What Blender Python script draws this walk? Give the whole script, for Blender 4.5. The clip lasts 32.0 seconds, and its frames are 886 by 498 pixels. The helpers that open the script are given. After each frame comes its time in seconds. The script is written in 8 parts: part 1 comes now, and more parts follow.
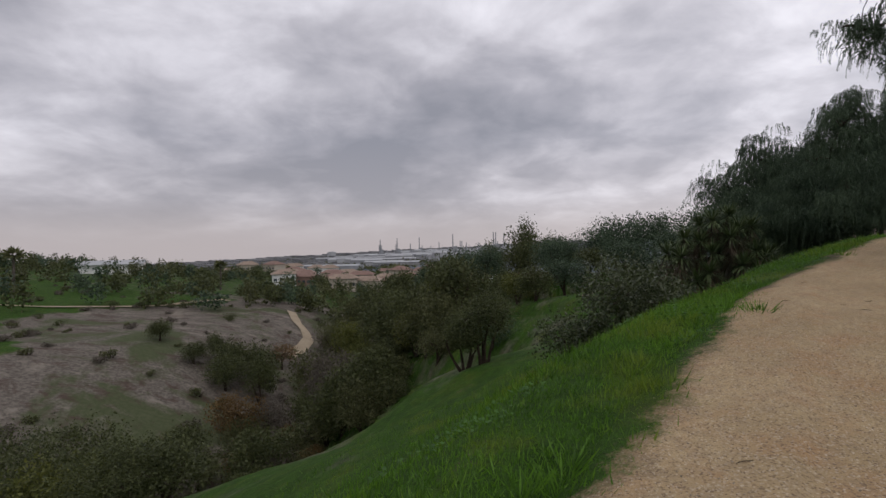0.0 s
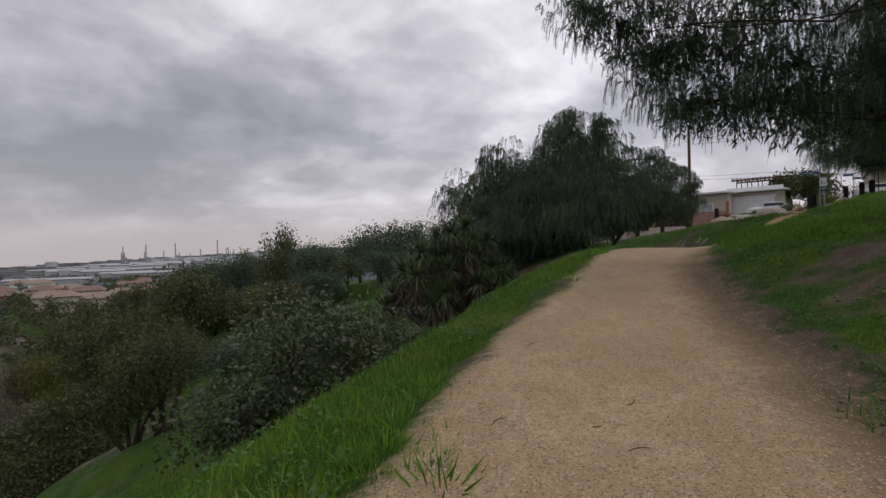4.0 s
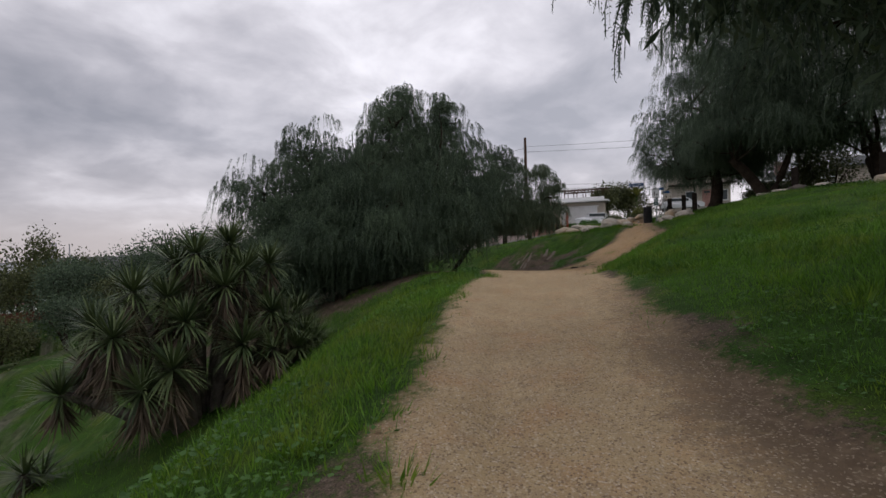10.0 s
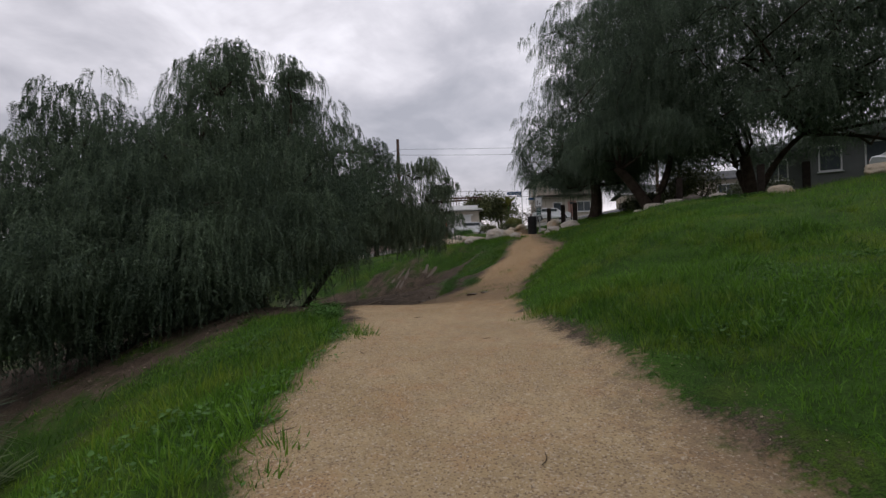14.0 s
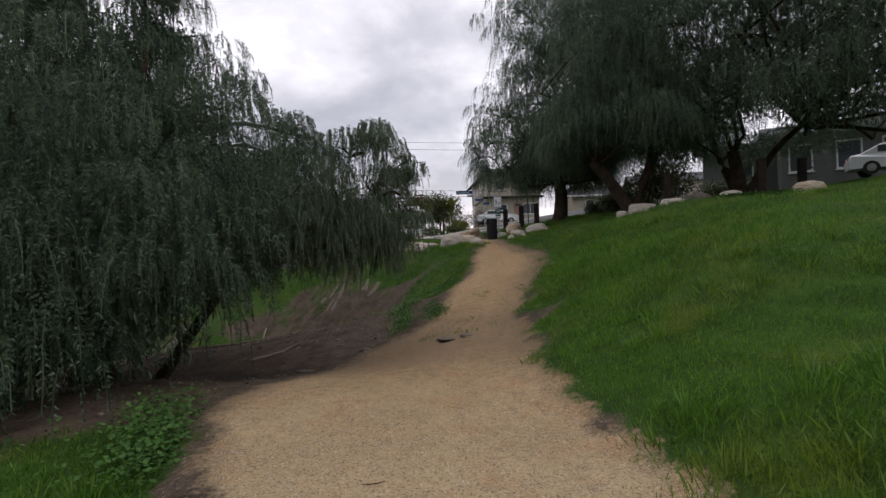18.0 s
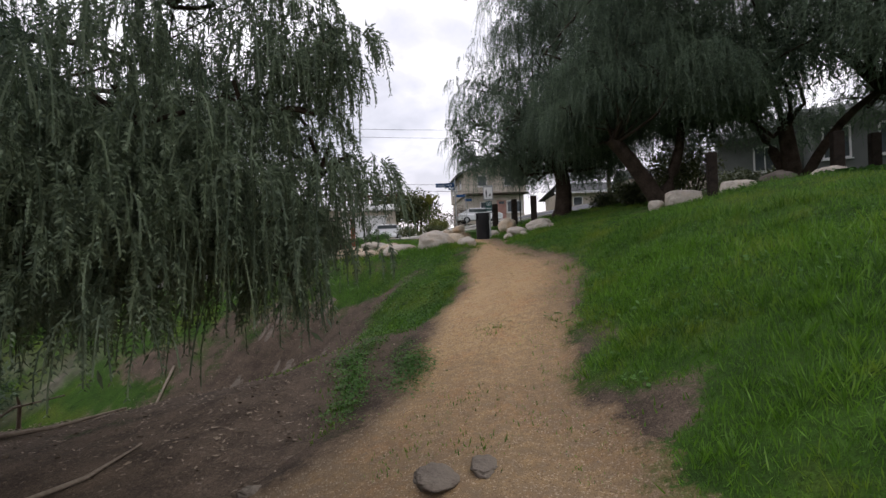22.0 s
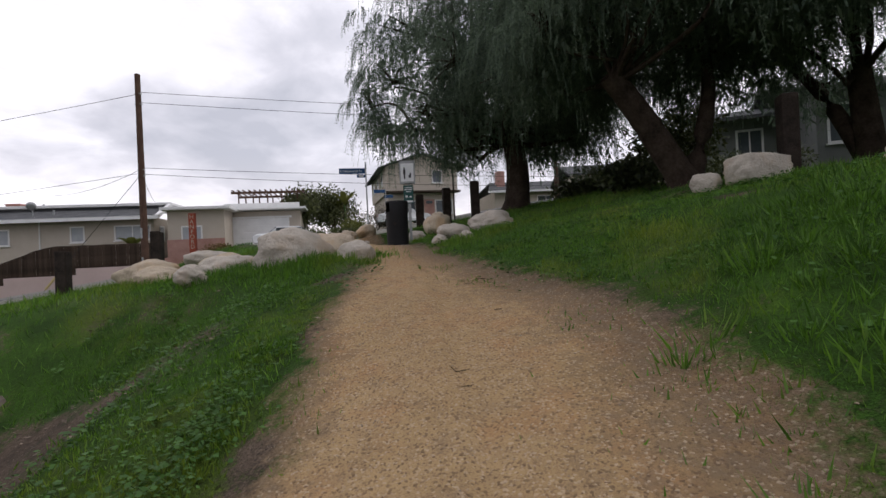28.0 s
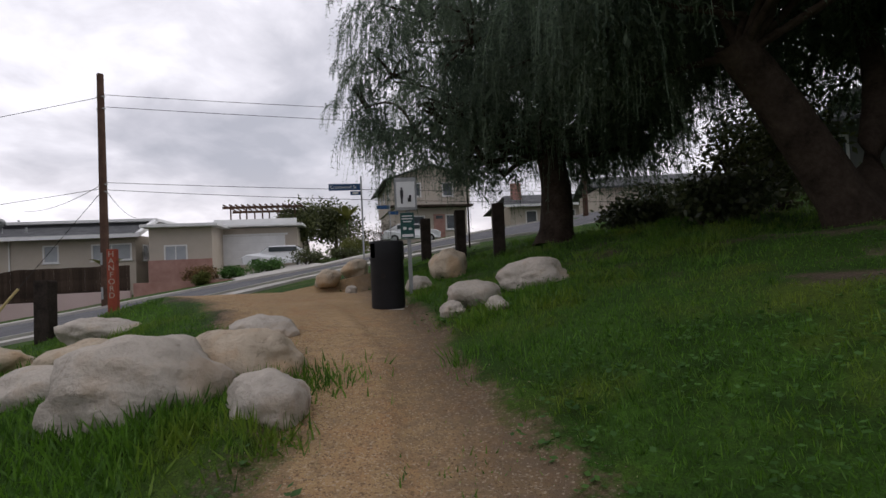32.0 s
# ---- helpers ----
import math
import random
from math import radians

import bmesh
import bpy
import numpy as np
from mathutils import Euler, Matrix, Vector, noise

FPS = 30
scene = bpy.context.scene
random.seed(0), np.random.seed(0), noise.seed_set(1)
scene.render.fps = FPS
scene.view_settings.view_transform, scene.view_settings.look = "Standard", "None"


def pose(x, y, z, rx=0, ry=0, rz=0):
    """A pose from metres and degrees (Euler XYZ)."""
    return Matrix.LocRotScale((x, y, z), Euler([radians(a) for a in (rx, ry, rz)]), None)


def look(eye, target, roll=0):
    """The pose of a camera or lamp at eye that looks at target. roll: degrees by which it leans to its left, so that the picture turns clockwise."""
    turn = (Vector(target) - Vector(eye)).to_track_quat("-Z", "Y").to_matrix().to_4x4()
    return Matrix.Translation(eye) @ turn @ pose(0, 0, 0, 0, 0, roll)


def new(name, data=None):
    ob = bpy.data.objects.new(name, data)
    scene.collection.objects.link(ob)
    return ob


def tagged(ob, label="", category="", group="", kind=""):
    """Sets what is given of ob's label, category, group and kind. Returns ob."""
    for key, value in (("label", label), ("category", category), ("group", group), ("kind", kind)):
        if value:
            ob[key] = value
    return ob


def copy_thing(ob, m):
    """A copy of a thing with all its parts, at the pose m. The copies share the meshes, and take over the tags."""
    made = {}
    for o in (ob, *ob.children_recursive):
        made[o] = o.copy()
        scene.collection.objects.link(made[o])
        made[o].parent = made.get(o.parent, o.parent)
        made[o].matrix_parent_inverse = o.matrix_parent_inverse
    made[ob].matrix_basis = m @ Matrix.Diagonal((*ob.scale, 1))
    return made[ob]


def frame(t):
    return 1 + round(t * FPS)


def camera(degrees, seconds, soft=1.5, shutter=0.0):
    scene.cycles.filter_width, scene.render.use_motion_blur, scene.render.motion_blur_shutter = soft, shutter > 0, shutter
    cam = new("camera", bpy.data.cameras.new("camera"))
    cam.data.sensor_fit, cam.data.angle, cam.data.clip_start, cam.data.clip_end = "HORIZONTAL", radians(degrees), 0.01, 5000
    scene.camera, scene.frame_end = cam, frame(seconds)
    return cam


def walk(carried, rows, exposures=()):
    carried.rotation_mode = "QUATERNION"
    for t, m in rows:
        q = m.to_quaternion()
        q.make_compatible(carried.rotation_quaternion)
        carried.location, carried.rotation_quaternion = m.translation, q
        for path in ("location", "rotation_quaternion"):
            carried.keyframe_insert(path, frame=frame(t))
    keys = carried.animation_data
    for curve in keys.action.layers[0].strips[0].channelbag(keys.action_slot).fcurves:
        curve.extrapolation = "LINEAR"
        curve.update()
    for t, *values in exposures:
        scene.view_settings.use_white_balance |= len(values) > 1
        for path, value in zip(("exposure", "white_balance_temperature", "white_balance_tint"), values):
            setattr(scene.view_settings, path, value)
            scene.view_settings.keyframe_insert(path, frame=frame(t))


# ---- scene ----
cam = camera(84.0, 32.0)
METRES, EYE, TILT, LEAN, TURN = 36.0, 1.45, -0.3, 2.6, 0.0
ROWS = [
    (0.0, 0.0, 0.0, 0.0, 0.01, -0.32, -1.44),
    (0.5, 0.0102, 0.0126, 0.0013, -2.67, -0.05, -0.93),
    (1.0, 0.0187, 0.0256, 0.0024, -5.17, 0.01, -1.39),
    (1.5, 0.0282, 0.0374, 0.0033, -8.29, 0.31, -0.77),
    (2.0, 0.0385, 0.0504, 0.0056, -11.77, 0.44, -1.34),
    (2.5, 0.0466, 0.0644, 0.0077, -14.54, 0.56, -1.39),
    (3.0, 0.0569, 0.0761, 0.0081, -19.07, 0.84, -0.5),
    (3.5, 0.0672, 0.0902, 0.009, -22.45, 0.77, -1.32),
    (4.0, 0.0766, 0.1032, 0.0114, -25.7, 0.87, -0.74),
    (4.5, 0.0885, 0.1153, 0.0139, -28.64, 1.09, -0.35),
    (6.5, 0.1212, 0.1618, 0.0198, -36.9, 1.43, -0.29),
    (7.0, 0.1309, 0.173, 0.0203, -36.69, 1.48, 0.16),
    (7.5, 0.1399, 0.185, 0.0212, -36.19, 1.42, -0.46),
    (8.0, 0.1497, 0.195, 0.0228, -36.75, 1.39, 0.1),
    (8.5, 0.1612, 0.2045, 0.0253, -38.23, 1.29, 0.12),
    (9.0, 0.1715, 0.2157, 0.0269, -39.98, 1.27, -0.03),
    (9.5, 0.1828, 0.2255, 0.027, -41.92, 1.61, 0.45),
    (10.0, 0.1933, 0.2357, 0.0289, -44.11, 1.65, -0.12),
    (10.5, 0.2039, 0.2461, 0.0314, -46.15, 1.79, 0.51),
    (11.0, 0.2167, 0.2554, 0.0326, -48.17, 1.8, 0.72),
    (11.5, 0.2279, 0.2672, 0.0338, -49.67, 1.83, 0.03),
    (12.0, 0.239, 0.2768, 0.0343, -51.19, 2.12, 0.61),
    (12.5, 0.2515, 0.2865, 0.0369, -53.56, 2.12, 0.33),
    (13.0, 0.2625, 0.297, 0.0394, -55.37, 2.22, 0.56),
    (13.5, 0.2754, 0.3055, 0.0403, -57.34, 2.5, 1.16),
    (14.0, 0.2881, 0.316, 0.042, -59.15, 2.5, 0.69),
    (14.5, 0.3004, 0.3255, 0.0437, -60.55, 2.62, 1.42),
    (15.0, 0.3138, 0.3341, 0.0464, -62.23, 2.55, 1.46),
    (15.5, 0.3261, 0.3442, 0.0483, -63.43, 2.51, 1.35),
    (17.5, 0.3794, 0.38, 0.0545, -66.88, 2.75, 1.53),
    (18.0, 0.3933, 0.3897, 0.0551, -66.65, 2.67, 1.2),
    (18.5, 0.4074, 0.3966, 0.0556, -66.82, 2.79, 2.08),
    (19.0, 0.4229, 0.4038, 0.0575, -66.82, 2.53, 1.59),
    (19.5, 0.4366, 0.4111, 0.0594, -66.95, 2.66, 1.63),
    (20.0, 0.4521, 0.4184, 0.06, -67.41, 2.78, 1.44),
    (20.5, 0.467, 0.4265, 0.0603, -67.56, 2.77, 1.24),
    (21.0, 0.4824, 0.432, 0.0605, -67.91, 2.75, 1.73),
    (21.5, 0.4976, 0.4374, 0.062, -68.34, 2.74, 1.61),
    (22.0, 0.5124, 0.4425, 0.0625, -69.31, 2.77, 1.81),
    (22.5, 0.5296, 0.4465, 0.0624, -70.7, 2.56, 1.82),
    (23.0, 0.5449, 0.4502, 0.0617, -71.64, 2.79, 1.87),
    (23.5, 0.5612, 0.4521, 0.0609, -72.35, 2.93, 2.22),
    (24.0, 0.5769, 0.4554, 0.0605, -72.64, 2.85, 1.74),
    (24.5, 0.5929, 0.4596, 0.0607, -73.16, 2.85, 1.91),
    (25.0, 0.6099, 0.4637, 0.0623, -73.94, 2.73, 1.79),
    (25.5, 0.6264, 0.4681, 0.0629, -74.61, 2.72, 1.98),
    (27.5, 0.6918, 0.4845, 0.0712, -77.19, 2.78, 2.44),
    (28.0, 0.7054, 0.4888, 0.0756, -77.59, 3.02, 2.56),
    (28.5, 0.7184, 0.4915, 0.078, -78.01, 3.44, 2.76),
    (29.0, 0.7305, 0.4938, 0.0819, -77.63, 3.61, 2.52),
    (29.5, 0.7408, 0.4955, 0.0872, -77.29, 3.96, 2.56),
    (30.0, 0.7527, 0.4962, 0.0905, -77.23, 4.16, 2.16),
    (30.5, 0.7663, 0.5007, 0.093, -77.09, 4.17, 1.71),
    (31.0, 0.7788, 0.5042, 0.0954, -77.06, 4.41, 2.48),
    (31.5, 0.7926, 0.5067, 0.0992, -76.84, 4.23, 2.17),
    (32.0, 0.8053, 0.511, 0.1032, -76.38, 4.2, 2.34),
]
walk(cam, [(t, pose(0, 0, EYE, TILT, LEAN, TURN) @ pose(METRES * x, METRES * y, METRES * z, 90 + pitch, roll, yaw)) for t, x, y, z, yaw, pitch, roll in ROWS],
     exposures=[(0.0, -0.25), (6.0, -0.2), (10.0, -0.14), (15.0, -0.05), (20.0, 0.4), (24.0, 0.68), (26.0, 0.6), (29.0, 0.18), (32.0, 0.08)])
# ---------------------------------------------------------------- world and sun
world = bpy.data.worlds.new("overcast_sky")
scene.world = world
world.use_nodes = True
SUN_ELEV, SUN_TURN = radians(48), radians(160)


def node(tree, kind, **given):
    n = tree.nodes.new(kind)
    for key, value in given.items():
        if key in ("operation", "blend_type", "data_type", "noise_dimensions", "feature", "sky_type", "sun_disc",
                   "sun_elevation", "sun_rotation", "distance", "attribute_name", "wave_type", "bands_direction",
                   "clamp", "use_clamp", "air_density", "dust_density", "interpolation_type"):
            setattr_plain(n, key, value)
        else:
            n.inputs[key.replace("_", " ")].default_value = value
    return n


def setattr_plain(n, key, value):
    if key == "operation":
        n.operation = value
    elif key == "blend_type":
        n.blend_type = value
    elif key == "data_type":
        n.data_type = value
    elif key == "noise_dimensions":
        n.noise_dimensions = value
    elif key == "feature":
        n.feature = value
    elif key == "sky_type":
        n.sky_type = value
    elif key == "sun_disc":
        n.sun_disc = value
    elif key == "sun_elevation":
        n.sun_elevation = value
    elif key == "sun_rotation":
        n.sun_rotation = value
    elif key == "attribute_name":
        n.attribute_name = value
    elif key == "wave_type":
        n.wave_type = value
    elif key == "bands_direction":
        n.bands_direction = value
    elif key == "use_clamp":
        n.use_clamp = value
    elif key == "air_density":
        n.air_density = value
    elif key == "dust_density":
        n.dust_density = value
    elif key == "interpolation_type":
        n.interpolation_type = value


def ramp(tree, source, stops):
    r = tree.nodes.new("ShaderNodeValToRGB")
    el = r.color_ramp.elements
    while len(el) < len(stops):
        el.new(0.5)
    for e, (p, c) in zip(el, stops):
        e.position = p
        e.color = (*c, 1) if len(c) == 3 else c
    tree.links.new(source, r.inputs[0])
    return r.outputs[0]


def mixed(tree, fac, a, b, blend="MIX"):
    m = tree.nodes.new("ShaderNodeMix")
    m.data_type, m.blend_type = "RGBA", blend
    for sock, v in ((m.inputs[0], fac), (m.inputs[6], a), (m.inputs[7], b)):
        if isinstance(v, bpy.types.NodeSocket):
            tree.links.new(v, sock)
        elif isinstance(v, (int, float)):
            sock.default_value = v
        else:
            sock.default_value = (*v, 1)
    return m.outputs[2]


def calc(tree, op, a, b=0.0):
    m = tree.nodes.new("ShaderNodeMath")
    m.operation = op
    for sock, v in zip(m.inputs, (a, b)):
        if isinstance(v, bpy.types.NodeSocket):
            tree.links.new(v, sock)
        else:
            sock.default_value = v
    return m.outputs[0]


def noise_tex(tree, vec, scale, detail=4.0, rough=0.55, distort=0.0, out=0):
    n = tree.nodes.new("ShaderNodeTexNoise")
    n.inputs["Scale"].default_value, n.inputs["Detail"].default_value = scale, detail
    n.inputs["Roughness"].default_value, n.inputs["Distortion"].default_value = rough, distort
    if vec is not None:
        tree.links.new(vec, n.inputs["Vector"])
    return n.outputs[out]


wt = world.node_tree
wt.nodes.clear()
sky = node(wt, "ShaderNodeTexSky", sky_type="NISHITA", sun_disc=False, sun_elevation=SUN_ELEV, sun_rotation=SUN_TURN)
wco = wt.nodes.new("ShaderNodeTexCoord")
sep = wt.nodes.new("ShaderNodeSeparateXYZ")
wt.links.new(wco.outputs["Generated"], sep.inputs[0])
up = calc(wt, "ADD", calc(wt, "MAXIMUM", sep.outputs[2], 0.0), 0.30)
flat = wt.nodes.new("ShaderNodeCombineXYZ")
wt.links.new(calc(wt, "DIVIDE", sep.outputs[0], up), flat.inputs[0])
wt.links.new(calc(wt, "DIVIDE", sep.outputs[1], up), flat.inputs[1])
flat.inputs[2].default_value = 3.7
big = noise_tex(wt, flat.outputs[0], 1.25, 4.0, 0.5, 0.2)
fine = noise_tex(wt, flat.outputs[0], 3.6, 6.0, 0.55, 0.25)
cover = calc(wt, "ADD", calc(wt, "MULTIPLY", big, 0.64), calc(wt, "MULTIPLY", fine, 0.36))
cloud = ramp(wt, cover, [(0.36, (0.36, 0.365, 0.425)), (0.45, (0.48, 0.475, 0.54)), (0.53, (0.66, 0.645, 0.715)), (0.66, (1.05, 1.03, 1.12))])
low = ramp(wt, sep.outputs[2], [(0.0, (1, 1, 1)), (0.03, (0.85, 0.85, 0.85)), (0.09, (0.3, 0.3, 0.3)), (0.2, (0, 0, 0))])
cloud = mixed(wt, low, cloud, (0.60, 0.54, 0.555))
# an overcast sky is brightest overhead, and a little brighter towards the hidden sun
high = ramp(wt, sep.outputs[2], [(0.42, (1, 1, 1)), (1.0, (1.5, 1.5, 1.5))])
cloud = mixed(wt, 1.0, cloud, high, "MULTIPLY")
east = ramp(wt, calc(wt, "ADD", calc(wt, "MULTIPLY", sep.outputs[0], 0.5), 0.5), [(0.5, (1, 1, 1)), (1.0, (1.48, 1.48, 1.46))])
cloud = mixed(wt, 1.0, cloud, east, "MULTIPLY")
bg_sky = node(wt, "ShaderNodeBackground", Strength=0.05)
bg_cloud = node(wt, "ShaderNodeBackground", Strength=1.0)
wt.links.new(sky.outputs[0], bg_sky.inputs[0])
wt.links.new(cloud, bg_cloud.inputs[0])
blend = wt.nodes.new("ShaderNodeMixShader")
blend.inputs[0].default_value = 0.93
wt.links.new(bg_sky.outputs[0], blend.inputs[1])
wt.links.new(bg_cloud.outputs[0], blend.inputs[2])
wout = wt.nodes.new("ShaderNodeOutputWorld")
wt.links.new(blend.outputs[0], wout.inputs[0])

sun_data = bpy.data.lights.new("sun", "SUN")
sun_data.energy, sun_data.angle, sun_data.color = 0.5, radians(25), (1.0, 0.96, 0.9)
sun_ob = new("sun", sun_data)
sun_ob.matrix_world = look((math.sin(SUN_TURN) * 60, math.cos(SUN_TURN) * 60, 66), (0, 0, 0))


# ---------------------------------------------------------------- numbers: noise and ground plan
def hash2(ix, iy, seed):
    n = (ix.astype(np.int64) * 374761393 + iy.astype(np.int64) * 668265263 + seed * 974634777) & 0x7FFFFFFF
    n = ((n ^ (n >> 13)) * 1274126177) & 0x7FFFFFFF
    return ((n ^ (n >> 16)) & 0xFFFFFF) / float(0xFFFFFF)


def vnoise(x, y, seed=0):
    x, y = np.asarray(x, float), np.asarray(y, float)
    ix, iy = np.floor(x), np.floor(y)
    fx, fy = x - ix, y - iy
    fx, fy = fx * fx * (3 - 2 * fx), fy * fy * (3 - 2 * fy)
    a, b = hash2(ix, iy, seed), hash2(ix + 1, iy, seed)
    c, d = hash2(ix, iy + 1, seed), hash2(ix + 1, iy + 1, seed)
    return (a + (b - a) * fx) * (1 - fy) + (c + (d - c) * fx) * fy - 0.5


def fbm(x, y, scale, octaves=3, seed=0):
    total, amp = 0.0, 1.0
    for k in range(octaves):
        total = total + amp * vnoise(np.asarray(x) / scale * 2 ** k, np.asarray(y) / scale * 2 ** k, seed + k)
        amp *= 0.5
    return total


def step(a, b, v):
    t = np.clip((np.asarray(v, float) - a) / (b - a), 0, 1)
    return t * t * (3 - 2 * t)


def soft_max(a, b, k):
    h = np.clip(0.5 + 0.5 * (a - b) / k, 0, 1)
    return b + (a - b) * h + k * h * (1 - h)


def soft_min(a, b, k):
    return -soft_max(-a, -b, k)


# line of the footpath: x, y, ground height, gravel to the left, gravel to the right, fall of the left slope, berm to the left
PATH = np.array([
    (-7.5, -10.0, -0.90, 0.7, 1.8, 0.64, 1.0),
    (-3.0, -4.0, -0.30, 0.7, 1.8, 0.64, 1.0),
    (0.0, 0.0, 0.05, 0.7, 1.8, 0.64, 1.0),
    (1.37, 1.84, 0.22, 0.70, 1.9, 0.62, 1.0),
    (2.76, 3.71, 0.44, 0.72, 2.0, 0.58, 0.9),
    (4.06, 5.45, 0.74, 0.65, 2.1, 0.52, 0.8),
    (5.39, 7.02, 0.93, 0.60, 2.0, 0.50, 0.8),
    (6.96, 8.49, 1.12, 0.55, 1.85, 0.52, 0.8),
    (8.60, 9.96, 1.38, 0.50, 1.75, 0.70, 0.8),
    (10.37, 11.38, 1.66, 0.50, 1.70, 0.70, 0.8),
    (12.17, 12.70, 1.91, 0.55, 1.70, 0.70, 0.8),
    (14.16, 14.03, 2.07, 0.70, 1.70, 0.42, 0.8),
    (16.28, 15.06, 2.17, 1.10, 1.30, 0.30, 1.0),
    (18.45, 15.93, 2.23, 1.90, 0.95, 0.20, 1.5),
    (20.77, 16.39, 2.28, 2.00, 0.55, 0.14, 2.2),
    (22.90, 17.00, 2.46, 1.30, 0.55, 0.10, 2.2),
    (24.30, 17.35, 2.66, 1.15, 0.65, 0.16, 1.6),
    (25.40, 17.60, 2.96, 1.10, 0.80, 0.28, 1.0),
    (27.10, 17.86, 3.36, 0.85, 1.10, 0.45, 0.8),
    (28.99, 18.40, 3.82, 0.70, 1.10, 0.50, 0.8),
    (30.80, 19.00, 4.15, 0.72, 0.65, 0.45, 0.6),
    (33.00, 19.85, 4.50, 0.85, 0.55, 0.40, 0.3),
    (35.20, 21.30, 4.84, 1.3, 0.9, 0.4, 0.2),
    (37.40, 23.20, 5.03, 1.9, 1.6, 0.4, 0.2),
    (38.60, 24.40, 5.10, 2.2, 2.0, 0.4, 0.2),
])
_leg = np.hypot(np.diff(PATH[:, 0]), np.diff(PATH[:, 1]))
_at = np.concatenate([[0], np.cumsum(_leg)])


def smooth_line(line, at, gap):
    q = np.arange(0, at[-1], gap)
    cols = [np.interp(q, at, line[:, k]) for k in range(line.shape[1])]
    w = np.hanning(int(2.4 / gap) | 1)
    w /= w.sum()
    h = len(w) // 2
    out = []
    for c in cols:
        pad = np.concatenate([2 * c[0] - c[h:0:-1], c, 2 * c[-1] - c[-2:-h - 2:-1]])
        out.append(np.convolve(pad, w, "valid"))
    return np.stack(out, 1)


LINE = smooth_line(PATH, _at, 0.2)
_tan = np.gradient(LINE[:, :2], axis=0)
_tan /= np.linalg.norm(_tan, axis=1)[:, None]


def plan(x, y):
    """Nearest station on the footpath and the offset from it (right of it positive)."""
    x, y = np.atleast_1d(np.asarray(x, float)), np.atleast_1d(np.asarray(y, float))
    near = np.zeros(x.shape, int)
    for i in range(0, len(x), 20000):
        dx = x[i:i + 20000, None] - LINE[None, :, 0]
        dy = y[i:i + 20000, None] - LINE[None, :, 1]
        near[i:i + 20000] = np.argmin(dx * dx + dy * dy, axis=1)
    ex, ey = x - LINE[near, 0], y - LINE[near, 1]
    off = ex * _tan[near, 1] - ey * _tan[near, 0]
    far = np.hypot(ex, ey) * np.where(off < 0, -1, 1)
    return near, far


def upper(x, y):
    """The tilted bench on which the street and the houses stand; it levels out behind the houses."""
    v = (x - 60.5) * 0.92 + (y - 36.0) * 0.39
    z = 5.0 + 0.147 * (x - 35.7) - 0.105 * (y - 21.4) - 0.45 * step(15.0, 9.5, y) - 0.094 * np.maximum(v - 3.0, 0) - 0.05 * np.maximum(v - 14.0, 0)
    return soft_max(soft_min(z, 10.5 + 0 * z, 1.0), -28 + 0 * z, 2.0)


# heights below are taken from a sloping datum, which the last lines of the file set level; the plain tilts a little to the east
def far_plain(x, y, z):
    return z + 0.0792 * x + 0.009 * y


EDGE_Y = np.array([-60, 10, 18.5, 21, 24, 31, 45, 60, 90, 140, 220])
EDGE_X = np.array([60, 34.0, 32.5, 31.6, 31.0, 30.8, 28.5, 27, 24, 16, 0])


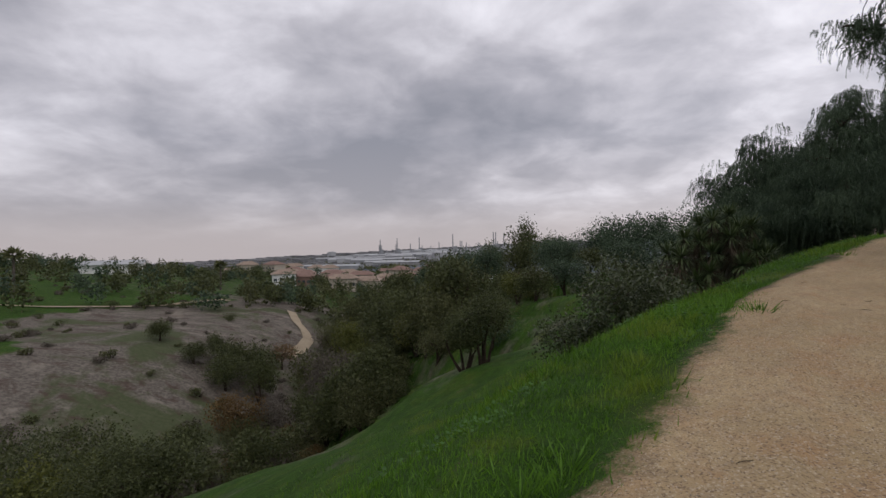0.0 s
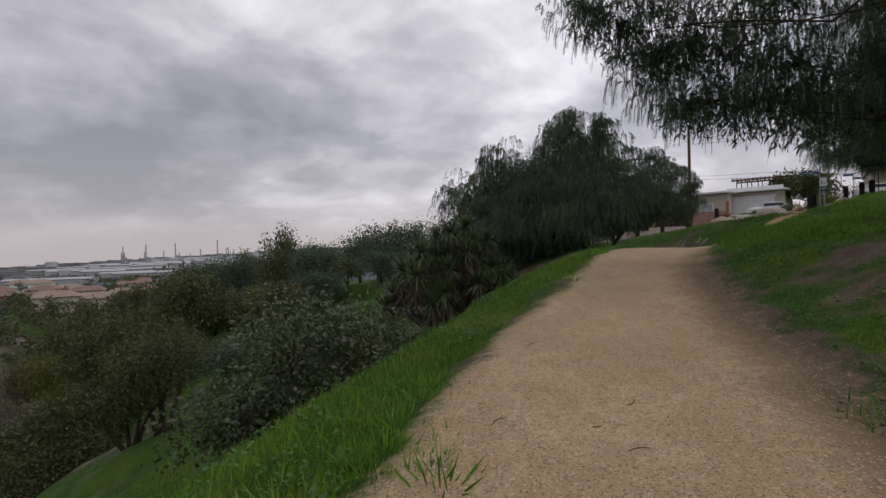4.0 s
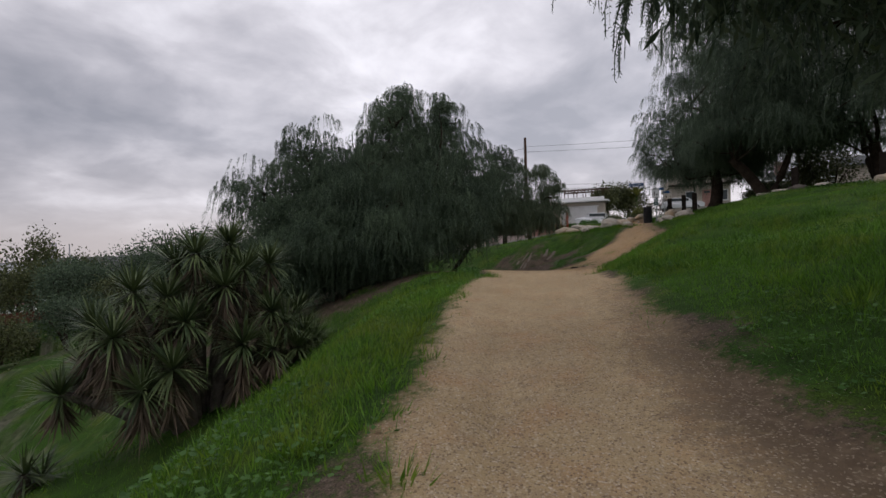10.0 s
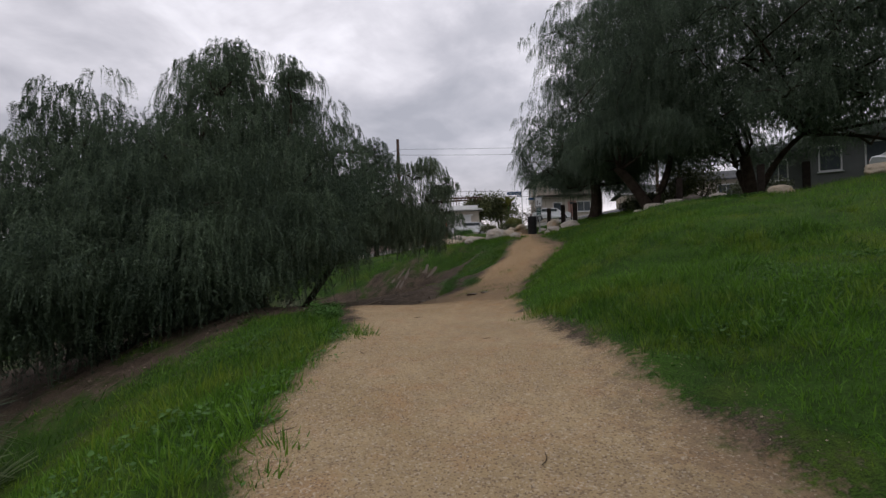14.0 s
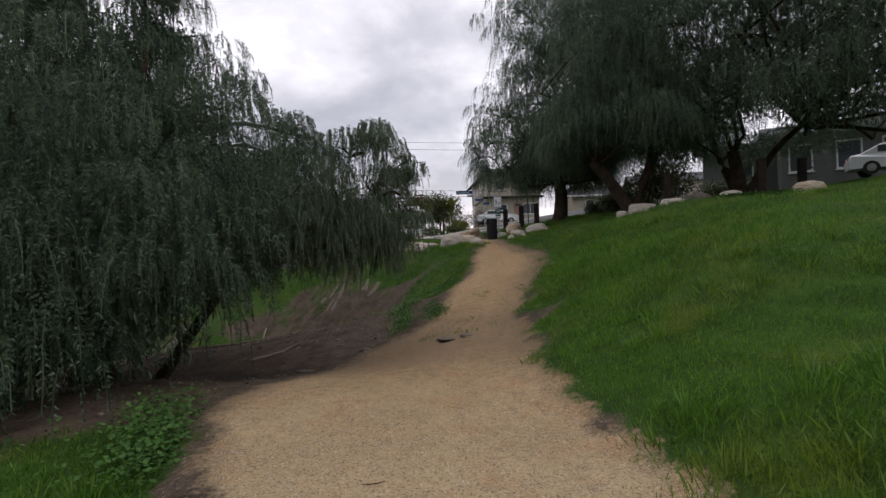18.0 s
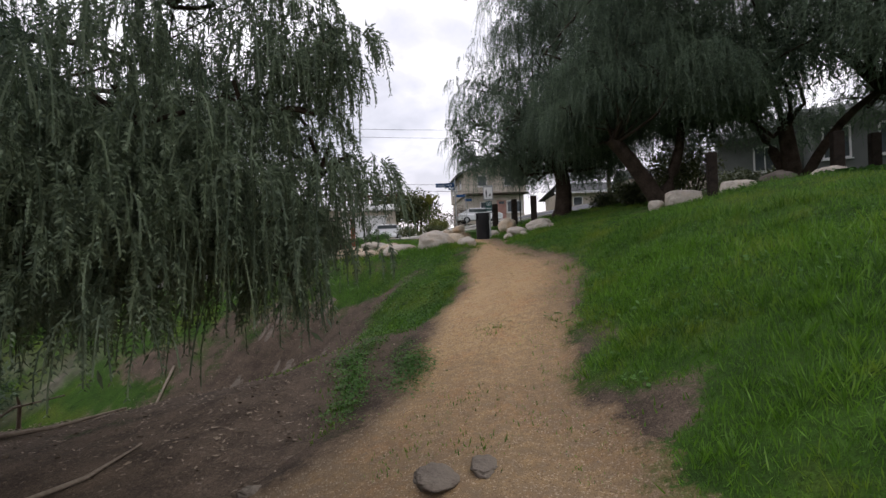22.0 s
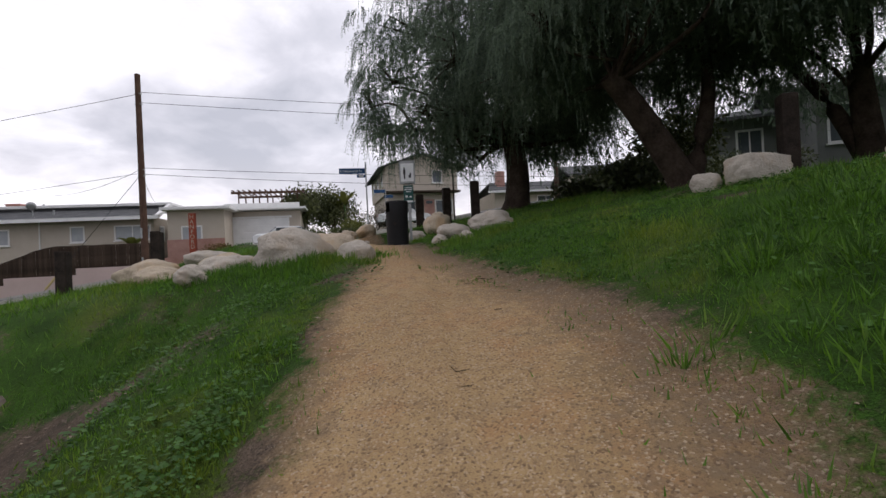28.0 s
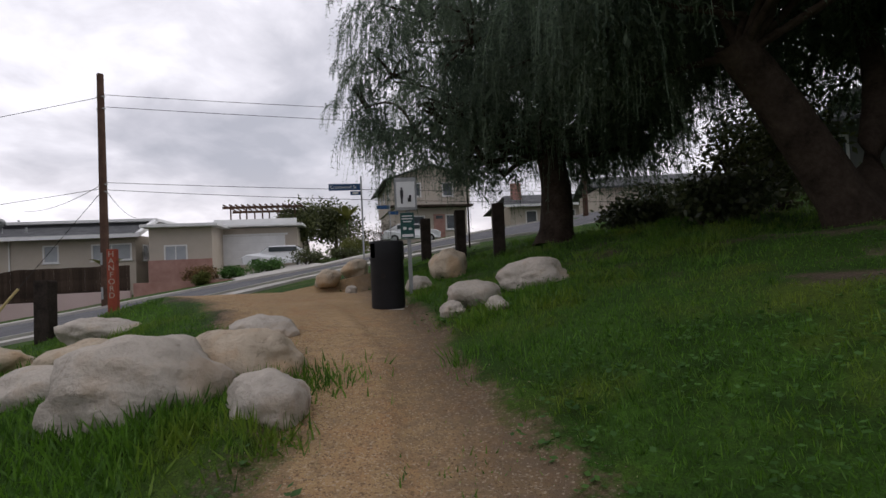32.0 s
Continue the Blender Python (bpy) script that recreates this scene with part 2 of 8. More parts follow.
def ground_z(x, y):
    x, y = np.atleast_1d(np.asarray(x, float)), np.atleast_1d(np.asarray(y, float))
    near, off = plan(x, y)
    st = LINE[near]
    zc = st[:, 2]
    right = np.maximum(off - st[:, 4], 0)
    left = np.maximum(-off - st[:, 3] - st[:, 6], 0)
    bench = upper(x, y)
    # the bank on the uphill side
    bank = zc + 0.31 * right + 0.06 * np.minimum(right, 1.0)
    up_side = soft_min(bank, np.maximum(bench, zc) - 0.05, 0.5)
    # the fall on the valley side, eased in over the first metre
    ease = np.where(left < 1.0, left * left / 2.0, left - 0.5)
    # half way down it lies less steep, before it drops to the canyon
    shoulder = step(6.2, 9.0, st[:, 0]) * step(14.5, 12.0, st[:, 0])
    ease = ease - shoulder * (0.52 * np.maximum(left - 2.6, 0) - 0.9 * np.maximum(left - 12.5, 0))
    down_side = zc + 0.04 - st[:, 5] * ease - 0.14 * np.clip(-off - st[:, 3], 0, 5) * step(0.2, 0.45, st[:, 5])
    z = np.where(off > 0, np.where(right > 0, up_side, zc), down_side)
    # the trodden way leans towards the valley
    lean = 0.15 * np.clip(off, -2.5, 3.0) * step(18, 21, st[:, 0]) * step(30.5, 27.5, st[:, 0])
    lean = lean + 0.12 * np.clip(off, -1.3, 0) * step(9, 6, st[:, 0]) + 0.07 * np.clip(off, 0, 2.0) * step(7, 9, st[:, 0]) * step(18, 15, st[:, 0])
    z = z + lean
    # the bench ends along a broken edge above the valley
    ex = np.interp(y, EDGE_Y, EDGE_X)
    back = np.maximum(ex - x, 0)
    shelf = bench - 0.62 * np.where(back < 1, back * back / 2, back - 0.5) * np.where(y > 40, 0.75, 1.0)
    mask = step(-2.0, 1.0, x - ex) * step(18.0, 20.5, y)
    shelf = np.minimum(shelf, zc + 0.28 * np.maximum(-off - st[:, 3] - 0.3, 0) + 0.02 - 0.5 * (off > -st[:, 3]))
    z = np.where(off > 0, z, soft_max(z, shelf, 0.25) - 0.25 * 0.25 * (np.abs(z - shelf) < 0.25) * 0)
    flat_end = (near >= len(LINE) - 2)
    z = np.where(flat_end, bench, z)
    # the floor of the canyon, the hill across it, and the plain beyond
    axis = -30 + 0.13 * (y - 10) + 12 * np.sin(y / 70.0)
    floor = -23 - 0.02 * np.clip(y, 0, 1000) - 1.5 * np.sin(y / 31.0)
    across = np.clip(axis - x - 5, 0, 400)
    hill = floor + 0.40 * soft_min(across, 26 + 0 * x, 8.0) + 0.02 * across
    hill = np.where(y > 95, floor + (hill - floor) * (1 - step(95, 260, y + 0.4 * (x + 30))), hill)
    rise = np.clip(x - axis - 6, 0, 400) * 0.05
    valley = np.maximum(hill, floor + rise) + 9.0 * step(140, 250, y)
    z = soft_max(z, valley, 4.0)
    reach = np.hypot(x, y)
    plain = far_plain(x, y, -60)
    w = step(520, 1200, reach + 0.6 * np.maximum(y, 0) - 0.6 * np.maximum(-y, 0)) * step(-200, 250, y)
    z = z * (1 - w) + plain * w
    # lumps and ruts
    calm = np.where(np.abs(off) < 3, 0.2, 1.0)
    lump = fbm(x, y, 5.0, 3, 11) * 0.35 * calm * step(0.5, 6, np.abs(off)) + fbm(x, y, 1.1, 2, 5) * 0.07 * calm
    lump = lump * step(60, 30, np.hypot(x - 20, y - 18))
    lump = lump + fbm(x, y, 60, 3, 21) * 3.0 * step(25, 90, -off) * step(700, 400, reach)
    return z + lump * (1 - 0.8 * step(0, 1, mask))


def gz(x, y):
    return float(ground_z([x], [y])[0])


# ---------------------------------------------------------------- mesh helpers
def mesh_of(name, verts, faces, mats=(), smooth=False, mat_index=None):
    """A mesh from arrays: faces is an (n, 3) or (n, 4) array, or a list of such arrays."""
    me = bpy.data.meshes.new(name)
    groups = faces if isinstance(faces, list) else [faces]
    groups = [np.asarray(f, np.int32) for f in groups if len(f)]
    verts = np.asarray(verts, np.float32)
    me.vertices.add(len(verts))
    me.vertices.foreach_set("co", verts.ravel())
    flat_f = np.concatenate([g.ravel() for g in groups])
    counts = np.concatenate([np.full(len(g), g.shape[1], np.int32) for g in groups])
    starts = np.concatenate([[0], np.cumsum(counts)[:-1]]).astype(np.int32)
    me.loops.add(len(flat_f))
    me.loops.foreach_set("vertex_index", flat_f)
    me.polygons.add(len(counts))
    me.polygons.foreach_set("loop_start", starts)
    if mat_index is not None:
        me.polygons.foreach_set("material_index", np.asarray(mat_index, np.int32))
    me.update(calc_edges=True)
    me.polygons.foreach_set("use_smooth", np.full(len(counts), smooth))
    for m in mats:
        me.materials.append(m)
    return me


def thing(name, label, category, at=(0, 0, 0), turn=0.0, group="", kind=""):
    ob = new(name)
    ob.empty_display_size = 0.2
    ob.matrix_basis = pose(*at, 0, 0, turn)
    return tagged(ob, label, category, group, kind)


def part_mesh(name, me, parent=None, label="", at=None):
    ob = new(name, me)
    ob.parent = parent
    if at is not None:
        ob.matrix_basis = at
    if label:
        tagged(ob, label)
    return ob


def part(name, bm, material, parent=None, label="", smooth=False, at=None):
    me = bpy.data.meshes.new(name)
    bm.to_mesh(me)
    bm.free()
    me.materials.append(material)
    if smooth:
        me.polygons.foreach_set("use_smooth", np.full(len(me.polygons), True))
    return part_mesh(name, me, parent, label, at)


def box(size, centre=(0, 0, 0), bevel=0.0, bm=None, turn=None):
    bm = bm or bmesh.new()
    m = Matrix.Translation(centre) @ (turn or Matrix()) @ Matrix.Diagonal((*size, 1))
    made = bmesh.ops.create_cube(bm, size=1.0, matrix=m)
    if bevel:
        vs = set(made["verts"])
        es = [e for e in bm.edges if e.verts[0] in vs and e.verts[1] in vs]
        bmesh.ops.bevel(bm, geom=es, offset=bevel, segments=2, affect="EDGES", profile=0.6)
    return bm


def rod(a, b, r0, r1=None, sides=12, bm=None):
    bm = bm or bmesh.new()
    a, b = Vector(a), Vector(b)
    m = Matrix.Translation((a + b) / 2) @ (b - a).to_track_quat("Z", "Y").to_matrix().to_4x4()
    bmesh.ops.create_cone(bm, cap_ends=True, segments=sides, radius1=r0, radius2=r0 if r1 is None else r1, depth=(b - a).length, matrix=m)
    return bm


def tubes(paths, sides=7):
    """Tapered tubes along polylines: each path is (points (n,3), radii (n)). Returns vertices and quads."""
    vs, fs, base = [], [], 0
    for pts, radii in paths:
        pts, radii = np.asarray(pts, float), np.asarray(radii, float)
        t = np.gradient(pts, axis=0)
        t /= np.linalg.norm(t, axis=1)[:, None] + 1e-9
        ref = np.where(np.abs(t[:, 2:3]) > 0.9, np.array([[1.0, 0, 0]]), np.array([[0, 0, 1.0]]))
        u = np.cross(t, ref)
        u /= np.linalg.norm(u, axis=1)[:, None] + 1e-9
        w = np.cross(t, u)
        ang = np.arange(sides) / sides * 2 * np.pi
        ring = pts[:, None, :] + radii[:, None, None] * (np.cos(ang)[None, :, None] * u[:, None, :] + np.sin(ang)[None, :, None] * w[:, None, :])
        n = len(pts)
        vs.append(ring.reshape(-1, 3))
        i, j = np.meshgrid(np.arange(n - 1), np.arange(sides), indexing="ij")
        k = (j + 1) % sides
        fs.append(np.stack([i * sides + j, i * sides + k, (i + 1) * sides + k, (i + 1) * sides + j], -1).reshape(-1, 4) + base)
        base += n * sides
    return np.concatenate(vs), np.concatenate(fs)


def unit(v):
    return v / (np.linalg.norm(v, axis=-1, keepdims=True) + 1e-9)


def leaf_quads(p, along, side, length, width):
    """Diamond leaves: base point, direction, side vector, length and width arrays."""
    length, width = np.asarray(length)[:, None], np.asarray(width)[:, None]
    a, c = p, p + along * length
    b = p + along * length * 0.45 + side * width * 0.5
    d = p + along * length * 0.45 - side * width * 0.5
    v = np.stack([a, b, c, d], 1).reshape(-1, 3)
    f = np.arange(len(p) * 4).reshape(-1, 4)
    return v, f


# ---------------------------------------------------------------- materials
def surface(name, dark, light, rough=0.85, scale=3.0, grain=40.0, bump=0.3, metal=0.0, extra=None, per_piece=0.0, island=0.0, spec=0.3, low=0.35, high=0.65):
    """A matt material: two colours mixed by coarse and fine noise, with fine relief."""
    m = bpy.data.materials.new(name)
    m.use_nodes = True
    t = m.node_tree
    bsdf = t.nodes["Principled BSDF"]
    geo = t.nodes.new("ShaderNodeTexCoord").outputs["Object"]
    coarse = noise_tex(t, geo, scale, 5.0, 0.6)
    small = noise_tex(t, geo, grain, 4.0, 0.6)
    f = calc(t, "ADD", calc(t, "MULTIPLY", coarse, 0.65), calc(t, "MULTIPLY", small, 0.35))
    col = ramp(t, f, [(low, dark), (high, light)])
    if per_piece or island:
        src = t.nodes.new("ShaderNodeObjectInfo").outputs["Random"] if per_piece else t.nodes.new("ShaderNodeNewGeometry").outputs["Random Per Island"]
        amount = per_piece or island
        v = ramp(t, src, [(0.0, (1 - amount,) * 3), (1.0, (1 + amount * 0.6,) * 3)])
        col = mixed(t, 1.0, col, v, "MULTIPLY")
    if extra:
        col = extra(t, geo, col)
    t.links.new(col, bsdf.inputs["Base Color"])
    bsdf.inputs["Roughness"].default_value = rough
    bsdf.inputs["Metallic"].default_value = metal
    bsdf.inputs["Specular IOR Level"].default_value = spec
    if bump:
        b = t.nodes.new("ShaderNodeBump")
        b.inputs["Strength"].default_value, b.inputs["Distance"].default_value = bump, 0.02
        t.links.new(small, b.inputs["Height"])
        t.links.new(b.outputs[0], bsdf.inputs["Normal"])
    return m


def leafy(name, dark, light, rough=0.55, sheen=0.25, through_light=0.25, patchy=0.7, tint=None):
    """Leaves: each leaf its own tone, some light passing through."""
    m = bpy.data.materials.new(name)
    m.use_nodes = True
    t = m.node_tree
    bsdf = t.nodes["Principled BSDF"]
    geo = t.nodes.new("ShaderNodeTexCoord").outputs["Object"]
    rnd = t.nodes.new("ShaderNodeNewGeometry").outputs["Random Per Island"]
    patch = noise_tex(t, geo, patchy, 4.0)
    f = calc(t, "ADD", calc(t, "MULTIPLY", rnd, 0.55), calc(t, "MULTIPLY", ramp(t, patch, [(0.3, (0, 0, 0)), (0.7, (1, 1, 1))]), 0.45))
    col = ramp(t, f, [(0.15, dark), (0.85, light)])
    if tint:
        other = calc(t, "ADD", noise_tex(t, geo, 0.8, 5.0, 0.65), calc(t, "MULTIPLY", calc(t, "SUBTRACT", rnd, 0.5), 0.12))
        col = mixed(t, ramp(t, other, [(0.50, (0, 0, 0)), (0.68, (0.85, 0.85, 0.85))]), col, tint)
    t.links.new(col, bsdf.inputs["Base Color"])
    bsdf.inputs["Roughness"].default_value = rough
    bsdf.inputs["Specular IOR Level"].default_value = sheen
    if through_light:
        tr = t.nodes.new("ShaderNodeBsdfTranslucent")
        t.links.new(col, tr.inputs[0])
        mx = t.nodes.new("ShaderNodeMixShader")
        mx.inputs[0].default_value = through_light
        t.links.new(bsdf.outputs[0], mx.inputs[1])
        t.links.new(tr.outputs[0], mx.inputs[2])
        t.links.new(mx.outputs[0], t.nodes["Material Output"].inputs[0])
    return m


def ground_layers(t, pos, bare, n2, n3):
    """Short grass over brown soil, parted by how bare the ground is."""
    yellow = noise_tex(t, pos, 0.8, 5.0, 0.65)
    green = mixed(t, ramp(t, n2, [(0.3, (0, 0, 0)), (0.7, (1, 1, 1))]), (0.021, 0.052, 0.008), (0.054, 0.122, 0.014))
    green = mixed(t, ramp(t, yellow, [(0.50, (0, 0, 0)), (0.7, (0.7, 0.7, 0.7))]), green, (0.105, 0.135, 0.02))
    green = mixed(t, ramp(t, n3, [(0.35, (0, 0, 0)), (0.7, (0.7, 0.7, 0.7))]), green, (0.022, 0.036, 0.010))
    soil = mixed(t, ramp(t, n2, [(0.32, (0, 0, 0)), (0.68, (1, 1, 1))]), (0.048, 0.036, 0.027), (0.118, 0.088, 0.064))
    soil = mixed(t, ramp(t, n3, [(0.55, (0, 0, 0)), (0.75, (0.6, 0.6, 0.6))]), soil, (0.22, 0.178, 0.132))
    soil = mixed(t, ramp(t, n3, [(0.25, (0.7, 0.7, 0.7)), (0.42, (0, 0, 0))]), soil, (0.04, 0.03, 0.023))
    part_bare = calc(t, "ADD", bare, calc(t, "ADD", calc(t, "MULTIPLY", calc(t, "SUBTRACT", n2, 0.5), 0.7), calc(t, "MULTIPLY", calc(t, "SUBTRACT", n3, 0.5), 0.5)))
    layers = mixed(t, ramp(t, part_bare, [(0.42, (0, 0, 0)), (0.60, (1, 1, 1))]), green, soil)
    crumbs = noise_tex(t, pos, 95.0, 3.0, 0.7)
    return mixed(t, 1.0, layers, ramp(t, crumbs, [(0.32, (0.4, 0.4, 0.4)), (0.68, (1.55, 1.55, 1.55))]), "MULTIPLY")


def ground_material():
    m = bpy.data.materials.new("hillside_soil_and_grass")
    m.use_nodes = True
    t = m.node_tree
    bsdf = t.nodes["Principled BSDF"]
    pos = t.nodes.new("ShaderNodeTexCoord").outputs["Object"]
    cov = t.nodes.new("ShaderNodeAttribute")
    cov.attribute_name = "cover"
    split = t.nodes.new("ShaderNodeSeparateColor")
    t.links.new(cov.outputs["Color"], split.inputs[0])
    n1 = noise_tex(t, pos, 0.35, 6.0, 0.6)
    n2 = noise_tex(t, pos, 2.4, 6.0, 0.62)
    n3 = noise_tex(t, pos, 28.0, 4.0, 0.6)
    col = ground_layers(t, pos, split.outputs[0], n2, n3)
    dry = mixed(t, ramp(t, n2, [(0.35, (0, 0, 0)), (0.65, (1, 1, 1))]), (0.085, 0.074, 0.060), (0.19, 0.165, 0.138))
    streak = t.nodes.new("ShaderNodeMapping")
    streak.inputs["Scale"].default_value = (0.16, 0.45, 0.9)
    t.links.new(pos, streak.inputs[0])
    band = noise_tex(t, streak.outputs[0], 1.0, 6.0, 0.65, 0.5)
    dry = mixed(t, ramp(t, band, [(0.56, (0, 0, 0)), (0.68, (0.8, 0.8, 0.8))]), dry, (0.25, 0.22, 0.18))
    patch = noise_tex(t, pos, 0.075, 8.0, 0.65, 0.4)
    dry = mixed(t, ramp(t, patch, [(0.50, (0, 0, 0)), (0.58, (0.8, 0.8, 0.8))]), dry, (0.06, 0.080, 0.030))
    dry = mixed(t, ramp(t, patch, [(0.33, (0.75, 0.75, 0.75)), (0.41, (0, 0, 0))]), dry, (0.27, 0.235, 0.19))
    dry = mixed(t, ramp(t, band, [(0.36, (0.8, 0.8, 0.8)), (0.47, (0, 0, 0))]), dry, (0.075, 0.05, 0.04))
    edge2 = calc(t, "ADD", split.outputs[1], calc(t, "MULTIPLY", calc(t, "SUBTRACT", n1, 0.5), 0.8))
    col = mixed(t, ramp(t, edge2, [(0.40, (0, 0, 0)), (0.6, (1, 1, 1))]), col, dry)
    # the plain's blue-grey stands in for distance haze, put into its base colour
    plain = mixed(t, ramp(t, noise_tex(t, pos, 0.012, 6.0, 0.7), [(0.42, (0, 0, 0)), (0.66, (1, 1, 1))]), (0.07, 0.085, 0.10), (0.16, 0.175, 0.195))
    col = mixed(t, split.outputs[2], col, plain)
    t.links.new(col, bsdf.inputs["Base Color"])
    bsdf.inputs["Roughness"].default_value = 0.95
    bsdf.inputs["Specular IOR Level"].default_value = 0.1
    b = t.nodes.new("ShaderNodeBump")
    b.inputs["Strength"].default_value, b.inputs["Distance"].default_value = 0.6, 0.05
    t.links.new(calc(t, "ADD", n2, calc(t, "MULTIPLY", n3, 0.5)), b.inputs["Height"])
    t.links.new(b.outputs[0], bsdf.inputs["Normal"])
    return m


def gravel_material():
    """Fine tan granite, dark soil rubbed in along the edges, and the grassy ground beyond them."""
    m = bpy.data.materials.new("decomposed_granite")
    m.use_nodes = True
    t = m.node_tree
    bsdf = t.nodes["Principled BSDF"]
    pos = t.nodes.new("ShaderNodeTexCoord").outputs["Object"]
    cov = t.nodes.new("ShaderNodeAttribute")
    cov.attribute_name = "cover"
    split = t.nodes.new("ShaderNodeSeparateColor")
    t.links.new(cov.outputs["Color"], split.inputs[0])
    n1 = noise_tex(t, pos, 0.8, 6.0, 0.62)
    n2 = noise_tex(t, pos, 9.0, 5.0, 0.6)
    g2 = noise_tex(t, pos, 2.4, 6.0, 0.62)
    g3 = noise_tex(t, pos, 28.0, 4.0, 0.6)
    cells = []
    for size in (90.0, 210.0):
        vor = t.nodes.new("ShaderNodeTexVoronoi")
        vor.inputs["Scale"].default_value = size
        t.links.new(pos, vor.inputs["Vector"])
        sp = t.nodes.new("ShaderNodeSeparateColor")
        t.links.new(vor.outputs["Color"], sp.inputs[0])
        cells.append((vor.outputs["Distance"], sp.outputs[0], sp.outputs[1]))
    col = mixed(t, ramp(t, n1, [(0.35, (0, 0, 0)), (0.65, (1, 1, 1))]), (0.39, 0.288, 0.155), (0.51, 0.382, 0.215))
    n3 = noise_tex(t, pos, 2.7, 5.0, 0.6)
    col = mixed(t, ramp(t, n3, [(0.48, (0, 0, 0)), (0.7, (0.65, 0.65, 0.65))]), col, (0.43, 0.25, 0.125))
    col = mixed(t, ramp(t, n2, [(0.45, (0, 0, 0)), (0.72, (0.5, 0.5, 0.5))]), col, (0.28, 0.215, 0.145))
    col = mixed(t, ramp(t, cells[0][1], [(0.0, (0.85, 0.85, 0.85)), (0.3, (0, 0, 0))]), col, (0.15, 0.105, 0.07))
    col = mixed(t, ramp(t, cells[0][2], [(0.78, (0, 0, 0)), (1.0, (0.85, 0.85, 0.85))]), col, (0.60, 0.50, 0.37))
    col = mixed(t, ramp(t, cells[1][1], [(0.0, (0.65, 0.65, 0.65)), (0.35, (0, 0, 0))]), col, (0.24, 0.17, 0.11))
    # past the junction the granite is redder, with soil trodden in
    col = mixed(t, cov.outputs["Alpha"], col, mixed(t, 1.0, col, (0.93, 0.85, 0.77), "MULTIPLY"))
    damp = calc(t, "ADD", split.outputs[0], calc(t, "MULTIPLY", calc(t, "SUBTRACT", n2, 0.5), 0.8))
    soil = mixed(t, ramp(t, n2, [(0.3, (0, 0, 0)), (0.7, (1, 1, 1))]), (0.094, 0.066, 0.042), (0.19, 0.139, 0.09))
    soil = mixed(t, ramp(t, cells[0][2], [(0.86, (0, 0, 0)), (1.0, (0.7, 0.7, 0.7))]), soil, (0.42, 0.345, 0.25))
    col = mixed(t, ramp(t, damp, [(0.25, (0, 0, 0)), (0.85, (1, 1, 1))]), col, soil)
    beyond = ground_layers(t, pos, split.outputs[2], g2, g3)
    rim = calc(t, "ADD", calc(t, "MULTIPLY", calc(t, "SUBTRACT", n3, 0.5), 0.55), calc(t, "ADD", calc(t, "MULTIPLY", calc(t, "SUBTRACT", n2, 0.5), 0.40), calc(t, "MULTIPLY", calc(t, "SUBTRACT", g3, 0.5), 0.30)))
    rim = calc(t, "ADD", split.outputs[1], rim)
    col = mixed(t, ramp(t, rim, [(0.42, (0, 0, 0)), (0.62, (1, 1, 1))]), beyond, col)
    t.links.new(col, bsdf.inputs["Base Color"])
    bsdf.inputs["Roughness"].default_value = 0.95
    bsdf.inputs["Specular IOR Level"].default_value = 0.12
    h = calc(t, "ADD", calc(t, "MULTIPLY", cells[0][0], -0.6), calc(t, "ADD", calc(t, "MULTIPLY", cells[1][0], -0.35), calc(t, "MULTIPLY", n2, 0.8)))
    b = t.nodes.new("ShaderNodeBump")
    b.inputs["Strength"].default_value, b.inputs["Distance"].default_value = 0.9, 0.012
    t.links.new(h, b.inputs["Height"])
    t.links.new(b.outputs[0], bsdf.inputs["Normal"])
    return m


M_GROUND = ground_material()
M_GRAVEL = gravel_material()
M_PEPPER = leafy("pepper_tree_leaves", (0.026, 0.046, 0.030), (0.118, 0.165, 0.095), through_light=0.32)
# lighter copy of the pepper leaves; its colour brightens the self-shaded uphill trees
M_PEPPER_LIFTED = leafy("lifted_grey_green_pepper_leaves", (0.045, 0.072, 0.050), (0.170, 0.225, 0.145), through_light=0.42)
M_PEPPER_PALE = leafy("pepper_tree_young_leaves", (0.05, 0.075, 0.05), (0.16, 0.205, 0.125), through_light=0.4)
M_OAK = leafy("dark_evergreen_leaves", (0.036, 0.046, 0.018), (0.120, 0.135, 0.050))
M_SHRUB = leafy("glossy_shrub_leaves", (0.026, 0.038, 0.015), (0.115, 0.135, 0.055), rough=0.4, sheen=0.5)
M_OLIVE = leafy("olive_green_leaves", (0.055, 0.064, 0.026), (0.145, 0.150, 0.062))
M_YELLOW = leafy("yellow_green_leaves", (0.065, 0.080, 0.018), (0.165, 0.170, 0.042))
M_RUST = leafy("autumn_brown_leaves", (0.085, 0.052, 0.020), (0.21, 0.13, 0.05))
M_GREY = leafy("grey_brush_twigs", (0.080, 0.068, 0.052), (0.18, 0.155, 0.125))
M_YUCCA = leafy("yucca_blades", (0.030, 0.052, 0.022), (0.145, 0.185, 0.075), rough=0.5, through_light=0.1)
M_YUCCA_DRY = leafy("dead_yucca_blades", (0.07, 0.05, 0.037), (0.17, 0.13, 0.09), rough=0.8, through_light=0.05)
M_GRASS = leafy("fresh_grass", (0.034, 0.088, 0.010), (0.145, 0.30, 0.028), rough=0.5, sheen=0.35, through_light=0.4, patchy=0.45, tint=(0.19, 0.25, 0.028))
M_WEED = leafy("broad_leaf_weeds", (0.032, 0.085, 0.016), (0.095, 0.20, 0.042), rough=0.6, through_light=0.3)
M_BARK = surface("rough_brown_bark", (0.022, 0.016, 0.012), (0.075, 0.056, 0.042), 0.95, 3, 18, 1.0, spec=0.1)
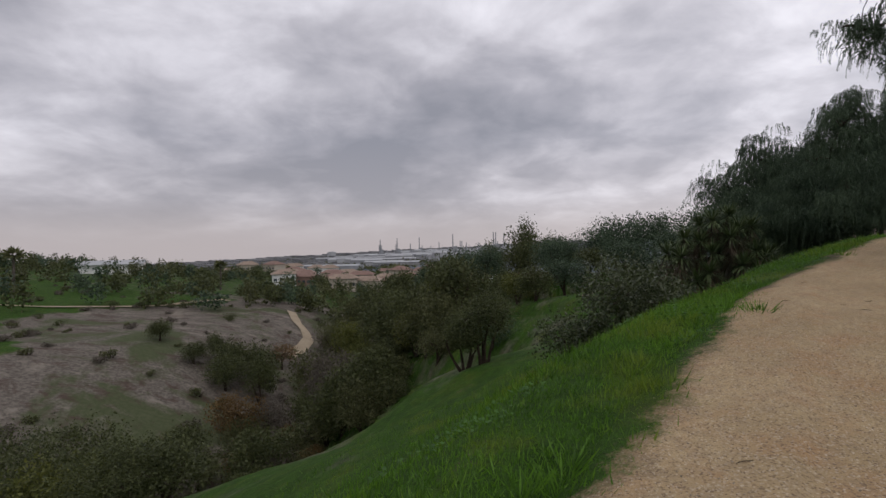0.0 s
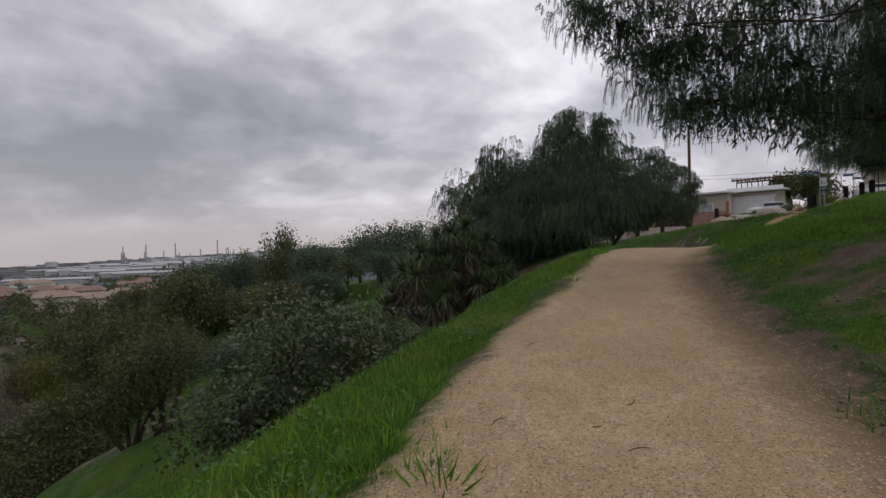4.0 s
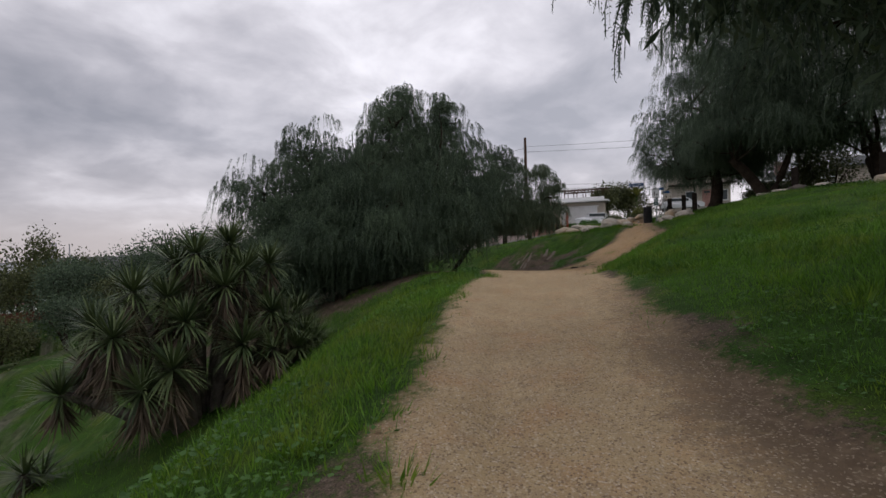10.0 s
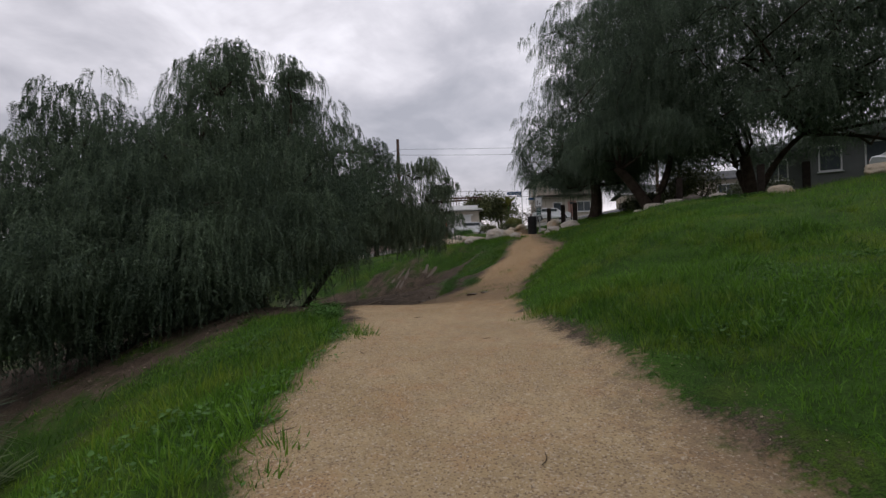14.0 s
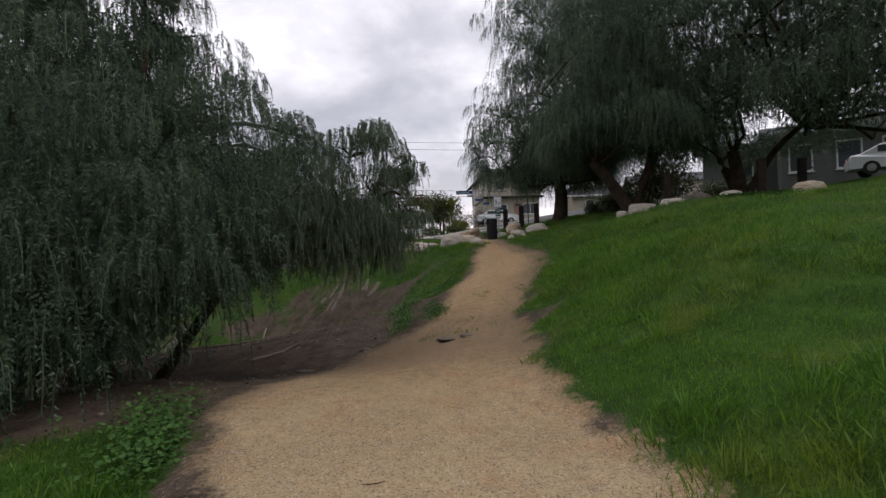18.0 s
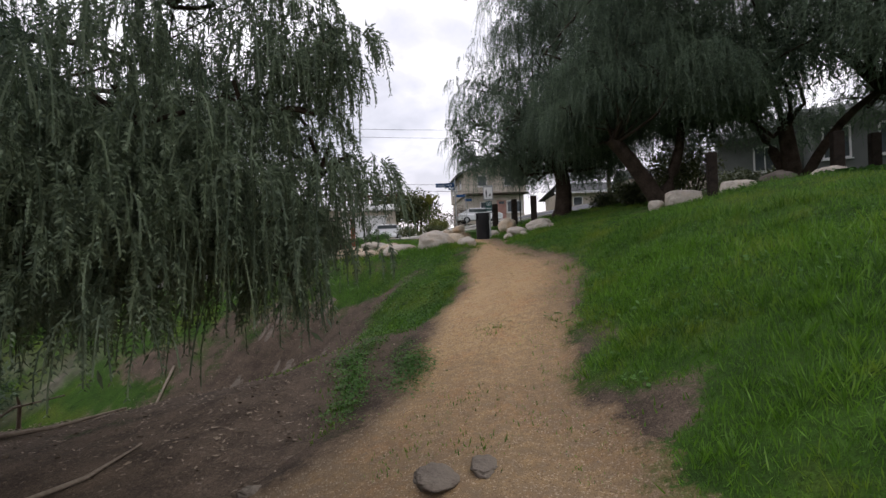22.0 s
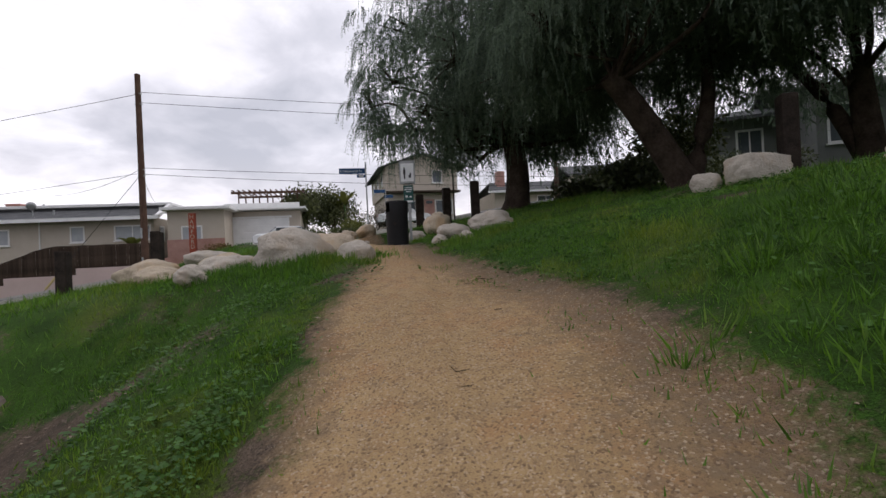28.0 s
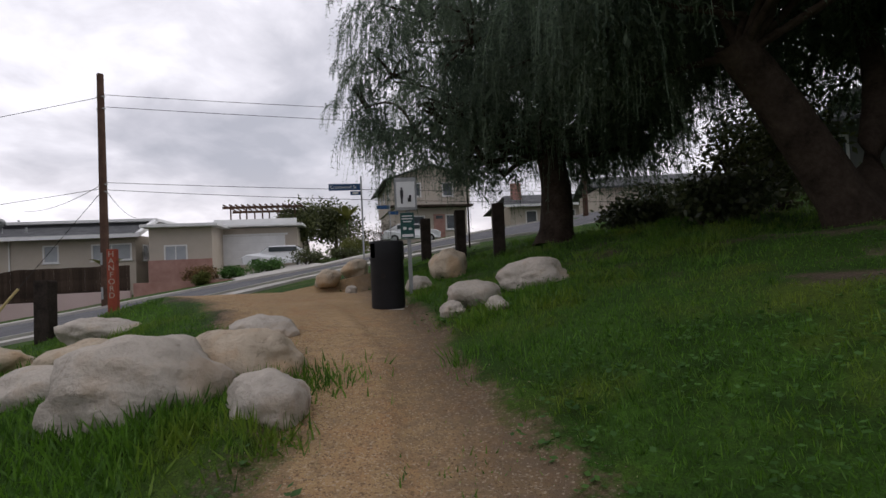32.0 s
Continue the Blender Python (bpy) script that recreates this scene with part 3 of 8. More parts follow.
M_BARK_GREY = surface("grey_bark", (0.06, 0.05, 0.042), (0.15, 0.13, 0.11), 0.95, 3, 18, 0.8, spec=0.1)


def rocky(name, pale, tan, dark):
    def stains(t, pos, col):
        n = noise_tex(t, pos, 1.7, 5.0, 0.6, 0.4)
        col = mixed(t, ramp(t, n, [(0.48, (0, 0, 0)), (0.62, (0.8, 0.8, 0.8))]), col, tan)
        crack = noise_tex(t, pos, 4.5, 6.0, 0.7, 0.8)
        return mixed(t, ramp(t, crack, [(0.30, (0.9, 0.9, 0.9)), (0.42, (0, 0, 0))]), col, dark)
    return surface(name, tuple(0.72 * c for c in pale), pale, 0.9, 2.2, 24, 1.1, spec=0.12, extra=stains)


M_ROCK = rocky("pale_sandstone", (0.54, 0.485, 0.41), (0.44, 0.35, 0.26), (0.20, 0.165, 0.13))
M_ROCK_DUST = rocky("dusty_broken_rock", (0.185, 0.155, 0.125), (0.135, 0.108, 0.083), (0.08, 0.063, 0.05))
M_ROCK_TAN = rocky("tan_sandstone", (0.55, 0.46, 0.345), (0.46, 0.32, 0.19), (0.20, 0.155, 0.11))
M_STUCCO = surface("cream_stucco", (0.44, 0.385, 0.32), (0.50, 0.445, 0.375), 0.9, 1.0, 90, 0.4, spec=0.1)
M_STUCCO_PINK = surface("pinkish_stucco", (0.48, 0.37, 0.345), (0.56, 0.44, 0.415), 0.9, 0.8, 90, 0.3, spec=0.1)
M_WHITE = surface("white_paint", (0.66, 0.66, 0.65), (0.76, 0.76, 0.75), 0.6, 1.5, 60, 0.1)
M_SHINGLE = surface("grey_roof_shingle", (0.05, 0.052, 0.055), (0.11, 0.112, 0.115), 0.9, 1.4, 30, 0.6, spec=0.15)
M_TILE_ROOF = surface("red_clay_roof", (0.19, 0.12, 0.095), (0.31, 0.20, 0.16), 0.85, 0.6, 6, 0.5, island=0.25)
M_GLASS = surface("dark_window_glass", (0.05, 0.06, 0.07), (0.10, 0.115, 0.125), 0.08, 0.5, 3, 0.0, spec=0.6)
M_BLIND = surface("window_with_blinds", (0.30, 0.32, 0.34), (0.40, 0.42, 0.44), 0.25, 0.5, 3, 0.0, spec=0.5)
M_FENCE = surface("weathered_fence_boards", (0.022, 0.016, 0.012), (0.085, 0.06, 0.045), 0.9, 1.5, 25, 0.5, per_piece=0.35, spec=0.1)
M_POST = surface("dark_creosoted_post", (0.018, 0.014, 0.012), (0.055, 0.042, 0.034), 0.9, 4, 30, 0.7, spec=0.15)
M_POLE = surface("utility_pole_wood", (0.06, 0.036, 0.026), (0.12, 0.075, 0.055), 0.9, 2, 25, 0.5, spec=0.1)
M_RED = surface("weathered_red_paint", (0.26, 0.05, 0.028), (0.36, 0.08, 0.045), 0.8, 4, 30, 0.3)
M_BLACK = surface("black_powder_coat", (0.008, 0.008, 0.009), (0.016, 0.016, 0.018), 0.6, 3, 60, 0.15, spec=0.25)
M_STEEL = surface("galvanised_steel", (0.26, 0.27, 0.27), (0.38, 0.39, 0.39), 0.5, 5, 60, 0.1, metal=0.6)
M_SIGN_BLUE = surface("blue_street_sign", (0.012, 0.05, 0.14), (0.02, 0.075, 0.19), 0.4, 3, 40, 0.0)
M_SIGN_GREEN = surface("dark_green_sign", (0.012, 0.06, 0.055), (0.02, 0.085, 0.075), 0.4, 3, 40, 0.0)
M_SIGN_WHITE = surface("white_sign_face", (0.66, 0.67, 0.67), (0.74, 0.75, 0.75), 0.4, 3, 40, 0.0)
M_INK = surface("black_sign_ink", (0.02, 0.02, 0.02), (0.04, 0.04, 0.04), 0.5, 3, 40, 0.0)
M_ASPHALT = surface("worn_asphalt", (0.075, 0.075, 0.08), (0.135, 0.135, 0.14), 0.9, 0.9, 60, 0.4, spec=0.15)
M_CONCRETE = surface("pale_concrete", (0.36, 0.34, 0.31), (0.48, 0.46, 0.42), 0.9, 1.2, 40, 0.3, spec=0.1)
M_BRICK = surface("pink_brick", (0.30, 0.16, 0.13), (0.42, 0.25, 0.21), 0.9, 2, 30, 0.4)
M_BRICK_BROWN = surface("red_brown_stained_boards", (0.075, 0.03, 0.02), (0.13, 0.055, 0.036), 0.9, 2, 25, 0.3, per_piece=0.3, spec=0.1)
M_WIRE = surface("black_cable", (0.015, 0.015, 0.015), (0.03, 0.03, 0.03), 0.6, 2, 20, 0.0)
M_CAR = surface("white_car_paint", (0.62, 0.63, 0.64), (0.68, 0.69, 0.70), 0.25, 0.5, 20, 0.0, spec=0.6)
M_TYRE = surface("black_rubber", (0.015, 0.015, 0.015), (0.03, 0.03, 0.03), 0.8, 5, 40, 0.2)
M_FAR_WHITE = surface("far_pale_plant", (0.34, 0.345, 0.35), (0.47, 0.475, 0.48), 0.8, 0.01, 0.1, 0.0)
M_FAR_GREY = surface("far_grey_plant", (0.26, 0.27, 0.28), (0.36, 0.37, 0.38), 0.8, 0.01, 0.1, 0.0)
M_DEADWOOD = surface("bleached_dead_wood", (0.14, 0.11, 0.085), (0.30, 0.25, 0.20), 0.9, 3, 25, 0.6, spec=0.1)
M_TRAIL = surface("pale_dirt_trail", (0.30, 0.24, 0.165), (0.42, 0.35, 0.25), 0.95, 0.4, 6, 0.3, spec=0.1)


# ---------------------------------------------------------------- ground
def spaced(lo, fine_lo, fine_hi, hi, gap):
    out = list(np.arange(fine_lo, fine_hi, gap))
    g, v = gap, fine_lo
    while v > lo:
        g *= 1.055
        v -= g
        out.append(v)
    g, v = gap, fine_hi
    while v < hi:
        out.append(v)
        g *= 1.055
        v += g
    return np.array(sorted(out))


# the trodden side track that leaves the footpath at the junction
SIDE = np.array([(21.0, 17.3), (21.6, 19.2), (21.4, 21.6), (20.6, 24.2), (19.0, 27.5), (16.0, 31.0), (11.0, 36.0)])


def side_track(x, y):
    q = np.linspace(0, len(SIDE) - 1, 60)
    sx, sy = np.interp(q, np.arange(len(SIDE)), SIDE[:, 0]), np.interp(q, np.arange(len(SIDE)), SIDE[:, 1])
    return np.sqrt(np.min((np.asarray(x)[:, None] - sx) ** 2 + (np.asarray(y)[:, None] - sy) ** 2, axis=1))


def bareness(x, y):
    """Where the soil shows: under the trees, in the bowl below the street, and along the gravel."""
    near, off = plan(x, y)
    st = LINE[near]
    to_gravel = np.minimum(np.abs(off + st[:, 3]), np.abs(off - st[:, 4]))
    b = 0.12 + 0.34 * np.exp(-(to_gravel / 0.35) ** 2)
    bowl = np.exp(-(((x - 26.6) / 3.4) ** 2 + ((y - 22.9) / 4.2) ** 2))
    b = b + 0.62 * bowl * step(-1.0, -3.4, off)
    for cx, cy, r, s in ((19.0, 22.5, 4.5, 0.7), (15.0, 24.0, 4.5, 0.6), (23.5, 27.0, 4.0, 0.5), (40.0, 13.5, 6.0, 0.28), (9.6, 6.6, 2.0, 0.40), (12.2, 7.2, 1.6, 0.22), (18.8, 13.3, 0.8, 0.15),  (20.0, 19.6, 2.2, 0.7), (23.6, 20.2, 1.6, 0.5), (31.2, 21.0, 0.7, 0.15), (22.1, 15.75, 0.3, 0.5), (19.6, 14.3, 0.45, 0.4), (30.4, 20.0, 0.35, 0.35), (33.6, 16.4, 0.5, 0.3), (31.6, 15.6, 0.5, 0.3), (34.6, 17.4, 0.4, 0.3)):
        b = b + s * np.exp(-((x - cx) ** 2 + (y - cy) ** 2) / r ** 2)
    near_side = (x > 5) & (x < 30) & (y > 15) & (y < 40)
    d = np.full(x.shape, 99.0)
    if near_side.any():
        d[near_side] = side_track(x[near_side], y[near_side])
    b = b + fbm(x, y, 0.9, 4, 31) * 0.5
    return np.maximum(b, 0.95 * np.exp(-(d / 0.95) ** 4))


gx = spaced(-4300, -6, 47, 4300, 0.24)
gy = np.concatenate([spaced(-1500, -3, 36, 36.5, 0.24), np.arange(36.6, 110, 0.6)])
gy = np.concatenate([gy, 110 + np.cumsum(0.6 * 1.06 ** np.arange(1, 105))])
GX, GY = np.meshgrid(gx, gy, indexing="ij")
fxy = GX.ravel(), GY.ravel()
gzv = ground_z(*fxy)
nx, ny = len(gx), len(gy)
i, j = np.meshgrid(np.arange(nx - 1), np.arange(ny - 1), indexing="ij")
quads = np.stack([i * ny + j, (i + 1) * ny + j, (i + 1) * ny + j + 1, i * ny + j + 1], -1).reshape(-1, 4)
g_near, g_off = plan(*fxy)
under_path = (g_off > -LINE[g_near, 3] + 0.12) & (g_off < LINE[g_near, 4] - 0.12) & (g_near < len(LINE) - 3)
me = mesh_of("ground", np.stack([fxy[0], fxy[1], gzv - 0.07 * under_path], 1), quads, [M_GROUND], smooth=True)
bare = bareness(*fxy)
across_hill = (fxy[0] < -30 + 0.13 * (fxy[1] - 10) + 12 * np.sin(fxy[1] / 70.0) - 3) & (fxy[1] > 5) & (fxy[1] < 140)
dryness = np.where(across_hill & (gzv < -13.2), 0.85, 0.25)
dryness = np.where((g_off < -12) & ~across_hill, 0.42, dryness)
dryness = np.where(g_off > -12, 0.12 + 0.2 * step(-4.5, -8.0, g_off), dryness)
# how far the ground takes on the painted haze tint, by distance
plain_haze = step(330, 800, np.hypot(*fxy))
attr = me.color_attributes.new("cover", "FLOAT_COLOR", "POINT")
attr.data.foreach_set("color", np.stack([bare, dryness, plain_haze, np.ones_like(bare)], 1).astype(np.float32).ravel())
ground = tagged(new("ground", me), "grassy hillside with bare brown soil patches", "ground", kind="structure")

# the gravel footpath, a little proud of the soil in its middle and sinking into it at ragged edges
NLEN, NACR = len(LINE), 44
RIM = 0.75
li = np.arange(NLEN)
frac = np.linspace(0, 1, NACR + 1)
wl, wr = LINE[:, 3] + RIM, LINE[:, 4] + RIM
lat = -wl[:, None] + (wl + wr)[:, None] * frac[None, :]
px = LINE[:, 0][:, None] + lat * _tan[:, 1][:, None]
py = LINE[:, 1][:, None] - lat * _tan[:, 0][:, None]
rag_l = 0.12 + fbm(li * 0.2, 0 * li, 1.5, 4, 3) * 0.34
rag_r = 0.12 + fbm(li * 0.2, 0 * li + 50, 1.5, 4, 4) * 0.34
in_left = lat + (LINE[:, 3] + rag_l)[:, None]
in_right = (LINE[:, 4] + rag_r)[:, None] - lat
inside = np.minimum(in_left, in_right)
to_rim = np.minimum(lat + wl[:, None], wr[:, None] - lat)
pz = ground_z(px.ravel(), py.ravel()).reshape(px.shape) + 0.03 - 0.10 * (1 - step(0.0, 0.6, to_rim)) + 0.012 * step(0.5, 0.0, inside)
i, j = np.meshgrid(np.arange(NLEN - 1), np.arange(NACR), indexing="ij")
w = NACR + 1
quads = np.stack([i * w + j, i * w + j + 1, (i + 1) * w + j + 1, (i + 1) * w + j], -1).reshape(-1, 4)
me = mesh_of("footpath", np.stack([px, py, pz], -1).reshape(-1, 3), quads, [M_GRAVEL], smooth=True)
early = (step(16, 12, LINE[:, 0]) * (1 - 0.5 * step(9.5, 12, LINE[:, 0])))[:, None]
late = step(24, 27, LINE[:, 0])[:, None]
damp = (0.16 + 0.78 * early + 0.42 * late) * step(0.75 + 0.5 * early + 0.3 * late, 0.05, in_right) + 0.42 * step(0.4, 0.0, in_left)
under = np.exp(-((px - 20.5) ** 2 + (py - 18.5) ** 2) / 5.0) * 0.5 + np.exp(-((px - 22.4) ** 2 + (py - 16.8) ** 2) / 3.0) * 0.25
damp = np.clip(damp + 0.2 * step(17, 20, LINE[:, 0])[:, None] + under + 0.15 * fbm(px.ravel(), py.ravel(), 1.6, 3, 8).reshape(px.shape), 0, 1)
bare = bareness(px.ravel(), py.ravel()).reshape(px.shape)
attr = me.color_attributes.new("cover", "FLOAT_COLOR", "POINT")
attr.data.foreach_set("color", np.stack([damp, 0.5 + inside, bare, damp * 0 + step(16, 21, LINE[:, 0])[:, None]], -1).astype(np.float32).ravel())
footpath = tagged(new("footpath", me), "tan decomposed granite footpath with ragged grassy edges", "footpath", kind="structure")


# ---------------------------------------------------------------- trees
rng = np.random.default_rng(7)


def on_ball(n):
    return unit(rng.normal(size=(n, 3)))


def strands(root, out, length, pairs, leaf, spread=0.3):
    """Hanging compound leaves: twigs that leave their root outwards and droop, with leaflets in pairs."""
    n = len(root)
    s = np.linspace(0.06, 1, pairs)
    L = length[:, None, None]
    sw = rng.normal(size=(n, 1, 3)) * 0.07
    p = root[:, None, :] + out[:, None, :] * L * spread * (1 - (1 - s) ** 2)[None, :, None] + sw * L * s[None, :, None]
    p[..., 2] -= (L[..., 0] * (s ** 1.35)[None, :] * 0.95)
    t = unit(np.gradient(p, axis=1))
    side = unit(np.cross(t, rng.normal(size=(n, 1, 3))))
    verts, faces, base = [], [], 0
    for sign in (1, -1):
        along = unit(side * sign * 0.85 + t * 0.85 + rng.normal(size=p.shape) * 0.16)
        wide = unit(np.cross(along, rng.normal(size=p.shape)))
        size = leaf * rng.uniform(0.7, 1.25, size=(n, pairs)) * (1.0 - 0.35 * s[None, :])
        q0, sz = p.reshape(-1, 3), size.reshape(-1, 1)
        half = wide.reshape(-1, 3) * sz * 0.15
        mid = q0 + along.reshape(-1, 3) * sz * 0.25
        v = np.stack([mid - half, mid + half, q0 + along.reshape(-1, 3) * sz], 1).reshape(-1, 3)
        verts.append(v)
        faces.append(np.arange(len(v)).reshape(-1, 3) + base)
        base += len(v)
    # the thin stem of each twig
    k = np.array([0, pairs // 3, 2 * pairs // 3, pairs - 1])
    q = p[:, k, :]
    wide = unit(np.cross(t[:, k, :], rng.normal(size=(n, 1, 3)))) * 0.004
    ring = np.stack([q - wide, q + wide], 2).reshape(n, 8, 3)
    idx = np.array([[0, 1, 3, 2], [2, 3, 5, 4], [4, 5, 7, 6]])
    verts.append(ring.reshape(-1, 3))
    faces.append((idx[None] + (np.arange(n) * 8)[:, None, None]).reshape(-1, 4) + base)
    return np.concatenate(verts), [np.concatenate(faces[:2]), faces[2]]


def limb(a, b, r0, r1, bend=0.15, n=7):
    a, b = np.asarray(a, float), np.asarray(b, float)
    s = np.linspace(0, 1, n)[:, None]
    length = np.linalg.norm(b - a)
    mid = rng.normal(size=3) * bend * length
    pts = a + (b - a) * s + mid * np.sin(s * np.pi) * 0.6 + np.array([0, 0, 1.0]) * np.sin(s * np.pi) * length * 0.08
    return pts, r0 + (r1 - r0) * s[:, 0] ** 0.8


def pepper_tree(label, at, trunk_top, lobes, twigs, leaf=0.11, hang=(0.7, 1.7), material=None, trunk_r=0.28, pairs=9, inner=0.35, stems=(), core=2200, core_leaf=0.30, limb_r=1.0):
    """at: foot of the trunk; lobes: (dx, dy, z, rx, ry, rz) from the foot, each an uneven mass of hanging twigs."""
    x, y = at
    z = gz(x, y) - 0.1
    tree = thing("pepper_tree", label, "tree", (x, y, z))
    paths = []
    top = np.array(trunk_top, float)
    foot = np.array([0.0, 0, 0])
    pts, rad = limb(foot, top, trunk_r * 1.15, trunk_r * 0.8, 0.06, 9)
    rad[0] *= 1.3
    paths.append((pts, rad))
    for tip, r in stems:
        paths.append(limb(foot + np.array([0, 0, 0.15]), tip, r * 1.3, r * 0.6, 0.08, 8))
    roots, outs, lens = [], [], []
    vol = np.array([l[3] * l[4] * l[5] for l in lobes]) ** 0.67
    for (dx, dy, lz, rx, ry, rz), share in zip(lobes, vol / vol.sum()):
        c = np.array([dx, dy, lz])
        ends = [top * 0.92] + [np.array(q[0], float) * 0.97 for q in stems]
        start = min(ends, key=lambda q: np.linalg.norm((q - c)[:2]))
        reach = np.linalg.norm(c - start)
        elbow = start + (c - start) * rng.uniform(0.4, 0.55) + rng.normal(size=3) * 0.16 * reach
        paths.append(limb(start, elbow, trunk_r * 0.46 * limb_r, trunk_r * 0.3 * limb_r, 0.12))
        paths.append(limb(elbow, c + np.array([0, 0, -0.1 * rz]), trunk_r * 0.3 * limb_r, trunk_r * 0.12 * limb_r, 0.2))
        for k in range(5):
            d = on_ball(1)[0]
            d[2] = abs(d[2]) * 0.6
            paths.append(limb(c, c + d * np.array([rx, ry, rz]) * 0.85, trunk_r * 0.17, 0.012, 0.15, 5))
        bunch = 28
        n = max(3, int(twigs * share / bunch))
        d = on_ball(n)
        d[:, 2] = np.where(d[:, 2] < -0.35, -d[:, 2] * 0.7, d[:, 2])
        low_side = rng.random(n) < 0.30
        d[:, 2] = np.where(low_side, -0.45 * rng.random(n), d[:, 2])
        d = unit(d)
        depth = np.where(rng.random(n) < inner, rng.uniform(0.35, 0.85, n), rng.uniform(0.85, 1.08, n))
        ang = np.arctan2(d[:, 1], d[:, 0])
        wob = 1 + 0.16 * np.sin(ang * 3 + dx * 7 + lz) + 0.12 * np.sin(ang * 5 + d[:, 2] * 6 + dy * 3)
        root = c + d * depth[:, None] * wob[:, None] * np.array([rx, ry, rz])
        L = rng.uniform(hang[0], hang[1], n) * (0.75 + 0.5 * rng.random(n)) * np.where(low_side, 1.2, 1.0)
        out = unit(d * np.array([1, 1, 0.6]) + rng.normal(size=d.shape) * 0.35)
        # twigs hang in bunches from the same branchlet
        root, out, L = np.repeat(root, bunch, 0), np.repeat(out, bunch, 0), np.repeat(L, bunch)
        swell = on_ball(len(root)) * (0.16 + 0.26 * min(rx, 1.6)) * np.repeat(rng.uniform(0.6, 1.3, n), bunch)[:, None]
        swell[:, 2] = np.abs(swell[:, 2]) * 0.75
        roots.append(root + swell)
        outs.append(unit(out * 0.4 + swell * 2.0 + rng.normal(size=out.shape) * 0.4 + np.array([0, 0, 0.25])))
        lens.append(L * rng.uniform(0.55, 1.1, len(L)))
    roots, outs, lens = np.concatenate(roots), np.concatenate(outs), np.concatenate(lens)
    v, f = tubes(paths, 8)
    part_mesh("trunk", mesh_of("trunk", v, f, [M_BARK], True), tree, "rough brown trunk with spreading limbs")
    v, f = strands(roots, outs, lens, pairs, leaf)
    if core:
        small = [(dx, dy, lz - 0.25 * rz, rx * 0.72, ry * 0.72, rz * 0.8) for dx, dy, lz, rx, ry, rz in lobes]
        v2, f2 = leaf_mass(small, core, core_leaf, lean=0.25, fill=0.6, aspect=0.22, hang=0.9)
        v, f = np.concatenate([v, v2]), f + [f2 + len(v)]
    part_mesh("crown", mesh_of("crown", v, f, [material or M_PEPPER]), tree, "weeping feathery foliage")
    return tree


def leaf_mass(lobes, leaves, leaf, lean=0.5, fill=0.35, aspect=0.5, ragged=0.26, hang=0.1):
    pts, nrm = [], []
    vol = np.array([l[3] * l[4] * l[5] for l in lobes]) ** 0.67
    for (dx, dy, lz, rx, ry, rz), share in zip(lobes, vol / vol.sum()):
        n = int(leaves * share)
        d = on_ball(n)
        depth = np.where(rng.random(n) < fill, rng.uniform(0.4, 0.9, n), rng.uniform(0.88, 1.1, n))
        k = d * 3.1 + np.array([dx, dy, lz])
        wob = 1 + ragged * np.sin(k[:, 0] * 2.3 + k[:, 2]) * np.sin(k[:, 1] * 2.7 - k[:, 2] * 1.6) + ragged * 0.6 * np.sin(k[:, 2] * 5 + k[:, 0] * 4)
        pts.append(np.array([dx, dy, lz]) + d * (depth * wob)[:, None] * np.array([rx, ry, rz]))
        nrm.append(d)
    p, d = np.concatenate(pts), np.concatenate(nrm)
    along = unit(d * lean + rng.normal(size=p.shape) * 0.7 + np.array([0, 0, -hang]))
    side = unit(np.cross(along, rng.normal(size=p.shape)))
    size = leaf * rng.uniform(0.6, 1.3, len(p))
    return leaf_quads(p, along, side, size, size * aspect)


def round_tree(name, label, category, at, stems, lobes, leaves, leaf, material, bark=None, turn=0.0, group="", z=None, aspect=0.5, twig=0.35, part_name="crown"):
    x, y = at
    tree = thing(name, label, category, (x, y, (gz(x, y) if z is None else z) - 0.08), turn, group)
    paths = [limb((bx, by, 0), tip, r, r * 0.45, 0.08, 6) for (bx, by), tip, r in stems]
    for dx, dy, lz, rx, ry, rz in lobes:
        k = min(range(len(stems)), key=lambda q: (stems[q][1][0] - dx) ** 2 + (stems[q][1][1] - dy) ** 2)
        paths.append(limb(np.array(stems[k][1]) * 0.95, (dx, dy, lz), stems[k][2] * twig, 0.015, 0.15, 5))
    v, f = tubes(paths, 7)
    part_mesh("trunk", mesh_of("trunk", v, f, [bark or M_BARK], True), tree)
    v, f = leaf_mass(lobes, leaves, leaf, aspect=aspect)
    part_mesh(part_name, mesh_of(part_name, v, f, [material]), tree)
    return tree


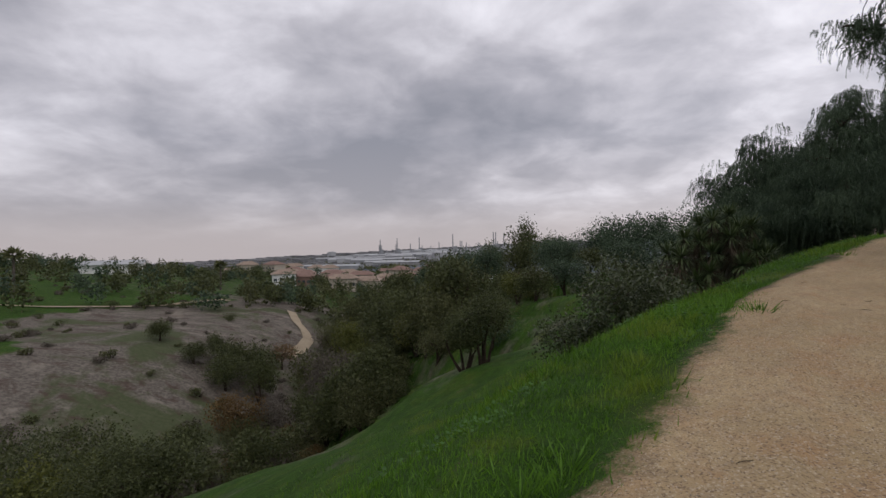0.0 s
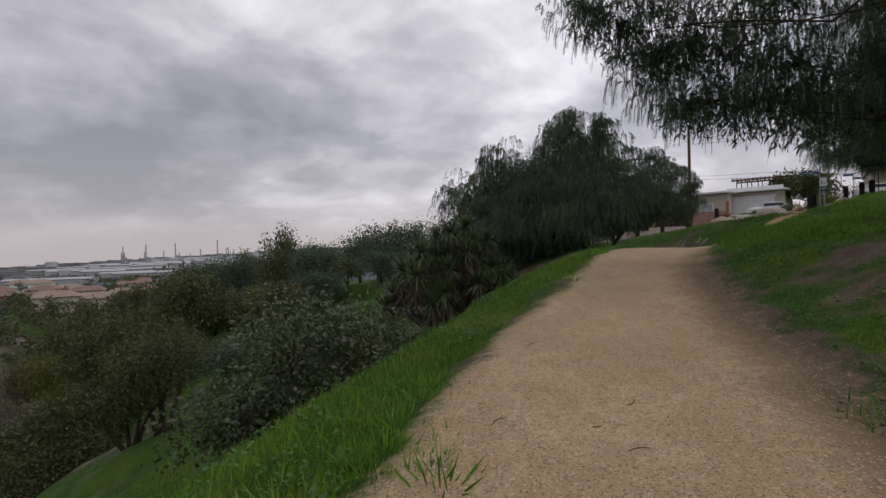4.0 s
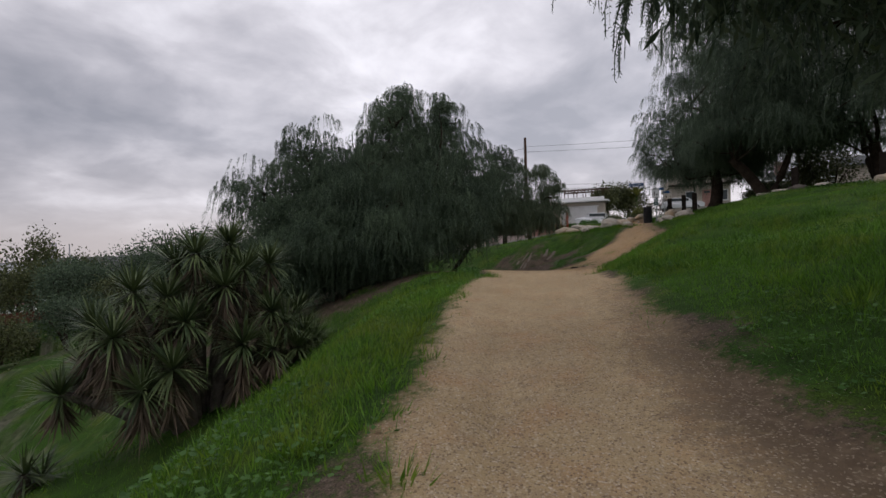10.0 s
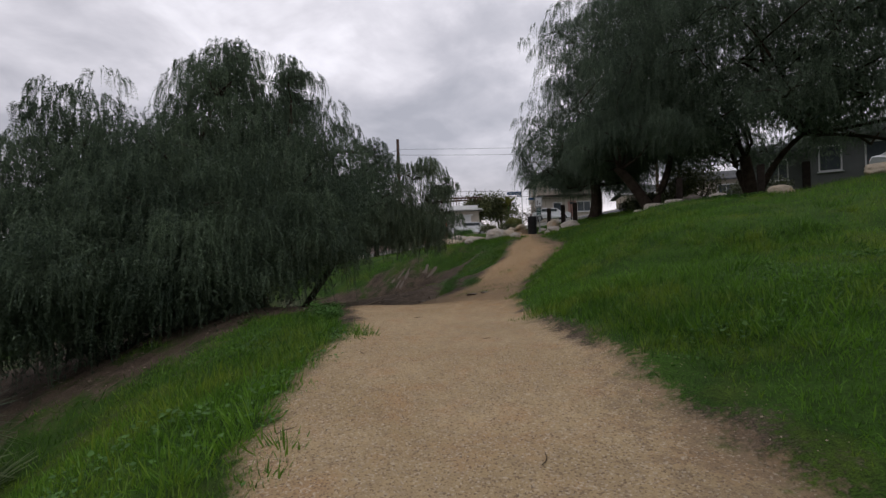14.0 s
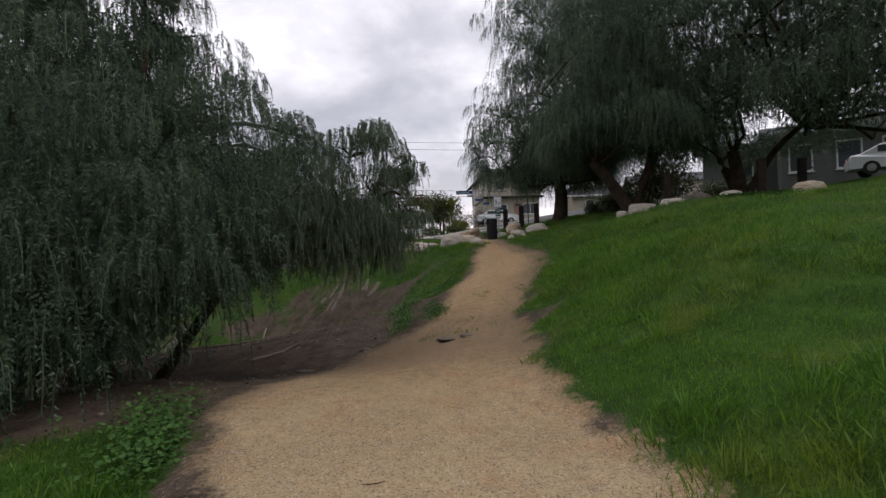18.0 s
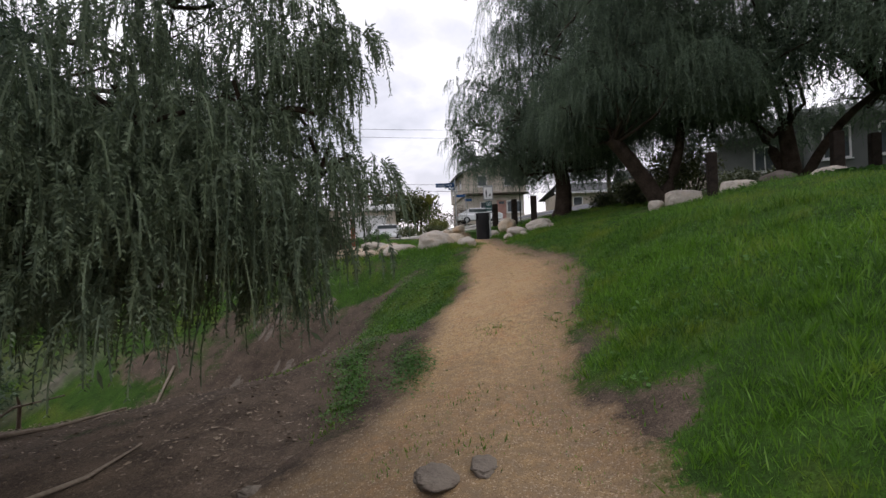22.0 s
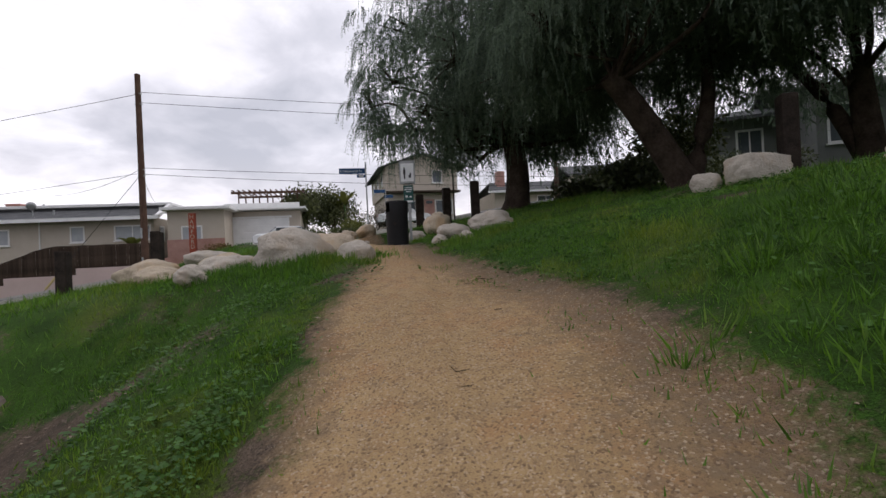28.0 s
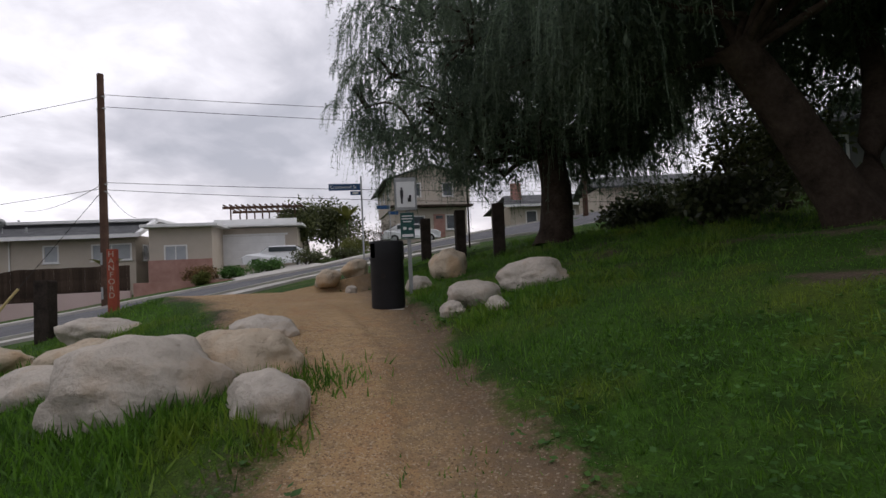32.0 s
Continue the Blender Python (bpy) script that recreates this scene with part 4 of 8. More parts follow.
# pepper trees on the valley side of the path
pepper_tree("tall dark green pepper tree with weeping foliage", (19.4, 22.6), (-0.3, 0.2, 2.4),
            [(-0.2, 0.3, 4.9, 1.8, 1.8, 1.7), (0.9, -0.3, 4.7, 1.5, 1.5, 1.5), (-0.9, 0.6, 6.5, 0.8, 0.8, 0.8), (1.1, -0.2, 6.3, 0.7, 0.7, 0.7),
             (-2.4, -0.2, 3.6, 1.7, 1.7, 1.4), (2.4, 0.2, 3.6, 1.5, 1.5, 1.3), (-0.8, -2.2, 3.0, 1.8, 1.4, 1.3), (-3.0, -1.4, 2.4, 1.6, 1.5, 1.3),
             (1.4, -1.8, 2.8, 1.5, 1.3, 1.1), (-1.4, 2.2, 3.8, 2.0, 1.8, 1.5), (3.2, 0.2, 2.5, 1.2, 1.2, 1.0), (-1.8, -2.2, 1.6, 1.4, 1.1, 0.8), (0.6, -1.5, 2.7, 1.5, 1.1, 0.7), (2.1, -0.8, 2.7, 1.4, 1.2, 0.7), (-3.6, 0.6, 1.8, 1.4, 1.4, 1.1), (4.2, -0.2, 3.3, 0.8, 0.8, 0.7), (5.4, -0.4, 2.9, 0.45, 0.45, 0.5), (0.0, -2.4, 2.3, 1.5, 1.0, 0.7), (-1.5, -2.8, 2.0, 1.4, 1.0, 0.8), (1.2, -2.0, 2.2, 1.2, 0.9, 0.6), (-1.8, -3.3, 1.7, 1.3, 0.9, 0.9), (-3.2, -2.8, 1.3, 1.4, 1.1, 0.9), (-0.8, -3.1, 2.2, 1.2, 0.9, 0.8), (-0.4, 0.4, 7.0, 0.6, 0.6, 0.5), (0.4, -0.6, 6.6, 0.6, 0.6, 0.6), (-1.6, -0.4, 5.6, 0.9, 0.9, 0.8), (5.8, 0.8, 5.8, 0.55, 0.55, 0.7), (6.5, 1.0, 4.9, 0.8, 0.8, 0.9), (6.2, 0.9, 3.9, 0.9, 0.9, 0.8), (6.8, 1.0, 3.2, 0.6, 0.6, 0.6), (5.2, 0.6, 4.8, 0.9, 0.9, 0.9), (5.0, 0.4, 3.3, 0.9, 0.9, 0.7)],
            33000, leaf=0.075, trunk_r=0.26, hang=(0.3, 0.75), pairs=11, stems=[((-1.2, -0.6, 2.8), 0.16), ((1.1, 0.5, 2.6), 0.14)], core=60000, core_leaf=0.13)
pepper_tree("dark green pepper tree with dense weeping foliage", (16.0, 24.6), (0.2, 0.1, 2.6),
            [(-0.1, 0, 5.0, 1.0, 1.0, 1.2), (0.9, 0.2, 4.2, 1.1, 1.1, 1.2), (-1.3, 0.4, 3.6, 1.4, 1.4, 1.2), (1.6, -0.8, 3.2, 1.6, 1.5, 1.4),
             (-0.4, -1.8, 2.4, 1.7, 1.4, 1.2), (-1.8, -1.6, 1.7, 1.5, 1.4, 1.0), (1.0, -2.4, 1.6, 1.5, 1.2, 1.0), (-0.6, -3.2, 2.0, 1.2, 1.1, 0.8), (0.8, -3.6, 2.1, 1.2, 1.0, 0.8), (-1.8, -2.8, 1.9, 1.2, 1.1, 0.8), (-2.6, -2.6, 1.2, 1.4, 1.1, 0.8), (0.2, -3.0, 1.2, 1.4, 1.1, 0.8), (-1.2, -2.6, 1.0, 1.3, 1.0, 0.7), (-3.4, -1.8, 1.2, 1.3, 1.1, 0.8)],
            19000, leaf=0.085, trunk_r=0.24, hang=(0.3, 0.75), pairs=11, core=30000, core_leaf=0.15)
pepper_tree("thin pepper tree with sparse pale foliage leaning to the path", (19.6, 21.4), (0.9, -1.5, 2.3),
            [(1.1, -3.45, 3.70, 0.32, 0.32, 0.4), (0.8, -3.2, 3.50, 0.3, 0.3, 0.4), (1.35, -3.65, 3.30, 0.3, 0.3, 0.45), (1.4, -3.7, 2.60, 0.28, 0.28, 0.5), (1.15, -3.5, 2.90, 0.38, 0.38, 0.5), (0.7, -3.1, 2.80, 0.38, 0.38, 0.5), (1.3, -3.6, 2.00, 0.34, 0.34, 0.4),
             (0.95, -3.3, 2.20, 0.42, 0.42, 0.5), (0.6, -3.0, 2.00, 0.45, 0.45, 0.45), (0.3, -2.8, 2.35, 0.5, 0.5, 0.45), (0.9, -3.3, 2.30, 0.42, 0.42, 0.35), (1.2, -3.5, 2.30, 0.34, 0.34, 0.3), (0.9, -2.6, 2.35, 0.5, 0.5, 0.5), (0.2, -2.9, 2.70, 0.28, 0.28, 0.4)],
            5600, leaf=0.048, limb_r=0.4, hang=(0.2, 0.4), material=M_PEPPER_PALE, trunk_r=0.08, inner=0.5, pairs=12, core=300, core_leaf=0.10)
# pepper trees on the uphill side
pepper_tree("large old pepper tree with leaning trunk and long curtains", (36.0, 14.8), (-0.7, 1.5, 2.3),
            [(-0.6, 1.2, 4.6, 2.0, 2.0, 1.4), (0.8, -0.6, 6.6, 2.6, 2.6, 2.0), (-1.2, -0.8, 4.2, 1.7, 1.7, 1.0), (2.6, 1.0, 5.2, 2.4, 2.4, 1.6), (-0.4, 2.6, 4.2, 1.6, 1.6, 1.1), (0.6, 1.0, 8.6, 2.2, 2.2, 1.6), (2.2, 2.8, 3.9, 1.6, 1.4, 1.0), (1.6, -1.4, 3.9, 1.6, 1.5, 1.0), (-1.8, 0.6, 6.4, 1.6, 1.6, 1.4), (3.4, -0.6, 4.0, 1.6, 1.6, 1.2), (0.8, 0.2, 11.0, 2.6, 2.6, 1.8), (-1.2, -1.6, 9.0, 2.2, 2.2, 1.6), (-1.6, -1.2, 3.2, 1.5, 1.5, 0.9), (1.4, 2.6, 3.3, 1.4, 1.4, 0.9), (2.8, -1.2, 3.3, 1.6, 1.6, 1.0), (3.8, 1.6, 3.4, 1.6, 1.6, 1.0), (0.4, -2.4, 3.2, 1.5, 1.5, 0.9), (-1.6, 1.4, 3.5, 1.2, 1.2, 0.8), (-0.9, 2.7, 3.1, 1.2, 1.1, 0.7), (-2.0, 0.0, 3.6, 1.2, 1.2, 0.8), (0.4, 2.9, 3.0, 1.2, 1.1, 0.7)],
            20000, leaf=0.10, hang=(0.5, 1.4), material=M_PEPPER_LIFTED, trunk_r=0.26, pairs=11, stems=[((1.2, -0.8, 3.4), 0.17)], core=13000, core_leaf=0.22, limb_r=0.5)
pepper_tree("large pepper tree with thick trunk beside the street", (40.0, 18.5), (0.2, 0.1, 2.3),
            [(0.4, 0.2, 6.2, 3.0, 3.0, 2.2), (0.6, 0.6, 9.0, 2.2, 2.2, 1.8), (1.0, 2.8, 6.2, 1.9, 1.8, 2.0), (1.2, 4.0, 4.9, 1.2, 1.2, 1.4), (1.4, 4.9, 4.3, 0.7, 0.7, 1.0),
             (-1.4, 1.4, 4.2, 1.6, 1.6, 1.2), (-1.8, -1.4, 4.6, 2.1, 2.1, 1.6), (2.6, -1.8, 4.8, 2.3, 2.2, 1.7), (1.2, 2.0, 3.8, 1.5, 1.5, 1.0), (0.2, 0.6, 3.9, 1.8, 1.8, 1.0), (0.6, -2.6, 4.0, 1.8, 1.6, 1.2), (-0.6, -0.6, 8.0, 2.4, 2.4, 1.8), (0.6, 1.2, 11.2, 2.4, 2.4, 1.8), (-0.4, -1.4, 11.6, 2.8, 2.8, 2.0), (1.6, -3.4, 8.6, 2.6, 2.6, 2.0), (1.4, 4.5, 3.3, 0.8, 0.8, 0.8), (0.9, 3.4, 3.0, 0.9, 0.9, 0.8), (-0.8, 1.8, 2.9, 1.3, 1.3, 0.8), (2.4, 2.4, 2.8, 1.3, 1.3, 0.8), (2.4, -1.0, 2.6, 1.7, 1.7, 0.9), (-1.8, -0.4, 3.0, 1.4, 1.4, 0.9), (0.2, -1.8, 2.7, 1.6, 1.6, 0.9), (1.2, 0.6, 2.7, 1.2, 1.2, 0.7), (0.6, -0.8, 2.3, 1.2, 1.2, 0.6), (1.4, 1.6, 2.3, 1.1, 1.1, 0.6), (-0.6, 0.9, 2.4, 1.0, 1.0, 0.6), (-1.2, 2.2, 2.7, 0.8, 0.8, 0.6), (1.6, -2.2, 2.4, 1.2, 1.2, 0.6)],
            19000, leaf=0.10, hang=(0.5, 1.5), material=M_PEPPER_LIFTED, trunk_r=0.34, pairs=11, core=18000, core_leaf=0.24, limb_r=0.5)
pepper_tree("old pepper tree with dark spreading limbs", (37.8, 10.6), (-0.3, 0.3, 2.4),
            [(-1.2, 1.0, 4.8, 2.2, 2.2, 1.3), (1.2, 0.0, 6.8, 3.0, 3.0, 2.2), (-3.4, -1.0, 5.4, 2.4, 2.4, 1.6), (-2.2, -4.0, 5.8, 2.6, 2.6, 1.8), (0.6, -3.2, 8.0, 2.8, 2.8, 2.0), (-3.6, 2.0, 6.6, 2.4, 2.4, 1.8), (-5.4, -2.6, 5.8, 2.0, 2.0, 1.5), (-1.0, -0.4, 9.6, 2.6, 2.6, 1.9), (-4.4, -6.0, 6.6, 2.6, 2.6, 1.9), (0.4, 2.4, 4.6, 1.8, 1.8, 1.3), (-2.4, 3.4, 5.2, 1.8, 1.8, 1.4), (-5.0, 0.6, 7.4, 2.0, 2.0, 1.6), (-1.6, -2.0, 7.4, 2.4, 2.4, 1.8), (-4.2, -3.0, 4.2, 2.1, 2.1, 1.2), (-5.6, -5.6, 4.6, 2.2, 2.2, 1.3), (-6.6, -8.4, 5.4, 2.4, 2.4, 1.6), (-2.6, -0.4, 4.4, 1.8, 1.8, 1.1), (-0.6, -2.4, 4.6, 1.8, 1.8, 1.2), (-3.0, -6.4, 4.8, 2.2, 2.2, 1.4), (-2.4, -8.6, 7.0, 2.6, 2.6, 2.0), (-2.0, -1.0, 11.6, 3.0, 3.0, 2.2), (-4.0, -4.0, 9.6, 3.0, 3.0, 2.0), (-5.6, -0.6, 9.6, 2.6, 2.6, 2.0), (0.5, 1.6, 11.4, 2.8, 2.8, 2.2), (-6.4, -5.8, 8.4, 2.8, 2.8, 2.0), (-7.4, -3.0, 7.2, 2.2, 2.2, 1.6), (-3.0, 1.5, 3.5, 1.8, 1.8, 1.0), (-1.0, 2.8, 3.4, 1.7, 1.7, 1.0), (-4.8, -1.0, 3.6, 1.8, 1.8, 1.0), (-4.5, -3.5, 3.3, 1.8, 1.8, 1.0), (-6.2, -5.5, 3.6, 1.9, 1.9, 1.0), (1.8, 1.5, 3.5, 1.8, 1.8, 1.0), (-2.5, -2.5, 3.5, 1.8, 1.8, 1.0), (1.6, -3.0, 3.4, 1.9, 1.9, 1.1), (0.5, -6.0, 3.8, 2.0, 2.0, 1.2), (3.2, -0.8, 3.2, 1.8, 1.8, 1.0)],
            21000, leaf=0.12, hang=(0.5, 1.2), material=M_PEPPER_LIFTED, trunk_r=0.28, pairs=9, stems=[((1.2, 0.8, 3.0), 0.17), ((-1.2, -2.0, 3.0), 0.15)], core=38000, core_leaf=0.28, limb_r=0.65)
pepper_tree("pepper tree with branches hanging over the footpath", (11.6, 1.4), (-0.4, 1.2, 3.0),
            [(-2.9, 9.0, 3.3, 0.5, 0.5, 0.45), (-2.4, 8.7, 2.8, 0.6, 0.5, 0.45), (-1.8, 8.4, 2.3, 0.7, 0.6, 0.45), (-1.3, 8.1, 1.55, 0.8, 0.7, 0.45), (-0.6, 7.7, 1.55, 0.8, 0.8, 0.5), (0.1, 7.1, 1.4, 0.9, 0.8, 0.5), (0.8, 6.4, 1.2, 0.9, 0.9, 0.55),
             (1.8, 5.6, 1.5, 1.1, 1.0, 0.6), (-2.4, 8.2, 3.4, 0.9, 0.9, 0.7), (-1.1, 7.2, 3.1, 1.2, 1.1, 0.8), (0.4, 5.6, 3.2, 1.5, 1.4, 0.9), (-0.2, 3.6, 4.6, 2.2, 2.0, 1.3), (2.6, 4.2, 3.2, 1.6, 1.5, 1.0), (-0.6, 8.0, 2.5, 0.8, 0.7, 0.5), (0.3, 7.3, 2.3, 0.9, 0.8, 0.6), (1.2, 6.4, 2.2, 1.0, 0.9, 0.6), (-1.4, 8.3, 2.7, 0.6, 0.6, 0.5), (2.0, 5.2, 2.4, 1.2, 1.0, 0.7)],
            17000, leaf=0.048, limb_r=0.2, hang=(0.22, 0.5), trunk_r=0.26, pairs=14, inner=0.5, core=15000, core_leaf=0.15)


# ---------------------------------------------------------------- street
def strip(name, left, right, lift, mat, label, category, n=90, across=10, thick=0.0):
    """A band of ground between two polylines, laid on the terrain."""
    def run(line):
        line = np.array(line, float)
        at = np.concatenate([[0], np.cumsum(np.hypot(*np.diff(line, axis=0).T))])
        q = np.linspace(0, at[-1], n)
        return np.stack([np.interp(q, at, line[:, 0]), np.interp(q, at, line[:, 1])], 1)
    a, b = run(left), run(right)
    f = np.linspace(0, 1, across + 1)
    p = a[:, None, :] * (1 - f)[None, :, None] + b[:, None, :] * f[None, :, None]
    z = ground_z(p[..., 0].ravel(), p[..., 1].ravel()).reshape(p.shape[:2]) + lift
    v = np.concatenate([p, z[..., None]], -1).reshape(-1, 3)
    i, j = np.meshgrid(np.arange(n - 1), np.arange(across), indexing="ij")
    w = across + 1
    fs = np.stack([i * w + j, i * w + j + 1, (i + 1) * w + j + 1, (i + 1) * w + j], -1).reshape(-1, 4)
    if thick:
        m = len(v)
        low = v.copy()
        low[:, 2] -= thick
        v = np.concatenate([v, low])
        sides = []
        for col in (0, across):
            k = np.arange(n - 1) * w + col
            q4 = np.stack([k, k + w, k + w + m, k + m], -1)
            sides.append(q4 if col == 0 else q4[:, ::-1])
        fs = np.concatenate([fs] + sides)
    me = mesh_of(name, v, fs, [mat], smooth=False)
    return tagged(new(name, me), label, category, kind="structure")


def shift(line, d):
    line = np.array(line, float)
    t = np.gradient(line, axis=0)
    t /= np.hypot(*t.T)[:, None]
    return [(x + ty * d, y - tx * d) for (x, y), (tx, ty) in zip(line, t)]


NEAR = [(27, 62), (31, 47), (34.5, 37.5), (37.2, 31.6), (40.7, 28.2), (43.6, 26.9), (46.2, 25.3), (47.8, 22.0), (48.6, 16.0), (49.4, 4.0), (50, -8)]
FAR = [(34, 64), (38.2, 51), (42.4, 41.2), (44.8, 35.9), (47.2, 30.6), (50.2, 28.2), (57, 26.8), (61.5, 23.5), (63, 16), (64, 4), (65, -8)]
strip("road", NEAR, FAR, 0.02, M_ASPHALT, "worn grey asphalt street climbing the slope", "road", across=14)
strip("kerb", shift(NEAR, 0.16), NEAR, 0.11, M_CONCRETE, "pale concrete kerb along the street", "kerb", across=2, thick=0.22)
strip("kerb", FAR, shift(FAR, -0.16), 0.11, M_CONCRETE, "pale concrete kerb along the street", "kerb", across=2, thick=0.22)
strip("pavement", shift(FAR, -1.1), shift(FAR, -2.3), 0.08, M_CONCRETE, "pale concrete pavement in front of the houses", "pavement", across=3, thick=0.1)
strip("pavement", shift(NEAR[3:8], 2.0), shift(NEAR[3:8], 0.9), 0.07, M_CONCRETE, "pale concrete pavement beside the gravel", "pavement", n=40, across=3, thick=0.1)
strip("driveway", [(51.0, 29.6), (56.2, 33.0), (60.2, 35.6)], [(48.4, 32.6), (53.8, 37.0), (58.0, 41.2)], 0.06, M_CONCRETE, "concrete driveway up to the garage", "driveway", n=30, across=6, thick=0.08)


# ---------------------------------------------------------------- houses
def window(house, x, y, z, w, h, panes=2, pane_mat=None, face=-1, side=False):
    """A framed window on a wall that faces -y of the house (or +x when side)."""
    turn = Matrix.Rotation(radians(90), 4, "Z") if side else Matrix()
    at = Matrix.Translation((x, y, z)) @ turn
    bm = box((w + 0.16, 0.05, 0.09), (0, -0.02, h / 2 + 0.045))
    box((w + 0.16, 0.05, 0.09), (0, -0.02, -h / 2 - 0.045), bm=bm)
    for s in (-1, 1):
        box((0.08, 0.05, h), (s * (w / 2 + 0.04), -0.02, 0), bm=bm)
    for k in range(1, panes):
        box((0.05, 0.045, h), (-w / 2 + w * k / panes, -0.02, 0), bm=bm)
    win = part("window", bm, M_WHITE, house, "white framed window", at=at)
    for k in range(panes):
        part("pane", box((w / panes - 0.052, 0.02, h - 0.002), (-w / 2 + w * (k + 0.5) / panes, -0.006, 0)), pane_mat or M_GLASS, win)
    part("sill", box((w + 0.3, 0.1, 0.05), (0, -0.05, -h / 2 - 0.117), 0.01), M_WHITE, win)
    return win


def slope(pts, thick, mat, name, house, label=""):
    """A roof plane: four corners, given a thickness downwards."""
    bm = bmesh.new()
    top = [bm.verts.new(p) for p in pts]
    low = [bm.verts.new((p[0], p[1], p[2] - thick)) for p in pts]
    bm.faces.new(top)
    bm.faces.new(low[::-1])
    for k in range(4):
        bm.faces.new((top[k], low[k], low[(k + 1) % 4], top[(k + 1) % 4]))
    bmesh.ops.recalc_face_normals(bm, faces=bm.faces)
    return part(name, bm, mat, house, label)


Z0 = 5.0
house = thing("ranch_house", "single-storey beige stucco house with low grey roof and attached garage", "house", (60.5, 36.0, Z0), -67)
part("wall", box((12.0, 7.4, 5.2), (-16.4, 2.5, 1.8)), M_STUCCO, house, "beige stucco main wing")
part("wall", box((3.7, 8.0, 5.3), (-7.2, 1.4, 2.05)), M_STUCCO, house, "beige stucco middle wing")
part("wall", box((5.6, 6.2, 4.6), (-3.2, 3.1, 2.4)), M_STUCCO, house, "beige stucco garage")
part("wainscot", box((3.72, 0.12, 1.4), (-7.22, -2.66, 1.95)), M_BRICK, house, "brown brick lower wall")
slope([(-22.6, -1.95, 4.48), (-9.9, -1.95, 4.48), (-9.9, 0.9, 5.28), (-22.6, 0.9, 5.28)], 0.14, M_SHINGLE, "roof", house, "grey shingle roof")
part("fascia", box((12.7, 0.07, 0.24), (-16.25, -1.99, 4.34)), M_WHITE, house, "white eave board")
# dark strip added for the shadow gap below the upper roof
part("clerestory_shadow", box((11.6, 0.1, 0.22), (-15.9, 0.86, 5.32)), M_SHINGLE, house)
part("roof", box((12.2, 6.6, 0.2), (-15.9, 3.9, 5.56), 0.02), M_WHITE, house, "white-edged upper roof")
slope([(-10.05, -2.0, 4.52), (-9.8, -2.0, 4.52), (-9.8, 0.9, 5.66), (-10.05, 0.9, 5.66)], 0.28, M_WHITE, "fascia", house, "white sloping gable board")
part("roof", box((4.5, 9.0, 0.2), (-7.1, 1.3, 4.78), 0.02), M_WHITE, house, "flat white-edged roof")
part("roof", box((6.3, 7.4, 0.16), (-3.1, 3.0, 4.84), 0.02), M_WHITE, house, "flat white-edged garage roof")
part("parapet", box((5.6, 0.14, 0.5), (-3.3, 0.7, 5.15)), M_WHITE, house, "low white roof parapet")
door = part("garage_door", box((4.3, 0.08, 2.0), (-3.4, -0.03, 3.15), 0.01), M_WHITE, house, "white sectional garage door")
for k in range(4):
    part("door_panel", box((4.2, 0.03, 0.45), (-3.4, -0.085, 2.4 + 0.49 * k), 0.012), M_WHITE, door)
part("door_trim", box((4.7, 0.07, 0.14), (-3.4, -0.04, 4.24)), M_WHITE, house)
window(house, -20.6, -1.2, 3.3, 2.2, 0.95, 2, M_BLIND)
window(house, -15.3, -1.2, 3.35, 0.75, 0.95, 1, M_BLIND)
window(house, -11.8, -1.2, 3.35, 2.2, 0.9, 2, M_BLIND)
window(house, -7.5, -2.6, 3.05, 1.2, 0.9, 2, M_BLIND)
window(house, -10.38, 0.2, 3.3, 0.7, 0.9, 1, M_BLIND, side=True)
bm = box((0.95, 0.7, 0.4), (-21.4, 3.0, 5.85))
box((1.05, 0.8, 0.08), (-21.4, 3.0, 6.06), bm=bm)
part("chimney", bm, M_BRICK, house, "short red brick chimney")
for vx, vy, vz in ((-19.0, 2.0, 5.6), (-17.0, -0.6, 4.85), (-14.2, 3.4, 5.6)):
    part("roof_vent", rod((vx, vy, vz), (vx, vy, vz + 0.32), 0.06), M_STEEL, house)
part("downpipe", rod((-17.6, -1.26, 0.6), (-17.6, -1.26, 4.3), 0.04), M_WHITE, house)

# frame of red timber on the garage roof
perg = thing("pergola", "rust-red timber pergola frame standing on the garage roof", "pergola", (60.5, 36.0, Z0 + 4.92), -67)
for px_ in (-5.3, -4.2, -3.1, -2.0, -0.8):
    for py_ in (1.6, 4.4):
        part("post", box((0.09, 0.09, 1.4), (px_, py_, 0.7)), M_POLE, perg)
for py_ in (1.55, 4.45):
    part("beam", box((5.6, 0.08, 0.18), (-3.05, py_, 1.46)), M_POLE, perg)
for k in range(14):
    part("slat", box((0.07, 3.6, 0.09), (-5.7 + 0.41 * k, 3.0, 1.62)), M_POLE, perg)

dish = thing("satellite_dish", "grey satellite dish on the eave of the house", "satellite dish", (0, 0, 0))
dish.matrix_basis = pose(60.5, 36.0, Z0, 0, 0, -67) @ pose(-17.9, -1.7, 4.45, 0, 0, 20)
bm = bmesh.new()
bmesh.ops.create_uvsphere(bm, u_segments=16, v_segments=10, radius=0.5)
bmesh.ops.delete(bm, geom=[v for v in bm.verts if v.co.z > -0.36], context="VERTS")
bmesh.ops.solidify(bm, geom=bm.faces, thickness=0.02)
part("reflector", bm, M_STEEL, dish, "shallow grey dish", True, pose(0, 0.1, 0.75, -70, 0, 0))
part("mast", rod((0, 0.2, 0.0), (0, 0.2, 0.42), 0.025), M_STEEL, dish)
part("feed_arm", rod((0, 0.15, 0.15), (0, -0.35, 0.38), 0.015), M_STEEL, dish)

